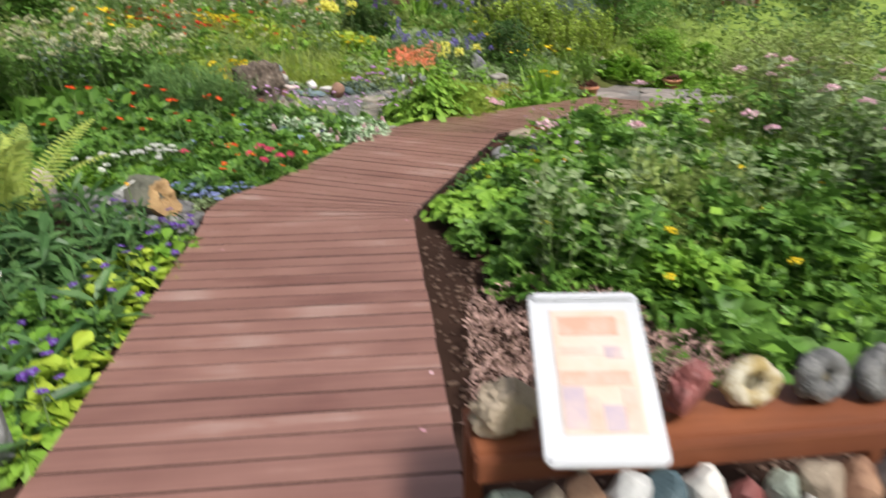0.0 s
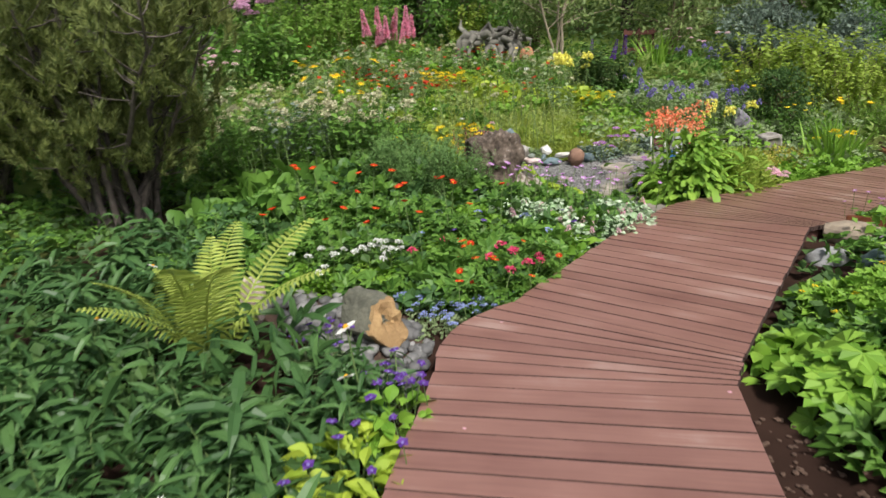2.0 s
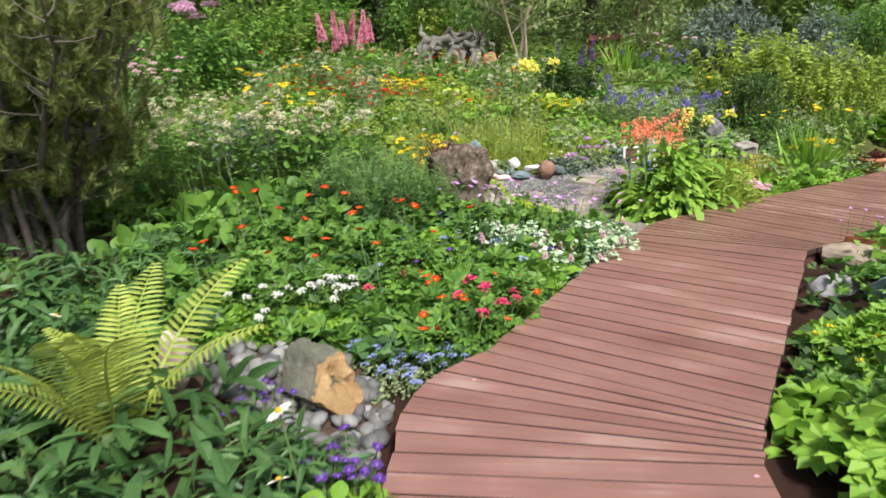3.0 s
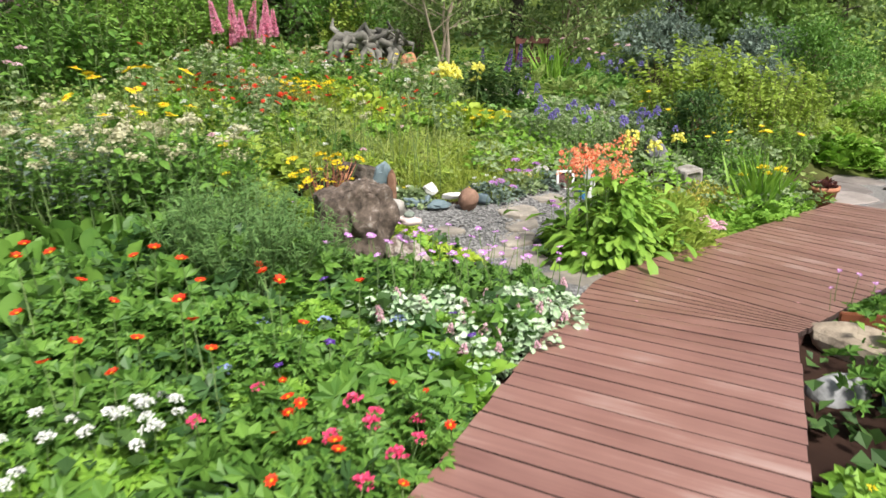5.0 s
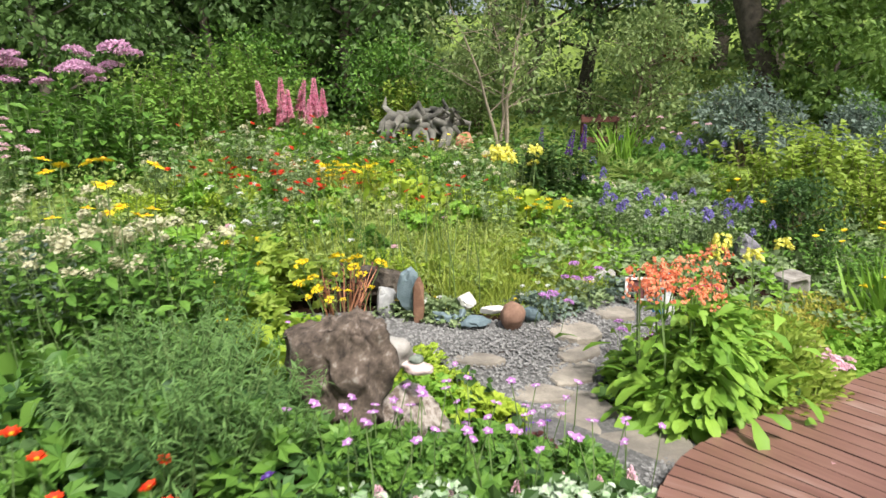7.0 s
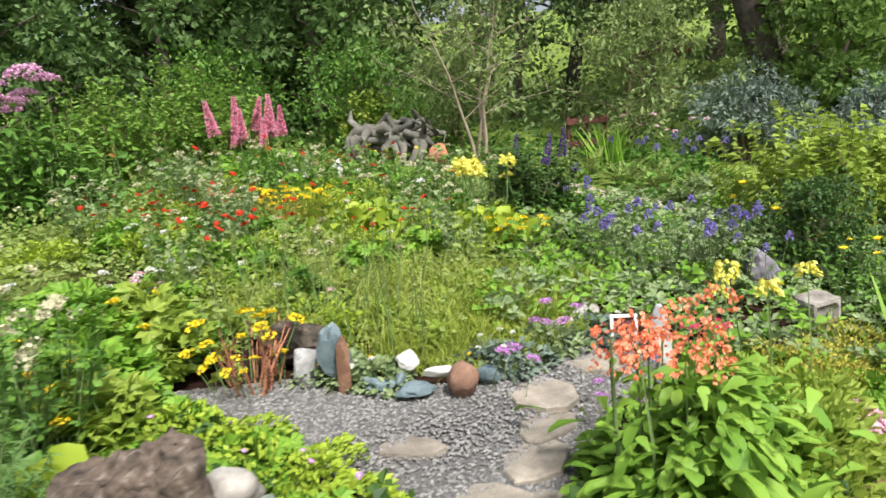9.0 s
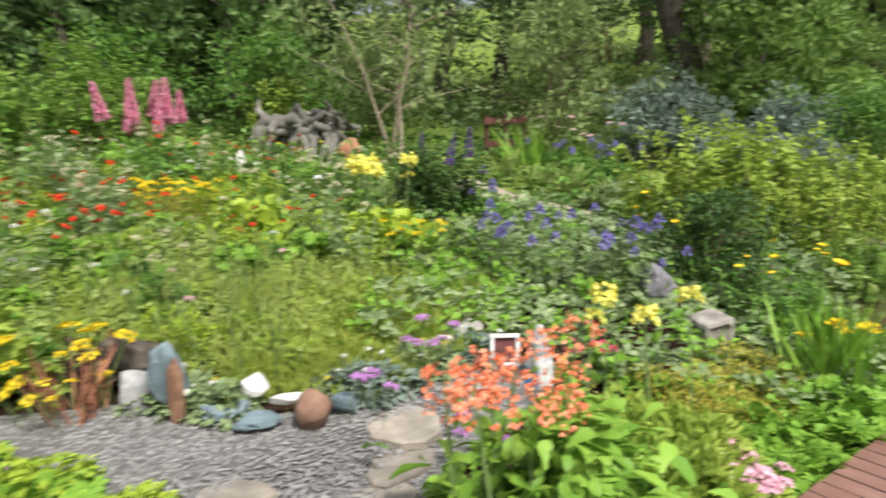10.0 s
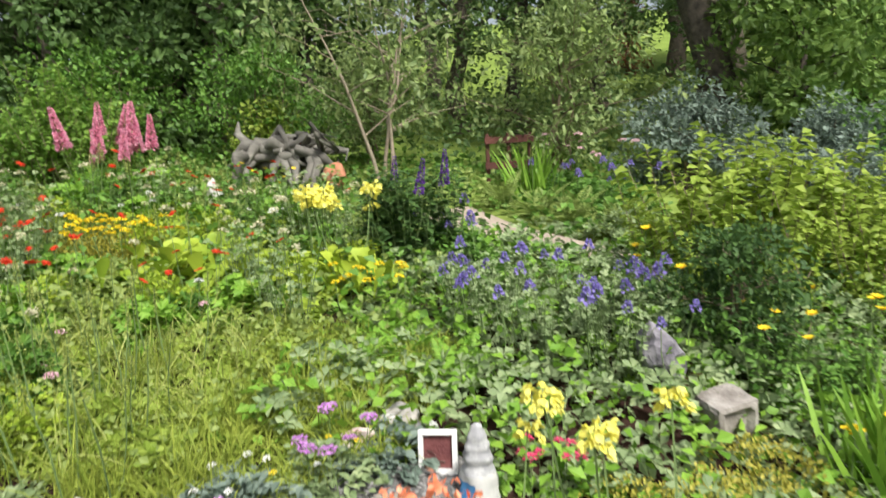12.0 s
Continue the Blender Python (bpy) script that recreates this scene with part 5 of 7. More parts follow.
F_LUPIN = [spike("lupin_spire", 425 + i, 1.15, 0.5, 0.085, 190, P_PINK, None, 0.036) for i in range(2)]
F_DELPH = spike("delphinium_spire", 428, 1.1, 0.34, 0.05, 90, P_PURPLE, None, 0.026)
F_BLUE = [spike("violet_flower", 429 + i, 0.62, 0.08, 0.045, 26, P_VIOLET, None, 0.03) for i in range(3)]
F_ALLIUM = [umbel("pink_umbel", 433 + i, 1.35, 0.14, 330, P_HAZE, 0.35, 0.028) for i in range(2)]
F_PINKS = umbel("pale_pink_flower", 436, 0.2, 0.035, 46, P_PALEPINK, 0.6, 0.022)
F_SCABIOUS = umbel("mauve_pincushion", 437, 0.3, 0.045, 70, P_MAUVE, 0.5, 0.018)
F_RED = [daisy("red_flower", 438 + i, 0.6, 0.052, 8, P_DARKRED, P_RED, 0.8, 15) for i in range(2)]
F_GOLD = daisy("golden_flower", 441, 0.62, 0.045, 10, P_YELLOW, P_GOLD, 0.6, 30)
F_SMALL_YELLOW = umbel("yellow_flower", 442, 0.28, 0.035, 34, P_YELLOW, 0.5, 0.018)
F_LOBELIA = umbel("blue_flower", 443, 0.14, 0.03, 24, P_BLUE, 0.5, 0.015)
F_SEED = [umbel("cream_seed_head", 444 + i, 0.8, 0.045, 26, PALE_SEED, 0.9, 0.026) for i in range(2)]
F_GRASS_HEAD = spike("grass_head", 447, 0.75, 0.14, 0.02, 34, DRY_GRASS, None, 0.012)
F_ASTRANTIA = umbel("dusky_pink_flower", 448, 0.9, 0.05, 50, P_PALEPINK, 0.5, 0.02)

plant_rng = np.random.default_rng(77)


def plant(name, label, leaves, x, y, s=1.0, flowers=(), count=0, spread=0.3, size=1.0, category="plant", group="", dz=0.0, rz=None, centre=(0, 0), jitter=0.18, tilt=0.12):
    """A plant with its foliage and each flower as parts. spread: radius over which the flowers stand."""
    g = plant_rng
    root = thing(name, (x, y, gz(x, y) + dz), g.uniform(0, 6.28) if rz is None else rz, 1.0, label, category, group)
    for row in leaves if isinstance(leaves, list) else ():
        part(row[0], row[1], root, tuple(v * s for v in row[2]), row[3], row[4] * s)
    if leaves and not isinstance(leaves, list):
        part("foliage", leaves, root, s=s)
    for i in range(count):
        a, r = 2.4 * i + g.uniform(0, 1), spread * np.sqrt((i + g.uniform(0.2, 0.9)) / count)
        k = size * g.uniform(1 - jitter, 1 + jitter)
        stem, head = flowers[i % len(flowers)]
        fl = part("flower", stem, root, (centre[0] + r * np.cos(a), centre[1] + r * np.sin(a), 0), (g.normal(0, tilt), g.normal(0, tilt), g.uniform(0, 6.28)), k)
        part("flower_head", head, fl)
    return root


# beside the near deck
part_fern = plant("fern", "bright yellow-green fern with arching fronds", FERN, -2.82, 4.1, 1.55, category="fern", rz=0.4)
for i, (x, y, s) in enumerate(((-3.3, 3.9, 1.0), (-2.6, 3.5, 1.0), (-2.2, 3.3, 1.0), (-1.85, 3.62, 0.8), (-3.1, 3.2, 1.0), (-2.5, 2.8, 0.95), (-2.0, 2.8, 0.9), (-3.7, 3.4, 1.0), (-3.0, 2.4, 1.0), (-2.4, 2.1, 0.9), (-3.9, 4.4, 1.0), (-4.3, 3.8, 1.1), (-1.9, 3.95, 0.7), (-4.6, 4.8, 1.0), (-4.1, 5.1, 1.0), (-3.6, 4.8, 0.9), (-4.4, 5.5, 1.0), (-3.7, 5.5, 0.9))):
    plant("lance_leaved_plant", "upright clump with long lance-shaped mid-green leaves", LANCE_PLANT[i % 2], x, y, s, (F_WDAISY,), 1 if i % 3 == 0 else 0, 0.2, 1.2, group="lance-leaved clumps")
for i, (x, y, s) in enumerate(((-1.62, 3.35, 1.0), (-1.6, 3.7, 0.9), (-1.6, 2.3, 1.0), (-1.72, 2.5, 0.9), (-1.66, 2.95, 0.9), (-1.55, 2.05, 0.8))):
    plant("lime_primrose", "low rosette of lime-green leaves with purple violas", LIME_CLUMP[i % 2], x - 0.02, y, 0.82 * s, (F_VIOLA,), 5, 0.22, 1.0, group="lime rosettes at the deck edge")
for i, (x, y) in enumerate(((-2.0, 2.35), (-2.15, 2.6), (-1.8, 2.75), (-2.5, 1.9))):
    plant("cranesbill", "soft mid-green cranesbill with deep violet flowers", GERANIUM[i % 2], x, y, 0.9, (F_VIOLA,), 6, 0.3, 0.9, group="cranesbills beside the deck")
plant("viola", "clump of deep purple violas by the pebbles", CREEPING, -2.25, 4.3, 0.8, (F_VIOLA,), 16, 0.18, 0.9)
plant("viola", "clump of deep purple violas at the deck edge", CREEPING, -1.7, 3.95, 0.6, (F_VIOLA,), 14, 0.14, 0.9)
for i, (x, y) in enumerate(((-1.75, 4.85), (-1.62, 5.02), (-1.95, 5.12), (-1.5, 5.2))):
    plant("lobelia", "low mat of tiny pale blue flowers", CREEPING, x, y, 0.75, (F_LOBELIA,), 14, 0.2, 0.75, group="pale blue mats at the deck edge")
# strawberry and geum bed
for i, (x, y, s) in enumerate(((-3.65, 7.3, 1.5), (-3.3, 7.0, 1.35), (-4.05, 7.0, 1.55), (-3.5, 6.5, 1.3), (-3.1, 7.5, 1.2), (-4.3, 6.5, 1.4))):
    plant("elecampane", "clump of large upright fresh green leaves", BROAD_STEMS[i % 2], x, y, 0.78 * s, group="large-leaved clumps")
plant("lime_leaved_clump", "upright clump of light green spoon leaves", rosette_parts("spoon_leaf", 360, 36, 0.42, 0.13, LEAF_LIME, SPOON, 45, 85, 0.3, 0.07), -2.5, 7.62, 1.2)
for i, (x, y, s) in enumerate(((-2.7, 6.95, 0.9), (-2.4, 6.8, 0.9), (-2.2, 7.0, 0.75), (-2.75, 7.35, 0.8))):
    plant("feathery_perennial", "feathery soft green perennial without flowers", FEATHER, x, y, s * 0.85, group="feathery perennials")
for i, (x, y) in enumerate(((-3.1, 6.2), (-2.7, 6.1), (-2.3, 6.2), (-2.0, 6.0), (-2.9, 5.6), (-2.4, 5.6))):
    plant("avens", "lobed green leaves with scarlet flowers on thin stems", GERANIUM[i % 2], x, y, 0.9, F_GEUM, 4, 0.36, 0.9, group="scarlet avens")
plant("candytuft", "white flower clusters among green leaves", FRESH_MOUND[0], -2.35, 5.45, 0.8, (F_WHITE,), 15, 0.18, 0.72)
plant("candytuft", "white flower clusters among green leaves", FRESH_MOUND[1], -2.75, 5.25, 0.7, (F_WHITE,), 8, 0.25, 0.7)
for i, (x, y) in enumerate(((-1.5, 5.45), (-1.75, 5.5), (-1.4, 5.75), (-1.95, 5.65), (-1.6, 5.25))):
    plant("geranium", "low leafy clump with orange and cerise flowers", GERANIUM[i % 2], x + 0.05, y - 0.03, 0.85, (F_MARIGOLD, F_CERISE, F_MARIGOLD), 5, 0.28, 0.85, group="orange and cerise clumps")
for i, (x, y) in enumerate(((-1.95, 6.4), (-1.6, 6.15), (-1.45, 6.6), (-2.1, 5.9), (-1.3, 6.2))):
    plant("cranesbill", "fresh green leafy mound with small blue flowers", FRESH_MOUND[i % 2], x, y, 0.72, (F_LOBELIA, F_VIOLA), 3, 0.3, 1.1, group="leafy mounds")
plant("hosta", "small hosta with broad green leaves at the deck edge", HOSTA[0], -1.22, 6.22, 0.75)
for i, (x, y) in enumerate(((-0.98, 6.65), (-0.86, 6.95), (-1.3, 6.85), (-0.78, 7.2), (-1.6, 6.75), (-1.15, 6.5), (-1.05, 7.0))):
    plant("dead_nettle", "white-variegated dead nettle with pale pink flowers", LAMIUM, x, y, 0.95, (F_LAMIUM,), 5, 0.25, 0.66, group="dead nettles by the deck")
for i, (x, y) in enumerate(((-1.35, 7.5), (-1.6, 7.2), (-1.1, 7.4), (-1.75, 7.0), (-0.85, 7.5))):
    plant("mauve_cranesbill", "cranesbill mound with small mauve flowers", GERANIUM[i % 2], x, y, 0.8, F_MAUVE, 10, 0.34, 1.0, group="mauve cranesbills")
for i, (x, y) in enumerate(((-1.75, 8.3), (-1.5, 8.15), (-2.05, 8.4), (-1.9, 8.05), (-2.35, 8.5), (-2.6, 8.6), (-2.85, 8.65), (-2.3, 8.2))):
    plant("lady_mantle", "low lime-green lobed leaves edging the gravel", mound("lime_lobed_leaves", 365 + i, 170, 0.26, 0.2, 0.085, 0.085, LEAF_LIME, PALM) if i < 2 else (FRESH_MOUND[0], LADY[0], LIME_MOUND[1])[i % 3], x, y, 0.95, F_MAUVE, 1, 0.2, 0.7, group="lime mounds edging the gravel")
plant("bugle", "low maroon-leaved bugle with purple flowers", RED_MOUND, -1.2, 7.72, 0.9, (F_VIOLA,), 8, 0.2, 0.8)
# pale columbines and the left border
for i, (x, y) in enumerate(((-3.6, 7.75), (-3.3, 7.95), (-4.0, 7.6), (-4.3, 8.0), (-3.8, 8.2), (-4.7, 8.4), (-5.0, 7.9), (-3.4, 8.35), (-4.2, 8.6), (-5.4, 8.6), (-4.6, 7.4), (-4.9, 9.1))):
    plant("columbine", "seeding columbine with cream seed heads", GREEN_COLUMBINE[i % 2], x, y, 1.1, F_SEED, 13, 0.42, 1.0, group="seeding columbines")
for i, (x, y) in enumerate(((-3.55, 8.95), (-3.3, 8.55), (-3.9, 9.3), (-3.5, 9.5), (-4.3, 9.8), (-3.8, 9.9), (-4.2, 9.2), (-3.9, 8.6))):
    plant("masterwort", "fresh green lobed clump beside the gravel", BIG_LOBED[i % 2], x, y, 1.2, (F_SMALL_YELLOW,), 2, 0.3, 1.2, group="lobed clumps by the gravel")
plant("large_leaved_clump", "upright clump of long light green leaves", HOSTA[1], -3.35, 7.95, 1.05)
for i, (x, y) in enumerate(((-3.6, 7.95), (-3.85, 8.1), (-3.5, 7.75), (-4.2, 8.3))):
    plant("yellow_daisy", "tall clump of yellow daisies", TALL_LEAFY[i % 2], x, y, 1.2, F_YDAISY, 4, 0.26, 1.28, group="yellow daisies")
for i, (x, y) in enumerate(((-3.95, 7.85), (-4.2, 7.7))):
    plant("sea_holly", "pale blue-grey upright leafy foliage", BLUE_LEAF, x, y, 1.55, group="blue-grey clumps")
for i, (x, y) in enumerate(((-7.7, 11.7), (-8.2, 12.2), (-7.4, 12.4), (-7.1, 12.8), (-8.0, 13.0))):
    plant("joe_pye_weed", "tall mauve-pink flower heads over leafy stems", TALL_LEAFY[i % 2], x, y, 1.95, F_ALLIUM, 3, 0.35, 1.2, group="tall mauve heads")
for i, (x, y) in enumerate(((-7.4, 10.6), (-8.1, 11.0), (-6.9, 10.3))):
    plant("astrantia", "dusky pink flower heads on tall stems", COLUMBINE[i % 2], x, y, 1.1, (F_ASTRANTIA,), 12, 0.4, 1.0, group="dusky pink masterworts")
# middle meadow and back border
for i, (x, y) in enumerate(((-2.6, 10.1), (-2.2, 10.4), (-1.7, 10.6), (-3.0, 10.5), (-1.4, 11.0), (-2.4, 11.0), (-1.1, 10.6), (-2.0, 9.95), (-1.6, 10.1), (-3.3, 10.2))):
    plant("grass_tuft", "loose tuft of fine green grass", GRASS_TUFT[i % 2], x, y, 1.0, (F_GRASS_HEAD,), 7 if x < -1.9 else 0, 0.3, 0.85, category="grass", group="grass tufts")
for i, (x, y) in enumerate(((-4.4, 11.4), (-4.0, 11.7), (-4.8, 12.0), (-3.7, 11.2), (-5.3, 11.6), (-5.0, 12.6), (-4.2, 12.4))):
    plant("sneezeweed", "red-flowered perennial among pale foliage", FRESH_MOUND[i % 2], x, y, 1.1, F_RED, 8, 0.5, 0.9, group="red sneezeweeds")
for i, (x, y) in enumerate(((-4.2, 12.8), (-3.9, 13.0), (-4.4, 13.1))):
    plant("goldenrod", "golden-yellow feathery clump in bloom", GOLD_MOUND, x, y, 1.3, (F_SMALL_YELLOW,), 10, 0.35, 1.3, group="golden clumps")
for i, (x, y) in enumerate(((-4.5, 10.3), (-4.2, 10.6), (-4.8, 10.0))):
    plant("phlox", "low white and pink flowered clump", FRESH_MOUND[i % 2], x, y, 1.0, (F_WHITE, F_PINKS), 8, 0.35, 1.0, group="white and pink clumps")
for i, (x, y) in enumerate(((-3.15, 12.9), (-2.95, 12.6), (-3.3, 12.6), (-2.05, 12.75), (-1.7, 12.6), (-2.3, 12.6))):
    plant("primula_leaf_clump", "lime-green leafy primula clump", rosette_parts("lime_primula_leaf", 370 + i, 52, 0.21, 0.085, LEAF_LIME, SPOON, 25, 80, 0.4, 0.13), x, y, 1.75, dz=0.1, group="lime leafy clumps")
plant("giant_cowslip", "tall giant cowslip with nodding lemon flower heads", LIME_ROSETTE[0], -1.95, 13.0, 1.6, F_LEMON, 13, 0.3, 0.97, jitter=0.14)
plant("golden_loosestrife", "low mat of small golden-yellow flowers", CREEPING, -1.45, 12.35, 1.0, (F_SMALL_YELLOW,), 14, 0.3, 1.1)
for i, (x, y) in enumerate(((-1.5, 13.4), (-1.25, 13.7), (-1.75, 13.75))):
    plant("delphinium", "dark leafy delphinium with purple spires", DELPH_LEAF, x, y, 1.05, (F_DELPH,), 1, 0.12, 0.9, group="dark delphiniums")
for i, (x, y) in enumerate(((-6.05, 15.3), (-5.7, 15.5), (-6.25, 15.6))):
    plant("lupin", "pink lupin with tall flower spires", LADY[i % 2], x, y, 1.5, F_LUPIN, 4, 0.26, 0.95, group="pink lupins")
for i, (x, y) in enumerate(((-6.3, 14.0), (-5.9, 13.4), (-5.1, 14.4), (-4.3, 14.2), (-3.6, 14.4), (-5.6, 14.7), (-4.7, 13.5), (-3.0, 13.6), (-6.9, 13.3))):
    plant("tall_perennial", "tall mid-green leafy perennial in flower", TALL_LEAFY[i % 2], x, y, 0.95, (F_GRASS_HEAD, F_RED[0], F_WHITE), 4, 0.4, 1.1, group="tall leafy perennials")
for i, (x, y) in enumerate(((-3.5, 15.0), (-3.9, 15.3))):
    plant("orange_perennial", "dark ferny clump with orange flowers", GREEN_FERN, x, y, 1.1, (F_GOLD, F_RED[0]), 6, 0.3, 0.8, group="orange-flowered clumps")
for i, (x, y) in enumerate(((-0.95, 11.6), (-0.6, 11.35), (-1.2, 11.9), (-1.25, 11.4))):
    plant("low_fern", "low spreading fresh green fern", GREEN_FERN, x, y, 0.85, category="fern", group="low ferns")
for i, (x, y) in enumerate(((-0.5, 12.1), (-0.15, 11.8), (0.25, 12.0), (-0.35, 12.6), (0.1, 12.5), (0.5, 12.3), (-0.7, 12.3), (0.6, 11.9), (0.35, 11.6))):
    plant("bluebell_columbine", "leafy clump with many violet-blue flowers", COLUMBINE[i % 2], x, y, 0.72, F_BLUE, 4, 0.38, 0.85, group="violet-blue flowered clumps")
plant("globeflower", "golden globeflower among violet blooms", COLUMBINE[0], 0.5, 12.35, 0.7, (F_GOLD,), 3, 0.1, 1.05)
for i, (x, y) in enumerate(((-1.15, 13.7), (-0.85, 13.4))):
    plant("violet_bellflower", "sage-leaved clump with violet flowers", GERANIUM[i % 2], x, y, 1.1, F_BLUE, 3, 0.25, 0.9, group="violet bellflowers")
for i, (x, y) in enumerate(((-0.9, 16.0), (-0.4, 15.6), (0.0, 15.3), (0.5, 14.9), (0.9, 14.6))):
    plant("golden_fern", "low olive-gold feathery clump along the path", GOLD_FERN, x, y, 1.3, category="fern", group="golden feathery clumps")
for i, (x, y) in enumerate(((0.2, 16.2), (0.6, 16.0), (-0.2, 16.6))):
    plant("catmint", "blue-mauve flowers beyond the far path", GERANIUM[i % 2], x, y, 1.1, (F_BLUE[0], F_ASTRANTIA), 7, 0.4, 0.9, group="blue-mauve clumps")
plant("iris", "tall green sword-leaved iris clump", IRIS, -0.6, 16.6, 1.5, category="iris")
MEADOW_KINDS = ((FRESH_MOUND[0], (F_RED[0], F_RED[1]), "red-flowered leafy clump in the meadow bed"), (LIME_MOUND[0], (F_SEED[1],), "lime-green clump with cream seed heads"), (COLUMBINE[0], F_SEED, "seeding columbine among meadow plants"), (BIG_LOBED[0], (F_WHITE,), "light green lobed clump with white flowers"), (GRASS_TUFT[0], (F_GRASS_HEAD,), "tuft of flowering meadow grass"), (GERANIUM[1], (F_PINKS, F_WHITE), "green clump dotted with pale flowers"), (LIME_MOUND[1], (F_SEED[0],), "yellow-green bushy herb clump"))
mix = np.random.default_rng(404)
placed = 0
while placed < 64:
    x, y = mix.uniform(-6.0, -1.9), mix.uniform(10.2, 14.6)
    if y - 10.2 < 0.25 * (-1.9 - x) - 0.2:
        continue
    k = int(mix.integers(0, len(MEADOW_KINDS)))
    leaves, blooms, lab = MEADOW_KINDS[k]
    plant("meadow_plant", lab, leaves, x, y, mix.uniform(0.75, 1.15), blooms, 3, 0.3, 0.85, group="mixed meadow plants %s" % "abcdefg"[k])
    placed += 1
RIGHT_KINDS = ((GERANIUM[1], (F_SMALL_YELLOW,), "bushy fresh green perennial with yellow flowers"), (OLIVE_MOUND, (F_PINKS,), "olive-green fine-leaved bushy clump"), (GERANIUM[0], (F_WDAISY, F_MAUVE[0]), "dark cranesbill clump with mauve flowers"), (FRESH_MOUND[0], (F_SMALL_YELLOW,), "fresh green clump of lobed leaves"), (COLUMBINE[1], (F_ASTRANTIA,), "tall columbine with dusky pink flowers"), (LADY[0], (F_WDAISY,), "broad lobed green clump"))
placed = 0
while placed < 60:
    x, y = mix.uniform(0.6, 4.6), mix.uniform(3.3, 9.0)
    if not free(np.array([x]), np.array([y]), 0.35)[0] or y > 4.5 + 1.05 * x:
        continue
    k = int(mix.integers(0, len(RIGHT_KINDS)))
    leaves, blooms, lab = RIGHT_KINDS[k]
    plant("border_plant", lab, leaves, x, y, mix.uniform(0.9, 1.5), blooms, 2, 0.3, 0.9, group="mixed border plants %s" % "abcdef"[k])
    placed += 1
FAR_KINDS = ((LADY[1], "low green lobed clump beyond the deck"), (OLIVE_MOUND, "olive fine-leaved clump beyond the deck"), (GOLD_FERN, "feathery olive clump beyond the deck"), (FRESH_MOUND[0], "fresh green clump beyond the deck"), (BLUSH_MOUND, "dense green mound beyond the deck"))
placed = 0
while placed < 34:
    x, y = mix.uniform(2.6, 9.0), mix.uniform(11.0, 18.0)
    if not free(np.array([x]), np.array([y]), 0.2)[0]:
        continue
    k = int(mix.integers(0, len(FAR_KINDS)))
    plant("border_plant", FAR_KINDS[k][1], FAR_KINDS[k][0], x, y, mix.uniform(1.0, 1.8), group="far border plants %s" % "abcde"[k])
    placed += 1
# orange primulas and the border along the far deck


PRIMULA_GREEN = leaf_mat("primula_leaf_green", (0.09, 0.23, 0.015), (0.28, 0.47, 0.045))


def tiers(name, seed, rows):
    """Leaves stacked in tiers, the upper ones shorter: rows of (height, count, length, width, lowest, highest angle, radius)."""
    out = []
    for k, (dz, n, L, W, lo, hi, core) in enumerate(rows):
        for kind, me, p, turn, size in rosette_parts(name, seed + k, n, L, W, PRIMULA_GREEN, SPOON, lo, hi, 0.55, core):
            out.append((kind, me, (p[0], p[1], p[2] + dz), turn, size))
    return out


PRIMULA_BUSH = tiers("primula_leaf", 520, ((0.08, 84, 0.14, 0.06, -5, 35, 0.18), (0.22, 92, 0.135, 0.058, -5, 40, 0.19), (0.37, 92, 0.125, 0.055, 0, 50, 0.17), (0.5, 76, 0.105, 0.046, 5, 70, 0.14)))
PRIMULA_BUSH.append(("inner_foliage", mound("inner_primula_leaves", 528, 620, 0.3, 0.54, 0.13, 0.055, PRIMULA_GREEN, SPOON, 0.4, 0.1, 0.3, 0), (0, 0, 0), (0, 0, 0), 1.0))
plant("candelabra_primula", "candelabra primula with masses of orange flowers", PRIMULA_BUSH, -0.25, 8.68, 1.3, F_ORANGE, 13, 0.24, 1.42, centre=(-0.1, 0.05), rz=0.0, jitter=0.11, tilt=0.08)
plant("candelabra_primula", "candelabra primula with broad spoon leaves", PRIMULA_BUSH[::2], 0.0, 8.95, 1.05)
for i, (x, y) in enumerate(((0.1, 8.85), (0.25, 9.1), (0.15, 9.4), (0.42, 9.3), (0.4, 9.55))):
    plant("yellow_green_shrublet", "dense fresh yellow-green leafy mound", BLUSH_MOUND, x, y, 1.12, group="fresh leafy mounds")
plant("thrift", "pale pink flowered cushion at the deck edge", CREEPING, 0.62, 9.28, 0.6, (F_PINKS,), 22, 0.17, 1.1)
for i, (x, y) in enumerate(((0.85, 9.58), (1.05, 9.8), (0.75, 9.85), (1.3, 10.05), (0.95, 10.1), (1.55, 10.3), (1.4, 10.45), (1.8, 10.6))):
    plant("lady_mantle", "rounded lobed green leaves at the deck edge", LADY[i % 2], x, y, 0.75 if i < 4 else 0.85, group="lobed green mounds")
for i, (x, y) in enumerate(((0.55, 9.95), (0.75, 10.15), (0.65, 10.4), (0.95, 10.5), (0.4, 10.3), (1.0, 10.85))):
    plant("golden_marjoram", "low golden-green cushion of tiny leaves", GOLD_MOUND, x, y, 1.0, group="golden cushions")
for i, (x, y) in enumerate(((0.04, 9.78), (0.2, 9.82), (0.34, 9.75))):
    plant("lemon_primula", "lemon primula with nodding flower heads", FRESH_MOUND[i % 2], x, y, 0.8, F_LEMON_LOW, 2, 0.15, 1.0, group="lemon primulas")
plant("soapwort", "low mat with bright pink flowers", CREEPING, 0.0, 10.5, 0.6, (F_CERISE,), 8, 0.16, 0.7)
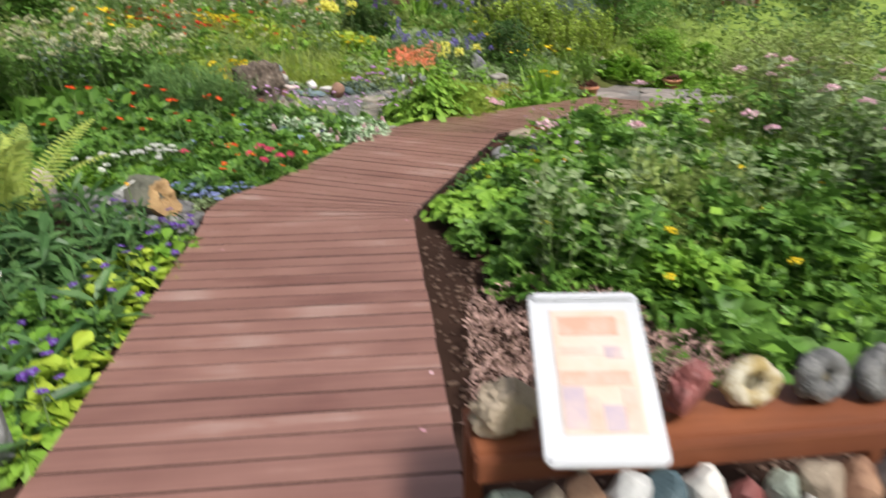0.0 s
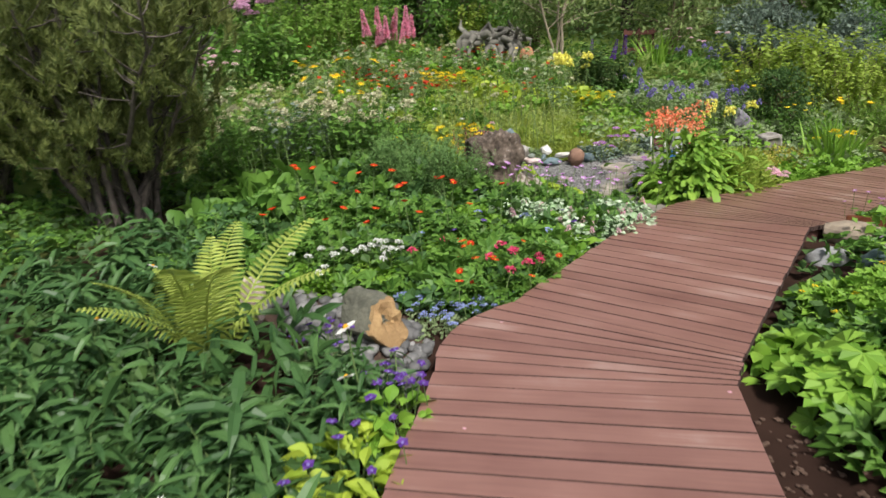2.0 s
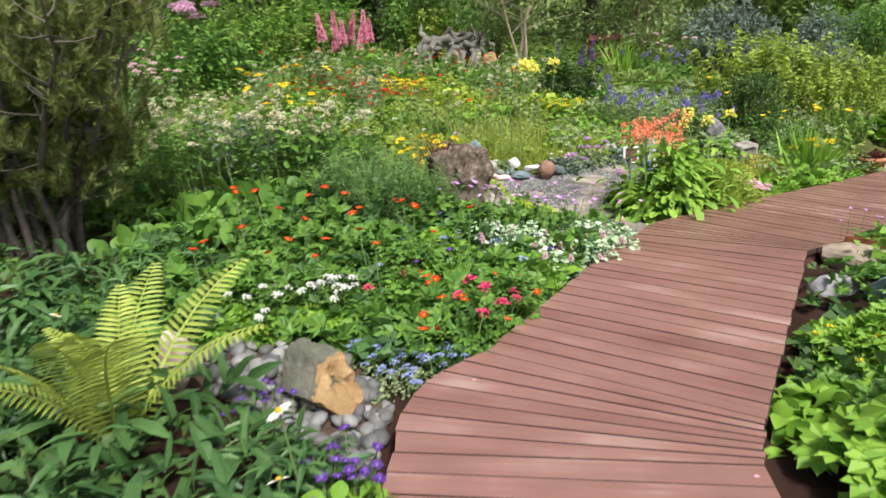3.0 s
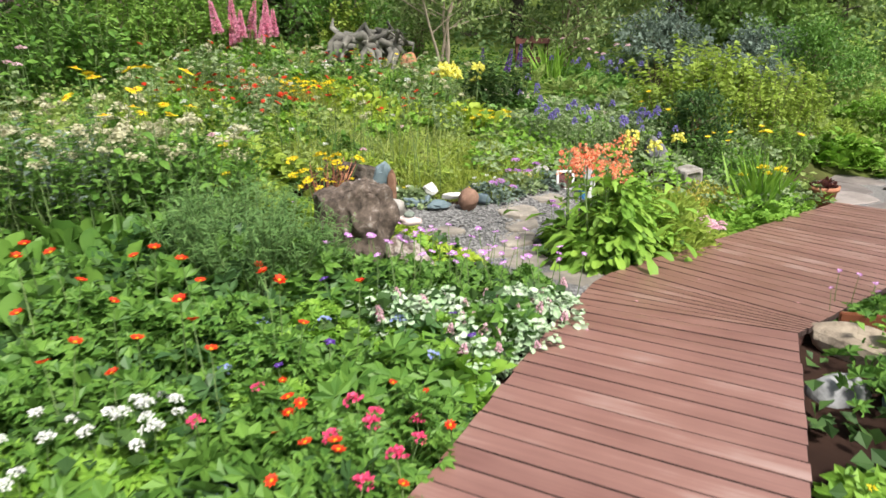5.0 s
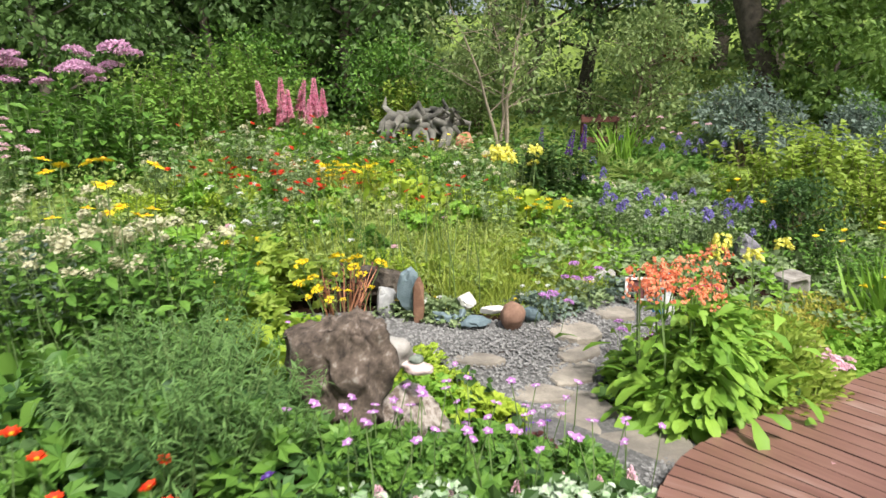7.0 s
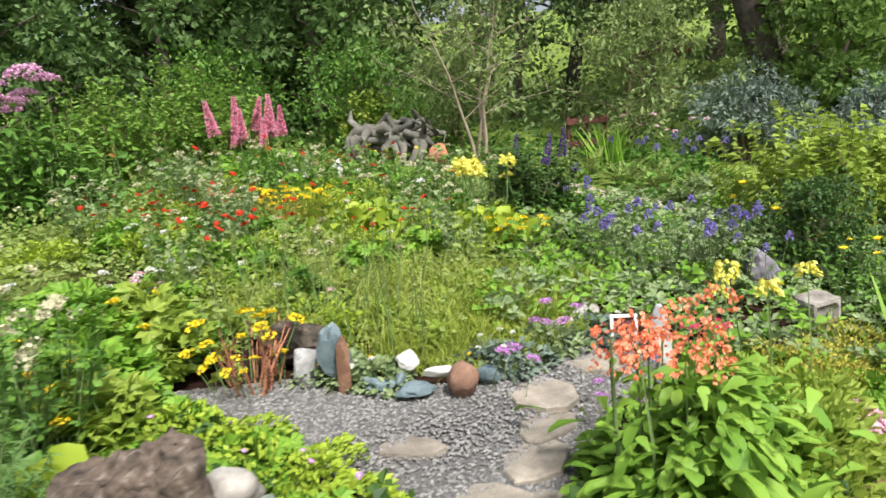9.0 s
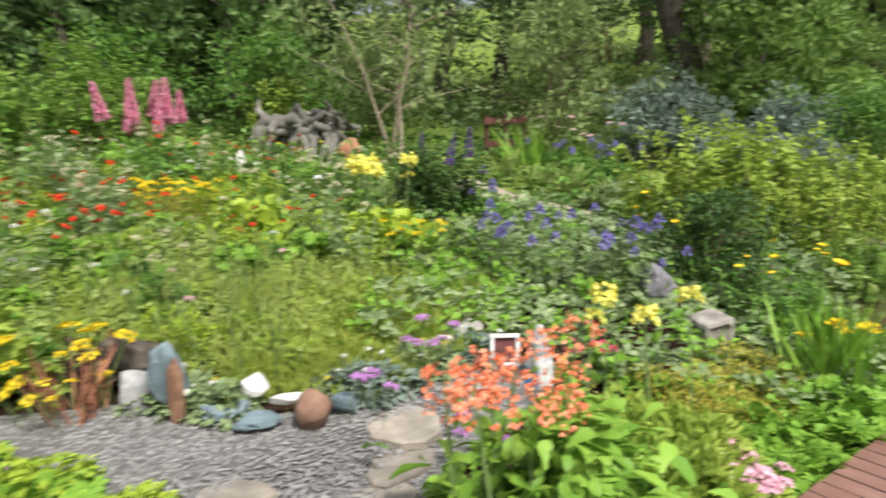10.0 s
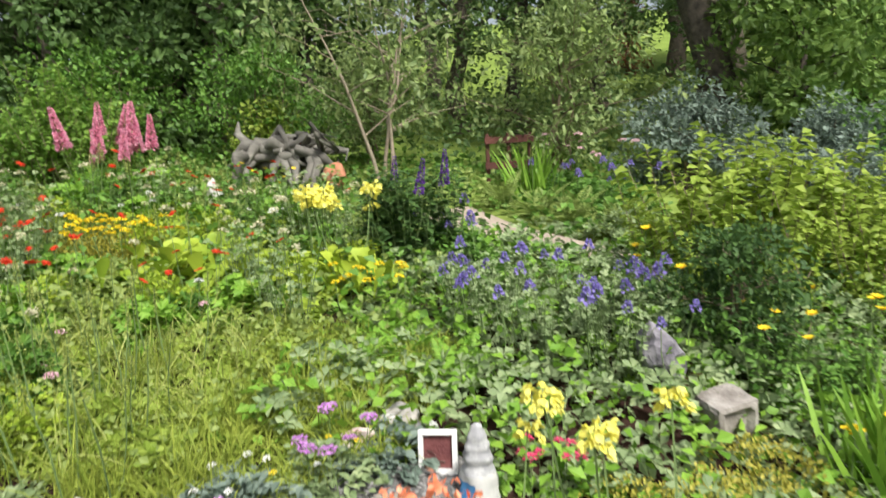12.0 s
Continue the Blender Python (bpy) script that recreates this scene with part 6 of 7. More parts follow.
plant("iris", "tall green sword-leaved iris clump with yellow flowers", IRIS, 1.55, 10.85, 1.3, (F_SMALL_YELLOW,), 4, 0.25, 1.8, category="iris")
plant("iris", "green sword-leaved iris clump in bud", IRIS, 1.75, 11.15, 1.2, (F_GOLD,), 2, 0.2, 1.3, category="iris")
for i, (x, y) in enumerate(((1.2, 11.6), (1.5, 11.7), (1.0, 11.9), (1.8, 12.0))):
    plant("globeflower", "dark leafy clump with yellow globeflowers", TALL_LEAFY[i % 2], x, y, 0.72, (F_GOLD,), 3, 0.3, 1.0, group="yellow globeflowers")
for x, y, s, kinds, lab in ((-6.9, 15.9, 1.15, OLIVE_STEMS, "fresh green bushy shrub before the wood"), (-8.0, 14.8, 1.3, OLIVE_STEMS, "fresh green bushy shrub before the wood"), (-7.6, 16.4, 1.4, OLIVE_STEMS, "tall fresh green shrub before the wood"),
                              (1.3, 13.2, 1.12, LIME_STEMS, "yellow-green leafy shrub beside the blue flowers"), (2.1, 13.6, 1.0, LIME_STEMS, "broad yellow-green leafy shrub"), (2.5, 12.9, 0.5, OLIVE_STEMS, "low yellow-green leafy shrub"), (2.9, 14.2, 0.8, LIME_STEMS, "yellow-green shrub of upright leafy shoots"),
                              (-4.7, 17.4, 1.0, LIME_STEMS, "green shrub beside the driftwood")):
    plant("leafy_shrub", lab, kinds, x, y, s, category="shrub")
for i, (x, y) in enumerate(((-3.9, 15.9), (-3.3, 16.0), (-4.6, 16.0))):
    plant("dark_fern", "dark green ferny clump before the driftwood", DARK_FERN, x, y, 1.0, category="fern", group="dark ferns")
# round the gravel
plant("stonecrop", "stonecrop with rusty stems and yellow flowers", STONECROP, -2.78, 9.42, 1.4, (F_SMALL_YELLOW,), 22, 0.26, 1.15, jitter=0.45, tilt=0.3)
for i, (x, y) in enumerate(((-2.05, 9.62), (-1.25, 9.95), (-1.05, 10.25), (-1.4, 10.0), (-2.3, 9.65), (-0.8, 10.5))):
    plant("edging_plant", "low sage-green mat edging the gravel", mound("sage_mat_leaves", 560 + i, 420, 0.24, 0.15, 0.06, 0.04, (LEAF_SAGE, LEAF_BLUE)[i % 2], OVATE), x, y, 1.0, (F_WHITE, F_SMALL_YELLOW), 3, 0.2, 0.5, group="mats edging the gravel")
for i, (x, y) in enumerate(((-1.2, 9.62), (-1.0, 10.15), (-0.62, 9.35), (-0.95, 10.4))):
    plant("scabious", "mauve pincushion flowers on thin stems", None, x, y, 1.0, (F_SCABIOUS,), 3, 0.16, 0.8, group="mauve scabious")
# right of the deck
for i, (x, y) in enumerate(((0.08, 4.75), (0.32, 4.55), (0.2, 5.0), (0.5, 4.9), (0.3, 4.38), (0.62, 3.95), (0.65, 4.3), (0.95, 3.6))):
    plant("lady_mantle", "fresh lime-green broad-leaved clump spilling over the deck", mound_parts("lobed_leaf", 570 + i, 62, 0.32, 0.3, 0.11, LEAF_MID if i > 4 else LEAF_FRESH) if i > 3 else rosette_parts("broad_lime_leaf", 380 + i, 46, 0.24, 0.11, LEAF_FRESH, LONG_OVATE, 10, 75, 0.5, 0.12), x, y, 0.95, (F_RED[0],), 1 if i == 5 else 0, 0.1, 0.7, group="fresh clumps by the deck")
for i, (x, y) in enumerate(((0.55, 5.45), (0.85, 5.7), (0.65, 5.15), (1.0, 5.35))):
    plant("yellow_loosestrife", "olive clump dotted with small golden flowers", FRESH_MOUND[i % 2], x, y, 0.9, (F_SMALL_YELLOW,), 6, 0.34, 0.6, group="golden-dotted clumps")
for i, (x, y) in enumerate(((1.12, 7.28), (1.32, 7.3), (1.3, 7.05), (1.55, 7.5), (0.98, 5.95), (1.8, 7.7))):
    plant("violet_cranesbill", "green mound with mauve and violet flowers", GERANIUM[i % 2], x, y, 0.7, (F_MAUVE[0], F_MAUVE[1], F_LOBELIA), 9, 0.28, 0.7, group="mauve mounds by the deck")
for i, (x, y) in enumerate(((1.2, 2.6), (1.6, 2.5), (1.9, 2.8), (1.45, 2.95), (2.2, 2.4))):
    plant("broad_leaved_perennial", "leafy clump with arching pointed green leaves", DEEP_HOSTA[i % 2], x, y, 0.85, group="arching leafy clumps")
for i, (x, y) in enumerate(((1.1, 3.6), (1.6, 3.9), (2.0, 3.5), (2.3, 4.1), (1.7, 4.6), (1.1, 4.4), (2.6, 5.0), (2.0, 5.4), (1.5, 5.6), (1.4, 6.3), (2.2, 6.4))):
    plant("leafy_perennial", "bushy fresh green leafy perennial", GERANIUM[i % 2], x, y, 1.4, (F_SMALL_YELLOW, F_WDAISY, F_PINKS), 1, 0.35, 1.0, group="bushy perennials")
for i, (x, y) in enumerate(((2.8, 4.2), (3.3, 5.2), (2.9, 6.0), (3.4, 3.6))):
    plant("tall_pink_perennial", "tall stems with faded pink flowers", TALL_LEAFY[i % 2], x, y, 1.2, (F_ASTRANTIA, F_PINKS), 7, 0.35, 1.0, group="faded pink perennials")
for i, (x, y) in enumerate(((5.0, 12.2), (4.4, 13.2), (5.6, 14.2), (6.6, 13.6), (7.4, 14.0), (5.2, 15.6))):
    plant("leafy_perennial", "green clump beyond the stone path", LADY[i % 2], x, y, 1.3, group="clumps beyond the stone path")

# ---------------------------------------------------------------- boardwalk, plank by plank
deck = thing("boardwalk", (0, 0, 0), label="curving boardwalk of red-brown stained planks", category="boardwalk", kind="structure")


def plank(r0, r1, l0, l1, seed, gap=0.0062, mat=None, parent=None, sink=0.0):
    """One plank between two joint lines, right ends r0 r1 and left ends l0 l1."""
    g = random.Random(seed)
    r0, r1, l0, l1 = (Vector(p) for p in (r0, r1, l0, l1))
    o = (r0 + r1 + l0 + l1) / 4
    ax = ((r0 + r1) - (l0 + l1)).normalized()
    ang = math.atan2(ax.y, ax.x)
    ea, eb = g.uniform(-0.006, 0.006), g.uniform(-0.006, 0.006)
    turn = Matrix.Rotation(-ang, 2)
    q = [turn @ (p - o) for p in (l0, r0, r1, l1)]
    q[0].x += ea; q[3].x += ea; q[1].x += eb; q[2].x += eb
    q[0].y += gap / 2; q[1].y += gap / 2; q[2].y -= gap / 2; q[3].y -= gap / 2
    lift = g.uniform(-0.0015, 0.0015)
    drop = [float(deck_z(p.y)) for p in (l0, r0, r1, l1)]
    V = []
    for k, z in ((0.0, -0.034), (0.0, -0.003), (0.002, 0.0)):
        sx, sy = (1, 1, -1, -1), (1, 1, -1, -1)
        for i, p in enumerate(q):
            V.append((p.x + (k if i in (0, 3) else -k), p.y + (k if i in (0, 1) else -k), z + lift + drop[i]))
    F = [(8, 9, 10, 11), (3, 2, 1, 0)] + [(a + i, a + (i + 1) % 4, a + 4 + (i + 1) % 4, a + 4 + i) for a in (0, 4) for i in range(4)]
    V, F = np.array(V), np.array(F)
    # only the top is stain; sides and chamfers carry the painted gap shade
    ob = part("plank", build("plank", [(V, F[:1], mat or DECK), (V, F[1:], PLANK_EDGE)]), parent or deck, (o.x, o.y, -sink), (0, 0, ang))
    return ob


def run(r_a, r_b, l_a, l_b, n, seed, bow=0.0, **more):
    """n planks between two joint lines; the left ends may bow outwards."""
    r_a, r_b, l_a, l_b = (Vector(p) for p in (r_a, r_b, l_a, l_b))
    d = (l_b - l_a)
    nrm = Vector((-d.y, d.x)).normalized()

    def at(t):
        return r_a.lerp(r_b, t), l_a.lerp(l_b, t) + nrm * bow * 4 * t * (1 - t)
    for i in range(n):
        (ra, la), (rb, lb) = at(i / n), at((i + 1) / n)
        plank(ra, rb, la, lb, seed + i, **more)


run((0.41, -1.6), (-0.2, 4.28), (-0.97, -1.75), (-1.57, 4.14), 47, 1000)
run((-0.2, 4.28), (-0.13, 4.6), (-1.57, 4.14), (-1.36, 5.05), 7, 1100, 0.14)
run((-0.13, 4.6), (0.57, 6.85), (-1.36, 5.05), (-0.55, 7.35), 19, 1200, 0.0)
run((0.57, 6.85), (0.75, 7.05), (-0.55, 7.35), (-0.2, 8.13), 7, 1300, 0.05)
run((0.75, 7.05), (3.4, 9.97), (-0.2, 8.13), (2.45, 11.05), 31, 1400)
for i, (x, y, w, d) in enumerate(((3.05, 10.85, 0.95, 0.6), (3.75, 10.55, 0.7, 0.5), (2.75, 11.5, 0.7, 0.6), (3.55, 11.3, 0.8, 0.62), (4.3, 11.2, 0.7, 0.6), (3.0, 12.2, 0.75, 0.6), (3.85, 12.1, 0.8, 0.66), (3.4, 12.95, 0.8, 0.55))):
    slab("flagstone", pave, x, y, float(deck_z(y)) - 0.02, w, d, 140 + i, 0.4 + 0.3 * i, 0.05, 10, PATH_PINK)


def fascia(name, edge, inset, top, bottom, thick, mat, parent):
    """An upright board that follows an edge."""
    pts = [Vector(p) for p in edge]
    V, F = [], []
    for i, p in enumerate(pts):
        d = (pts[min(i + 1, len(pts) - 1)] - pts[max(i - 1, 0)]).normalized()
        nrm = Vector((-d.y, d.x)) * inset
        a, b = p + nrm, p + nrm * (1 + thick / abs(inset))
        h = float(deck_z(p.y))
        V += [(a.x, a.y, bottom + h), (a.x, a.y, top + h), (b.x, b.y, top + h), (b.x, b.y, bottom + h)]
    for i in range(len(pts) - 1):
        k = 4 * i
        F += [(k + j, k + (j + 1) % 4, k + 4 + (j + 1) % 4, k + 4 + j) for j in range(4)]
    F += [(0, 1, 2, 3), (4 * len(pts) - 1, 4 * len(pts) - 2, 4 * len(pts) - 3, 4 * len(pts) - 4)]
    return part(name, build(name, [(np.array(V), np.array(F), mat)]), parent)


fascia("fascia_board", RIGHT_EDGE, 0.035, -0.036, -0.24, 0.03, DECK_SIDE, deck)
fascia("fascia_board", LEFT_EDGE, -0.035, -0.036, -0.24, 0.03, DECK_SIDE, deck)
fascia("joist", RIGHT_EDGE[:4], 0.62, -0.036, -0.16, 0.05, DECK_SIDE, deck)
petal_mesh = build("petal", [(*scatter(SCRAP, np.zeros((1, 3)), np.array([[1.0, 0, 0.1]]), 0.025, 0.02, 0, 0), P_PALEPINK)])
for i, (x, y) in enumerate(((-0.25, 4.2), (-0.05, 2.35), (-0.06, 1.98), (-1.35, 4.75), (-1.3, 3.7), (0.75, 7.4), (-0.55, 6.75), (-0.2, 7.3), (0.3, 7.9))):
    thing("fallen_petal", (x, y, 0.004 + float(deck_z(y))), i * 1.3, 1.0, "small pale fallen petal lying on the planks", "petal", "fallen petals", me=petal_mesh)

# ---------------------------------------------------------------- stone display with its card
def box(name, sx, sy, sz, mat, bevel=0.006):
    bm = bmesh.new()
    bmesh.ops.create_cube(bm, size=1.0)
    bmesh.ops.scale(bm, vec=(sx, sy, sz), verts=bm.verts)
    bmesh.ops.bevel(bm, geom=bm.edges[:], offset=bevel, segments=2, affect="EDGES")
    me = bpy.data.meshes.new(name)
    bm.to_mesh(me)
    bm.free()
    me.materials.append(mat)
    return me


part("plank", box("edging_plank", 0.7, 0.035, 0.2, RUST_WOOD), edging, (0, 0, 0.08))
rack = thing("stone_display_stand", (0.7, 1.4, -0.12), 0.12, 1.0, "stepped orange-brown wooden stand for mineral stones", "stand")
part("upper_shelf", box("upper_shelf", 1.25, 0.2, 0.04, RUST_WOOD), rack, (0, 0.12, 0.52))
part("upper_rail", box("upper_rail", 1.25, 0.03, 0.07, RUST_WOOD), rack, (0, 0.006, 0.5))
part("lower_shelf", box("lower_shelf", 1.25, 0.3, 0.03, RUST_WOOD), rack, (0, -0.165, 0.37))
for x, y, h in ((-0.6, 0.18, 0.5), (0.6, 0.18, 0.5), (-0.6, -0.28, 0.355), (0.6, -0.28, 0.355)):
    part("leg", box("leg", 0.05, 0.05, h, RUST_WOOD), rack, (x, y, h / 2))
part("front_rail", box("front_rail", 1.25, 0.025, 0.09, RUST_WOOD), rack, (0, -0.325, 0.37))
st = random.Random(5)
turn = Matrix.Rotation(0.12, 2)
shelf_mats = ((ROCK_TAN, "tan"), (ROCK_MAROON, "maroon"), (ROCK_WHITE, "creamy white"), (ROCK_GREY, "mottled grey"), (ROCK_GREY, "grey"), (ROCK_GREEN, "greenish"))


def geode(name, seed, r, thick, mat, core):
    """A broken geode: a lumpy ring round a hollow, standing on its edge."""
    off = Vector((seed * 3.1, seed * 1.7, 0))
    V, F, a_n, b_n = [], [], 28, 14
    for i in range(a_n):
        a = 2 * math.pi * i / a_n
        wob = 1 + 0.16 * noise.noise(Vector((math.cos(a), math.sin(a), 0)) * 1.6 + off)
        for k in range(b_n):
            b = 2 * math.pi * k / b_n
            q = thick * (1 + 0.3 * noise.noise(Vector((math.cos(a) * 2, math.sin(a) * 2, b)) + off))
            d = r * wob + q * math.cos(b)
            V.append((d * math.cos(a) * 1.15, q * 1.1 * math.sin(b), d * math.sin(a) * 0.86))
    F = [(i * b_n + k, ((i + 1) % a_n) * b_n + k, ((i + 1) % a_n) * b_n + (k + 1) % b_n, i * b_n + (k + 1) % b_n) for i in range(a_n) for k in range(b_n)]
    V = np.array(V)
    V[:, 2] -= V[:, 2].min()
    plug = tube([(0, -0.2 * thick, V[:, 2].mean()), (0, 0.5 * thick, V[:, 2].mean())], (r, r), 14)
    cap = np.array([list(range(14))])
    return smooth(build(name, [(V, np.array(F), mat), (plug[0], plug[1], core), (plug[0][:14], cap, core)]))


CREAM_GEODE = stone_mat("cream_geode_rind", (0.3, 0.22, 0.08), (0.66, 0.63, 0.55), (0.52, 0.48, 0.38), 16.0, 0.6, 0.8)
PALE_GEODE = stone_mat("grey_white_geode_rind", (0.07, 0.07, 0.07), (0.6, 0.59, 0.56), (0.28, 0.275, 0.265), 14.0, 0.6, 0.9)
GEODE_DARK = stone_mat("dark_crystal_hollow", (0.1, 0.085, 0.05), (0.36, 0.31, 0.2), None, 30.0, 0.4, 0.9)
for i, (u, w) in enumerate(((-0.52, 0.2), (-0.05, 0.17), (-0.3, 0.14))):
    p = turn @ Vector((u, 0.12))
    m, lab = shelf_mats[(0, 1, 5)[i]]
    stone("display_stone", lab + " rough mineral stone on the shelf", 0.7 + p.x, 1.4 + p.y, 0.43, (w, w * 0.7, w * (0.75, 1.0, 0.75)[i]), m, 700 + i, i, 0.3, 3, 4, "mineral stones", category="stone")
for u, r, k, m, lab in ((0.15, 0.05, 0.028, CREAM_GEODE, "creamy ring-shaped geode with a hollow centre"), (0.36, 0.052, 0.034, PALE_GEODE, "grey and white geode with a dark hollow"), (0.53, 0.05, 0.034, PALE_GEODE, "mottled grey broken geode")):
    p = turn @ Vector((u, 0.12))
    ob = thing("geode", (0.7 + p.x, 1.4 + p.y, 0.42), 0.1 + u, 1.0, lab + " on the shelf", "stone", "mineral geodes", me=geode("geode", 3 + u * 10, r, k, m, GEODE_DARK))
    ob.rotation_euler = (-0.35, 0, 0.1 + u)
low_mats = ((ROCK_GREEN, "greenish"), (ROCK_WHITE, "white"), (ROCK_GREY, "grey"), (ROCK_TAN, "tan"), (ROCK_MAROON, "dark red"), (ROCK_SLATE, "blue-grey"), (ROCK_RUST, "rust-red"))
for i in range(24):
    p = turn @ Vector((-0.56 + 0.1 * (i % 12), -0.08 - 0.13 * (i // 12)))
    m, lab = low_mats[(i * 3) % 7]
    w = st.uniform(0.12, 0.17)
    stone("display_stone", lab + " rough mineral stone on the lower shelf", 0.7 + p.x, 1.4 + p.y, 0.267, (w, w * 0.8, w * 0.85), m, 720 + i, i * 1.1, 0.24, 4, 2, "mineral stones", category="stone")

card = thing("display_card", (0.345, 1.33, 0.655), 0.0, 1.0, "white laminated card with a pale printed picture on a post", "sign")
card.rotation_euler = (radians(32), 0, 0.02)


def rounded_plate(name, w, h, r, z0, z1, mat):
    """A flat plate with rounded corners and a softened rim."""
    ring = []
    for cx, cy, a0 in ((w / 2 - r, h / 2 - r, 0), (-w / 2 + r, h / 2 - r, 90), (-w / 2 + r, -h / 2 + r, 180), (w / 2 - r, -h / 2 + r, 270)):
        ring += [(cx + r * math.cos(radians(a0 + 18 * k)), cy + r * math.sin(radians(a0 + 18 * k))) for k in range(6)]
    n = len(ring)
    bm = bmesh.new()
    loops = [[bm.verts.new((x * k, y * k, z)) for x, y in ring] for k, z in ((1.0, z0), (1.0, z1 - 0.002), (0.99, z1))]
    bm.faces.new(loops[2])
    bm.faces.new(loops[0][::-1])
    for a, b in zip(loops, loops[1:]):
        for i in range(n):
            bm.faces.new((a[i], a[(i + 1) % n], b[(i + 1) % n], b[i]))
    me = bpy.data.meshes.new(name)
    bm.to_mesh(me)
    bm.free()
    me.materials.append(mat)
    return me


part("sheet", rounded_plate("sheet", 0.27, 0.43, 0.022, -0.006, 0.006, SHEET_WHITE), card)
part("rim", box("rim", 0.25, 0.022, 0.014, SHEET_WHITE, 0.005), card, (0, 0.2, 0.01))
part("rim", box("rim", 0.25, 0.018, 0.012, SHEET_WHITE, 0.004), card, (0, -0.2, 0.009))
part("picture", box("picture", 0.185, 0.31, 0.003, SHEET_PEACH, 0.001), card, (0.006, 0.008, 0.0075))
for x, y, w, h, m in ((-0.055, -0.085, 0.05, 0.1, SHEET_BLUE), (-0.012, -0.1, 0.03, 0.08, SHEET_ROSE), (0.03, -0.11, 0.045, 0.06, SHEET_BLUE), (0.072, -0.09, 0.035, 0.1, SHEET_ROSE), (0.0, -0.015, 0.16, 0.035, SHEET_ROSE), (-0.03, 0.055, 0.09, 0.02, SHEET_ROSE), (0.0, 0.12, 0.14, 0.05, SHEET_ROSE), (0.05, 0.05, 0.04, 0.03, SHEET_BLUE)):
    part("printed_patch", box("printed_patch", w, h, 0.002, m, 0.0008), card, (x, y, 0.0095))
part("post", box("post", 0.03, 0.03, 0.75, PALE_WOOD), card, (0.0, -0.2, -0.365), (radians(-32), 0, 0))

# ---------------------------------------------------------------- figure, frame, driftwood, far structures
def figure():
    """A garden ornament, one plain turned shape with folds."""
    rings = ((0.0, 0.12), (0.04, 0.128), (0.1, 0.118), (0.15, 0.105), (0.19, 0.112), (0.24, 0.108), (0.28, 0.09), (0.3, 0.082), (0.32, 0.096), (0.35, 0.092), (0.37, 0.072), (0.39, 0.08), (0.42, 0.074), (0.44, 0.058), (0.46, 0.062), (0.49, 0.05), (0.51, 0.036), (0.53, 0.032), (0.545, 0.02), (0.55, 0.004))
    V, F, k = [], [], 20
    for z, r in rings:
        for i in range(k):
            a = 2 * math.pi * i / k
            q = r * (1 + 0.09 * math.sin(4 * a + 14 * z) + 0.06 * math.sin(9 * a - 25 * z) + 0.04 * math.sin(50 * z + 2 * a))
            V.append((q * math.cos(a), q * 0.85 * math.sin(a), z))
    for j in range(len(rings) - 1):
        F += [(j * k + i, j * k + (i + 1) % k, (j + 1) * k + (i + 1) % k, (j + 1) * k + i) for i in range(k)]
    F = np.array(F)
    V = np.array(V)
    hi = (V[F].mean(1)[:, 2] > 0.25)
    blue = (V[F].mean(1)[:, 2] < 0.2) & (V[F].mean(1)[:, 0] < -0.03) & (V[F].mean(1)[:, 1] < 0.02)
    return smooth(build("garden_statue", [(V, F[~hi & ~blue], PAINT_WHITE), (V, F[hi], PAINT_GREY), (V, F[blue], PAINT_BLUE)]))


thing("garden_statue", (-0.3, 10.3, gz(-0.3, 10.3) - 0.01), 0.3, 0.72, "small white and grey painted garden statue with a blue patch", "statue", me=figure())
fr = thing("picture_frame", (-0.52, 10.46, gz(-0.52, 10.46) + 0.1), 0.1, 0.92, "small white wooden frame around a rusty panel", "frame")
fr.rotation_euler = (radians(-12), 0, 0.1)
for x, z, sx, sz in ((0, 0.1, 0.2, 0.025), (0, -0.1, 0.2, 0.025), (-0.0875, 0, 0.025, 0.172), (0.0875, 0, 0.025, 0.172)):
    part("frame_bar", box("frame_bar", sx, 0.04, sz, PAINT_WHITE, 0.003), fr, (x, 0, z))
part("panel", box("panel", 0.15, 0.012, 0.172, ROCK_MAROON, 0.002), fr, (0, 0.012, 0))


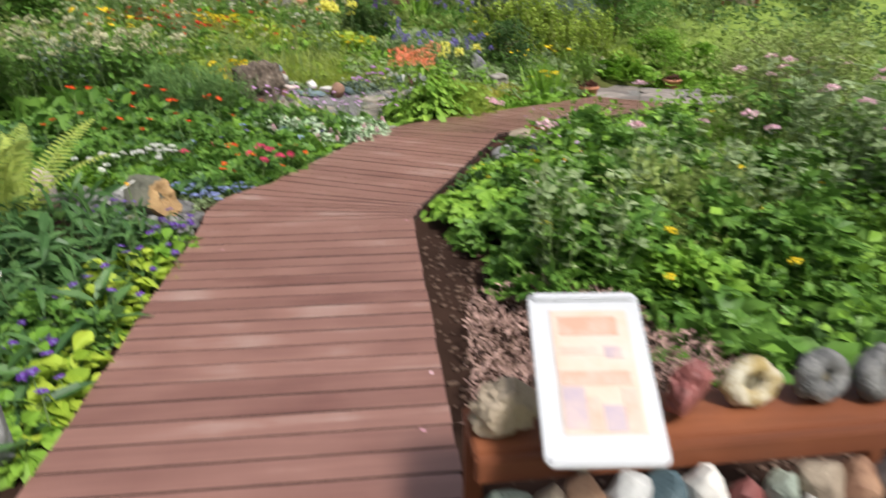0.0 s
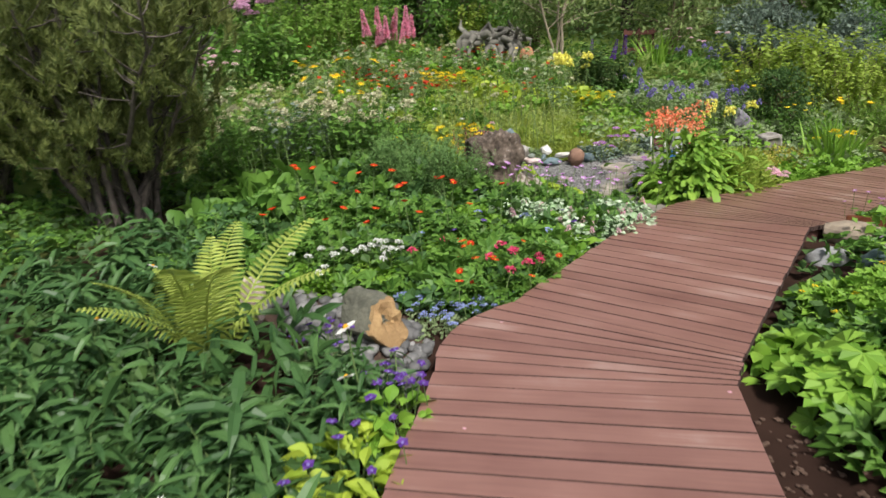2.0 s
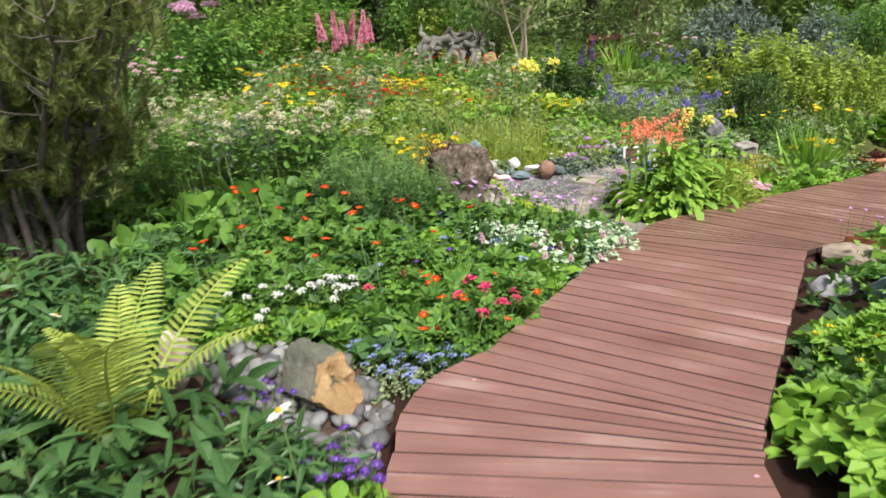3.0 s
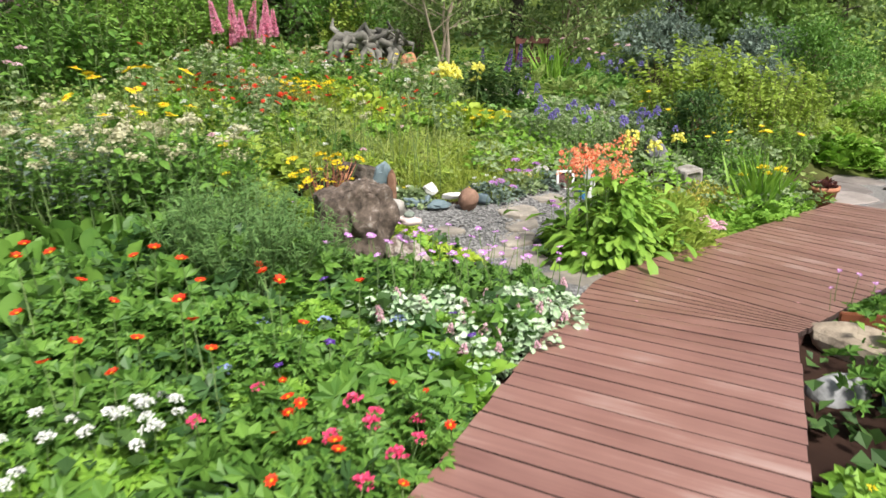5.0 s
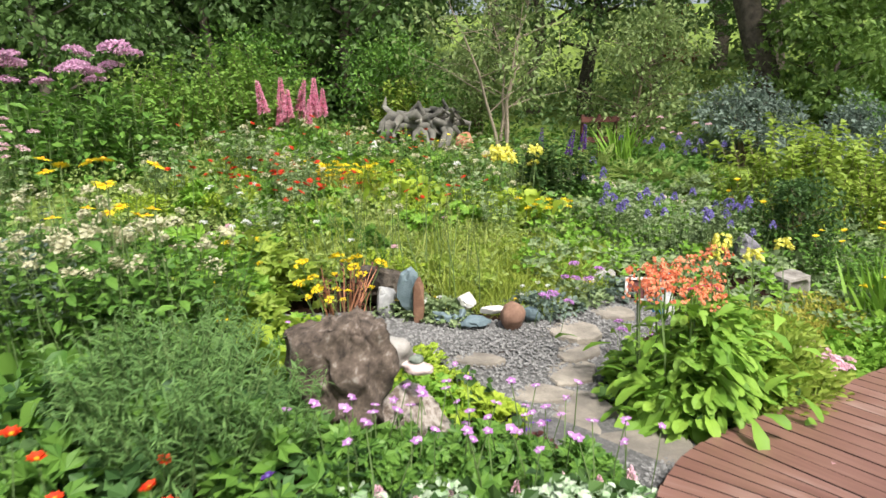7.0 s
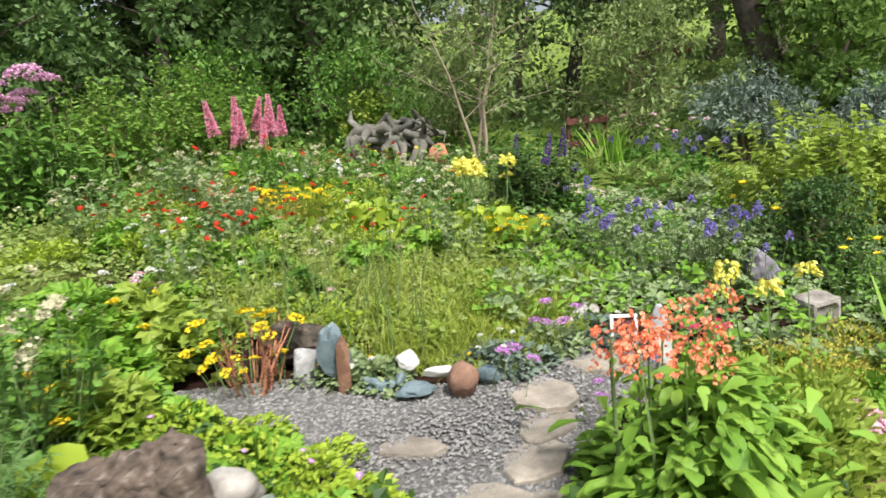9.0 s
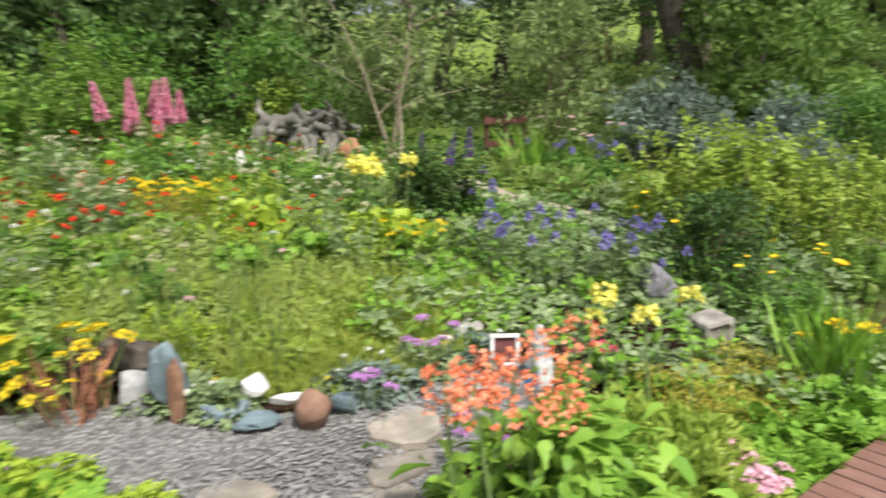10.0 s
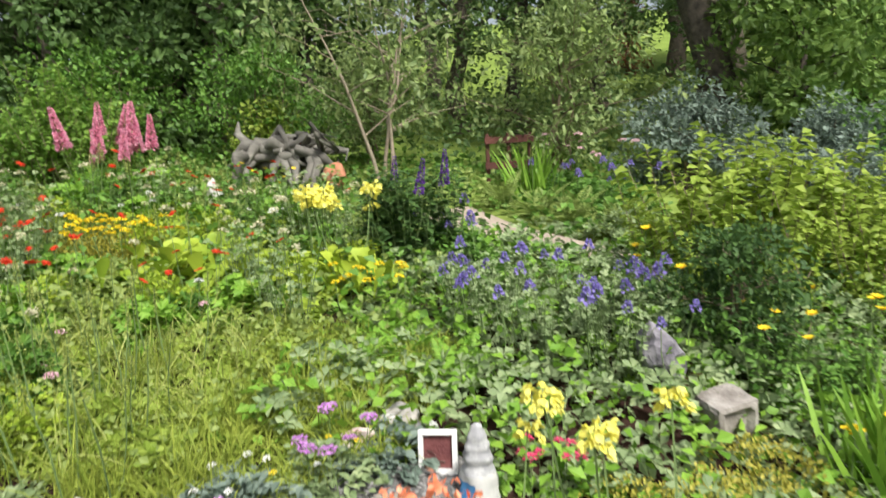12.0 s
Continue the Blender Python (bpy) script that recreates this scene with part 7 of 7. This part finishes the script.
def driftwood():
    g = np.random.default_rng(88)
    root = thing("driftwood_stump", (-4.0, 16.6, gz(-4.0, 16.6)), 0.1, 1.2, "gnarled silvery driftwood root with a pointed snag", "driftwood")
    for i in range(30):
        a, b = g.uniform(-0.7, 0.3), g.uniform(-0.1, 0.75)
        z0, z1 = g.uniform(0.1, 0.5), g.uniform(0.15, 0.55)
        pts = [(a + (b - a) * t + g.normal(0, 0.09), g.normal(0, 0.16), z0 + (z1 - z0) * t + 0.12 * math.sin(3.1 * t) + g.normal(0, 0.07)) for t in np.linspace(0, 1, 6)]
        part("limb", smooth(build("limb", [(*tube(pts, np.array([0.05, 0.09, 0.06, 0.075, 0.04, 0.01]) * g.uniform(0.35, 1.1), 6), GREY_WOOD)])), root)
    part("snag", smooth(build("snag", [(*tube([(-0.6, 0, 0.0), (-0.62, 0.02, 0.4), (-0.5, 0, 0.56), (-0.62, 0.03, 0.66), (-0.58, 0, 0.8)], (0.15, 0.1, 0.07, 0.05, 0.01), 6), GREY_WOOD)])), root)
    for i in range(7):
        a = g.uniform(-0.7, 0.7)
        part("root", smooth(build("root", [(*tube([(a * 0.8, -0.05, 0.42), (a + g.normal(0, 0.1), -0.28, 0.26), (a + g.normal(0, 0.14), -0.38, -0.08)], (0.08, 0.055, 0.02), 6), GREY_WOOD)])), root)
    part("broken_end", rock_mesh("broken_end", 89, (0.26, 0.24, 0.26), TERRACOTTA, 3, 0.3, False), root, (0.62, -0.3, 0.02))


driftwood()
stone("white_ornament", "small white stone ornament in the border", -4.6, 15.5, gz(-4.6, 15.5), (0.16, 0.14, 0.34), ROCK_WHITE, 90, 0.2, 0.2)

DARK_RED = grain_mat("dark_red_timber", (0.05, 0.015, 0.01), (0.16, 0.05, 0.035), (0.1, 0.03, 0.02), 0.7)
gate = thing("wooden_bridge_rail", (-0.95, 17.2, gz(-0.95, 17.2)), 0.3, (0.6, 1.0, 1.1), "dark red wooden rail behind the willows", "rail")
for x in (-0.5, 0.0, 0.5):
    part("post", box("post", 0.08, 0.08, 0.7, DARK_RED), gate, (x, 0, 0.35))
for z in (0.3, 0.62):
    part("rail", box("rail", 1.15, 0.05, 0.09, DARK_RED), gate, (0, -0.07, z))

shelter = thing("garden_shelter", (9.4, 22.8, gz(9.4, 22.8)), -0.5, (0.6, 0.6, 0.7), "small red-brown wooden shelter with a pale roof", "shelter")
for x, y in ((-0.8, -0.5), (0.8, -0.5), (-0.8, 0.5), (0.8, 0.5)):
    part("post", box("post", 0.12, 0.12, 1.5, RUST_WOOD), shelter, (x, y, 0.75))
part("roof", box("roof", 2.2, 1.6, 0.06, PALE_WOOD), shelter, (0, 0, 1.62), (radians(-14), 0, 0))
part("beam", box("beam", 2.1, 0.1, 0.14, RUST_WOOD), shelter, (0, -0.56, 1.42))
part("back_wall", box("back_wall", 1.5, 0.05, 0.9, PALE_WOOD), shelter, (0, 0.5, 0.5))

stone("flat_stone", "flat grey-brown stone on the rough slope", 3.0, 14.0, gz(3.0, 14.0), (0.5, 0.36, 0.2), ROCK_TAN, 95, 0.3, 0.14, 3, 3, "flat stones on the slope")
stone("flat_stone", "flat grey-brown stone on the rough slope", 4.6, 16.4, gz(4.6, 16.4), (0.6, 0.4, 0.16), ROCK_TAN, 96, 0.8, 0.14, 3, 3, "flat stones on the slope")
stone("flat_stone", "pinkish flat stone on the rough slope", 2.9, 14.5, gz(2.9, 14.5), (0.5, 0.36, 0.2), ROCK_PINK, 97, 0.1, 0.14, 3, 3, "flat stones on the slope")


def cut_block():
    """A squared stone block, tilted, its edges chipped and one face hollowed."""
    bm = bmesh.new()
    bmesh.ops.create_cube(bm, size=1.0)
    bmesh.ops.subdivide_edges(bm, edges=bm.edges[:], cuts=7, use_grid_fill=True)
    for v in bm.verts:
        p = v.co
        k = 0.03 * noise.noise(p * 3 + Vector((4, 7, 1))) + 0.02 * noise.noise(p * 9)
        worn = sum(abs(c) > 0.49 for c in p) > 1
        hollow = 0.14 if p.y < -0.45 and abs(p.x) < 0.3 and p.z < 0.32 else 0.0
        v.co = Vector((p.x * (1 + k) * 0.26 * (0.94 if worn else 1), (p.y + hollow) * 0.24 * (0.94 if worn else 1), p.z * (1 + k) * 0.26 * (0.95 if worn else 1) + 0.1))
    me = bpy.data.meshes.new("cut_block")
    bm.to_mesh(me)
    bm.free()
    me.materials.append(stone_mat("grey_brown_block", (0.12, 0.1, 0.085), (0.44, 0.41, 0.37), None, 7.0, 0.9, 0.9))
    return me


block = thing("cut_block", (0.9, 11.28, gz(0.9, 11.28)), 0.5, 1.0, "pale grey cut stone block with a hollow dark face", "rock", me=cut_block())
block.rotation_euler = (0.06, -0.1, 0.5)
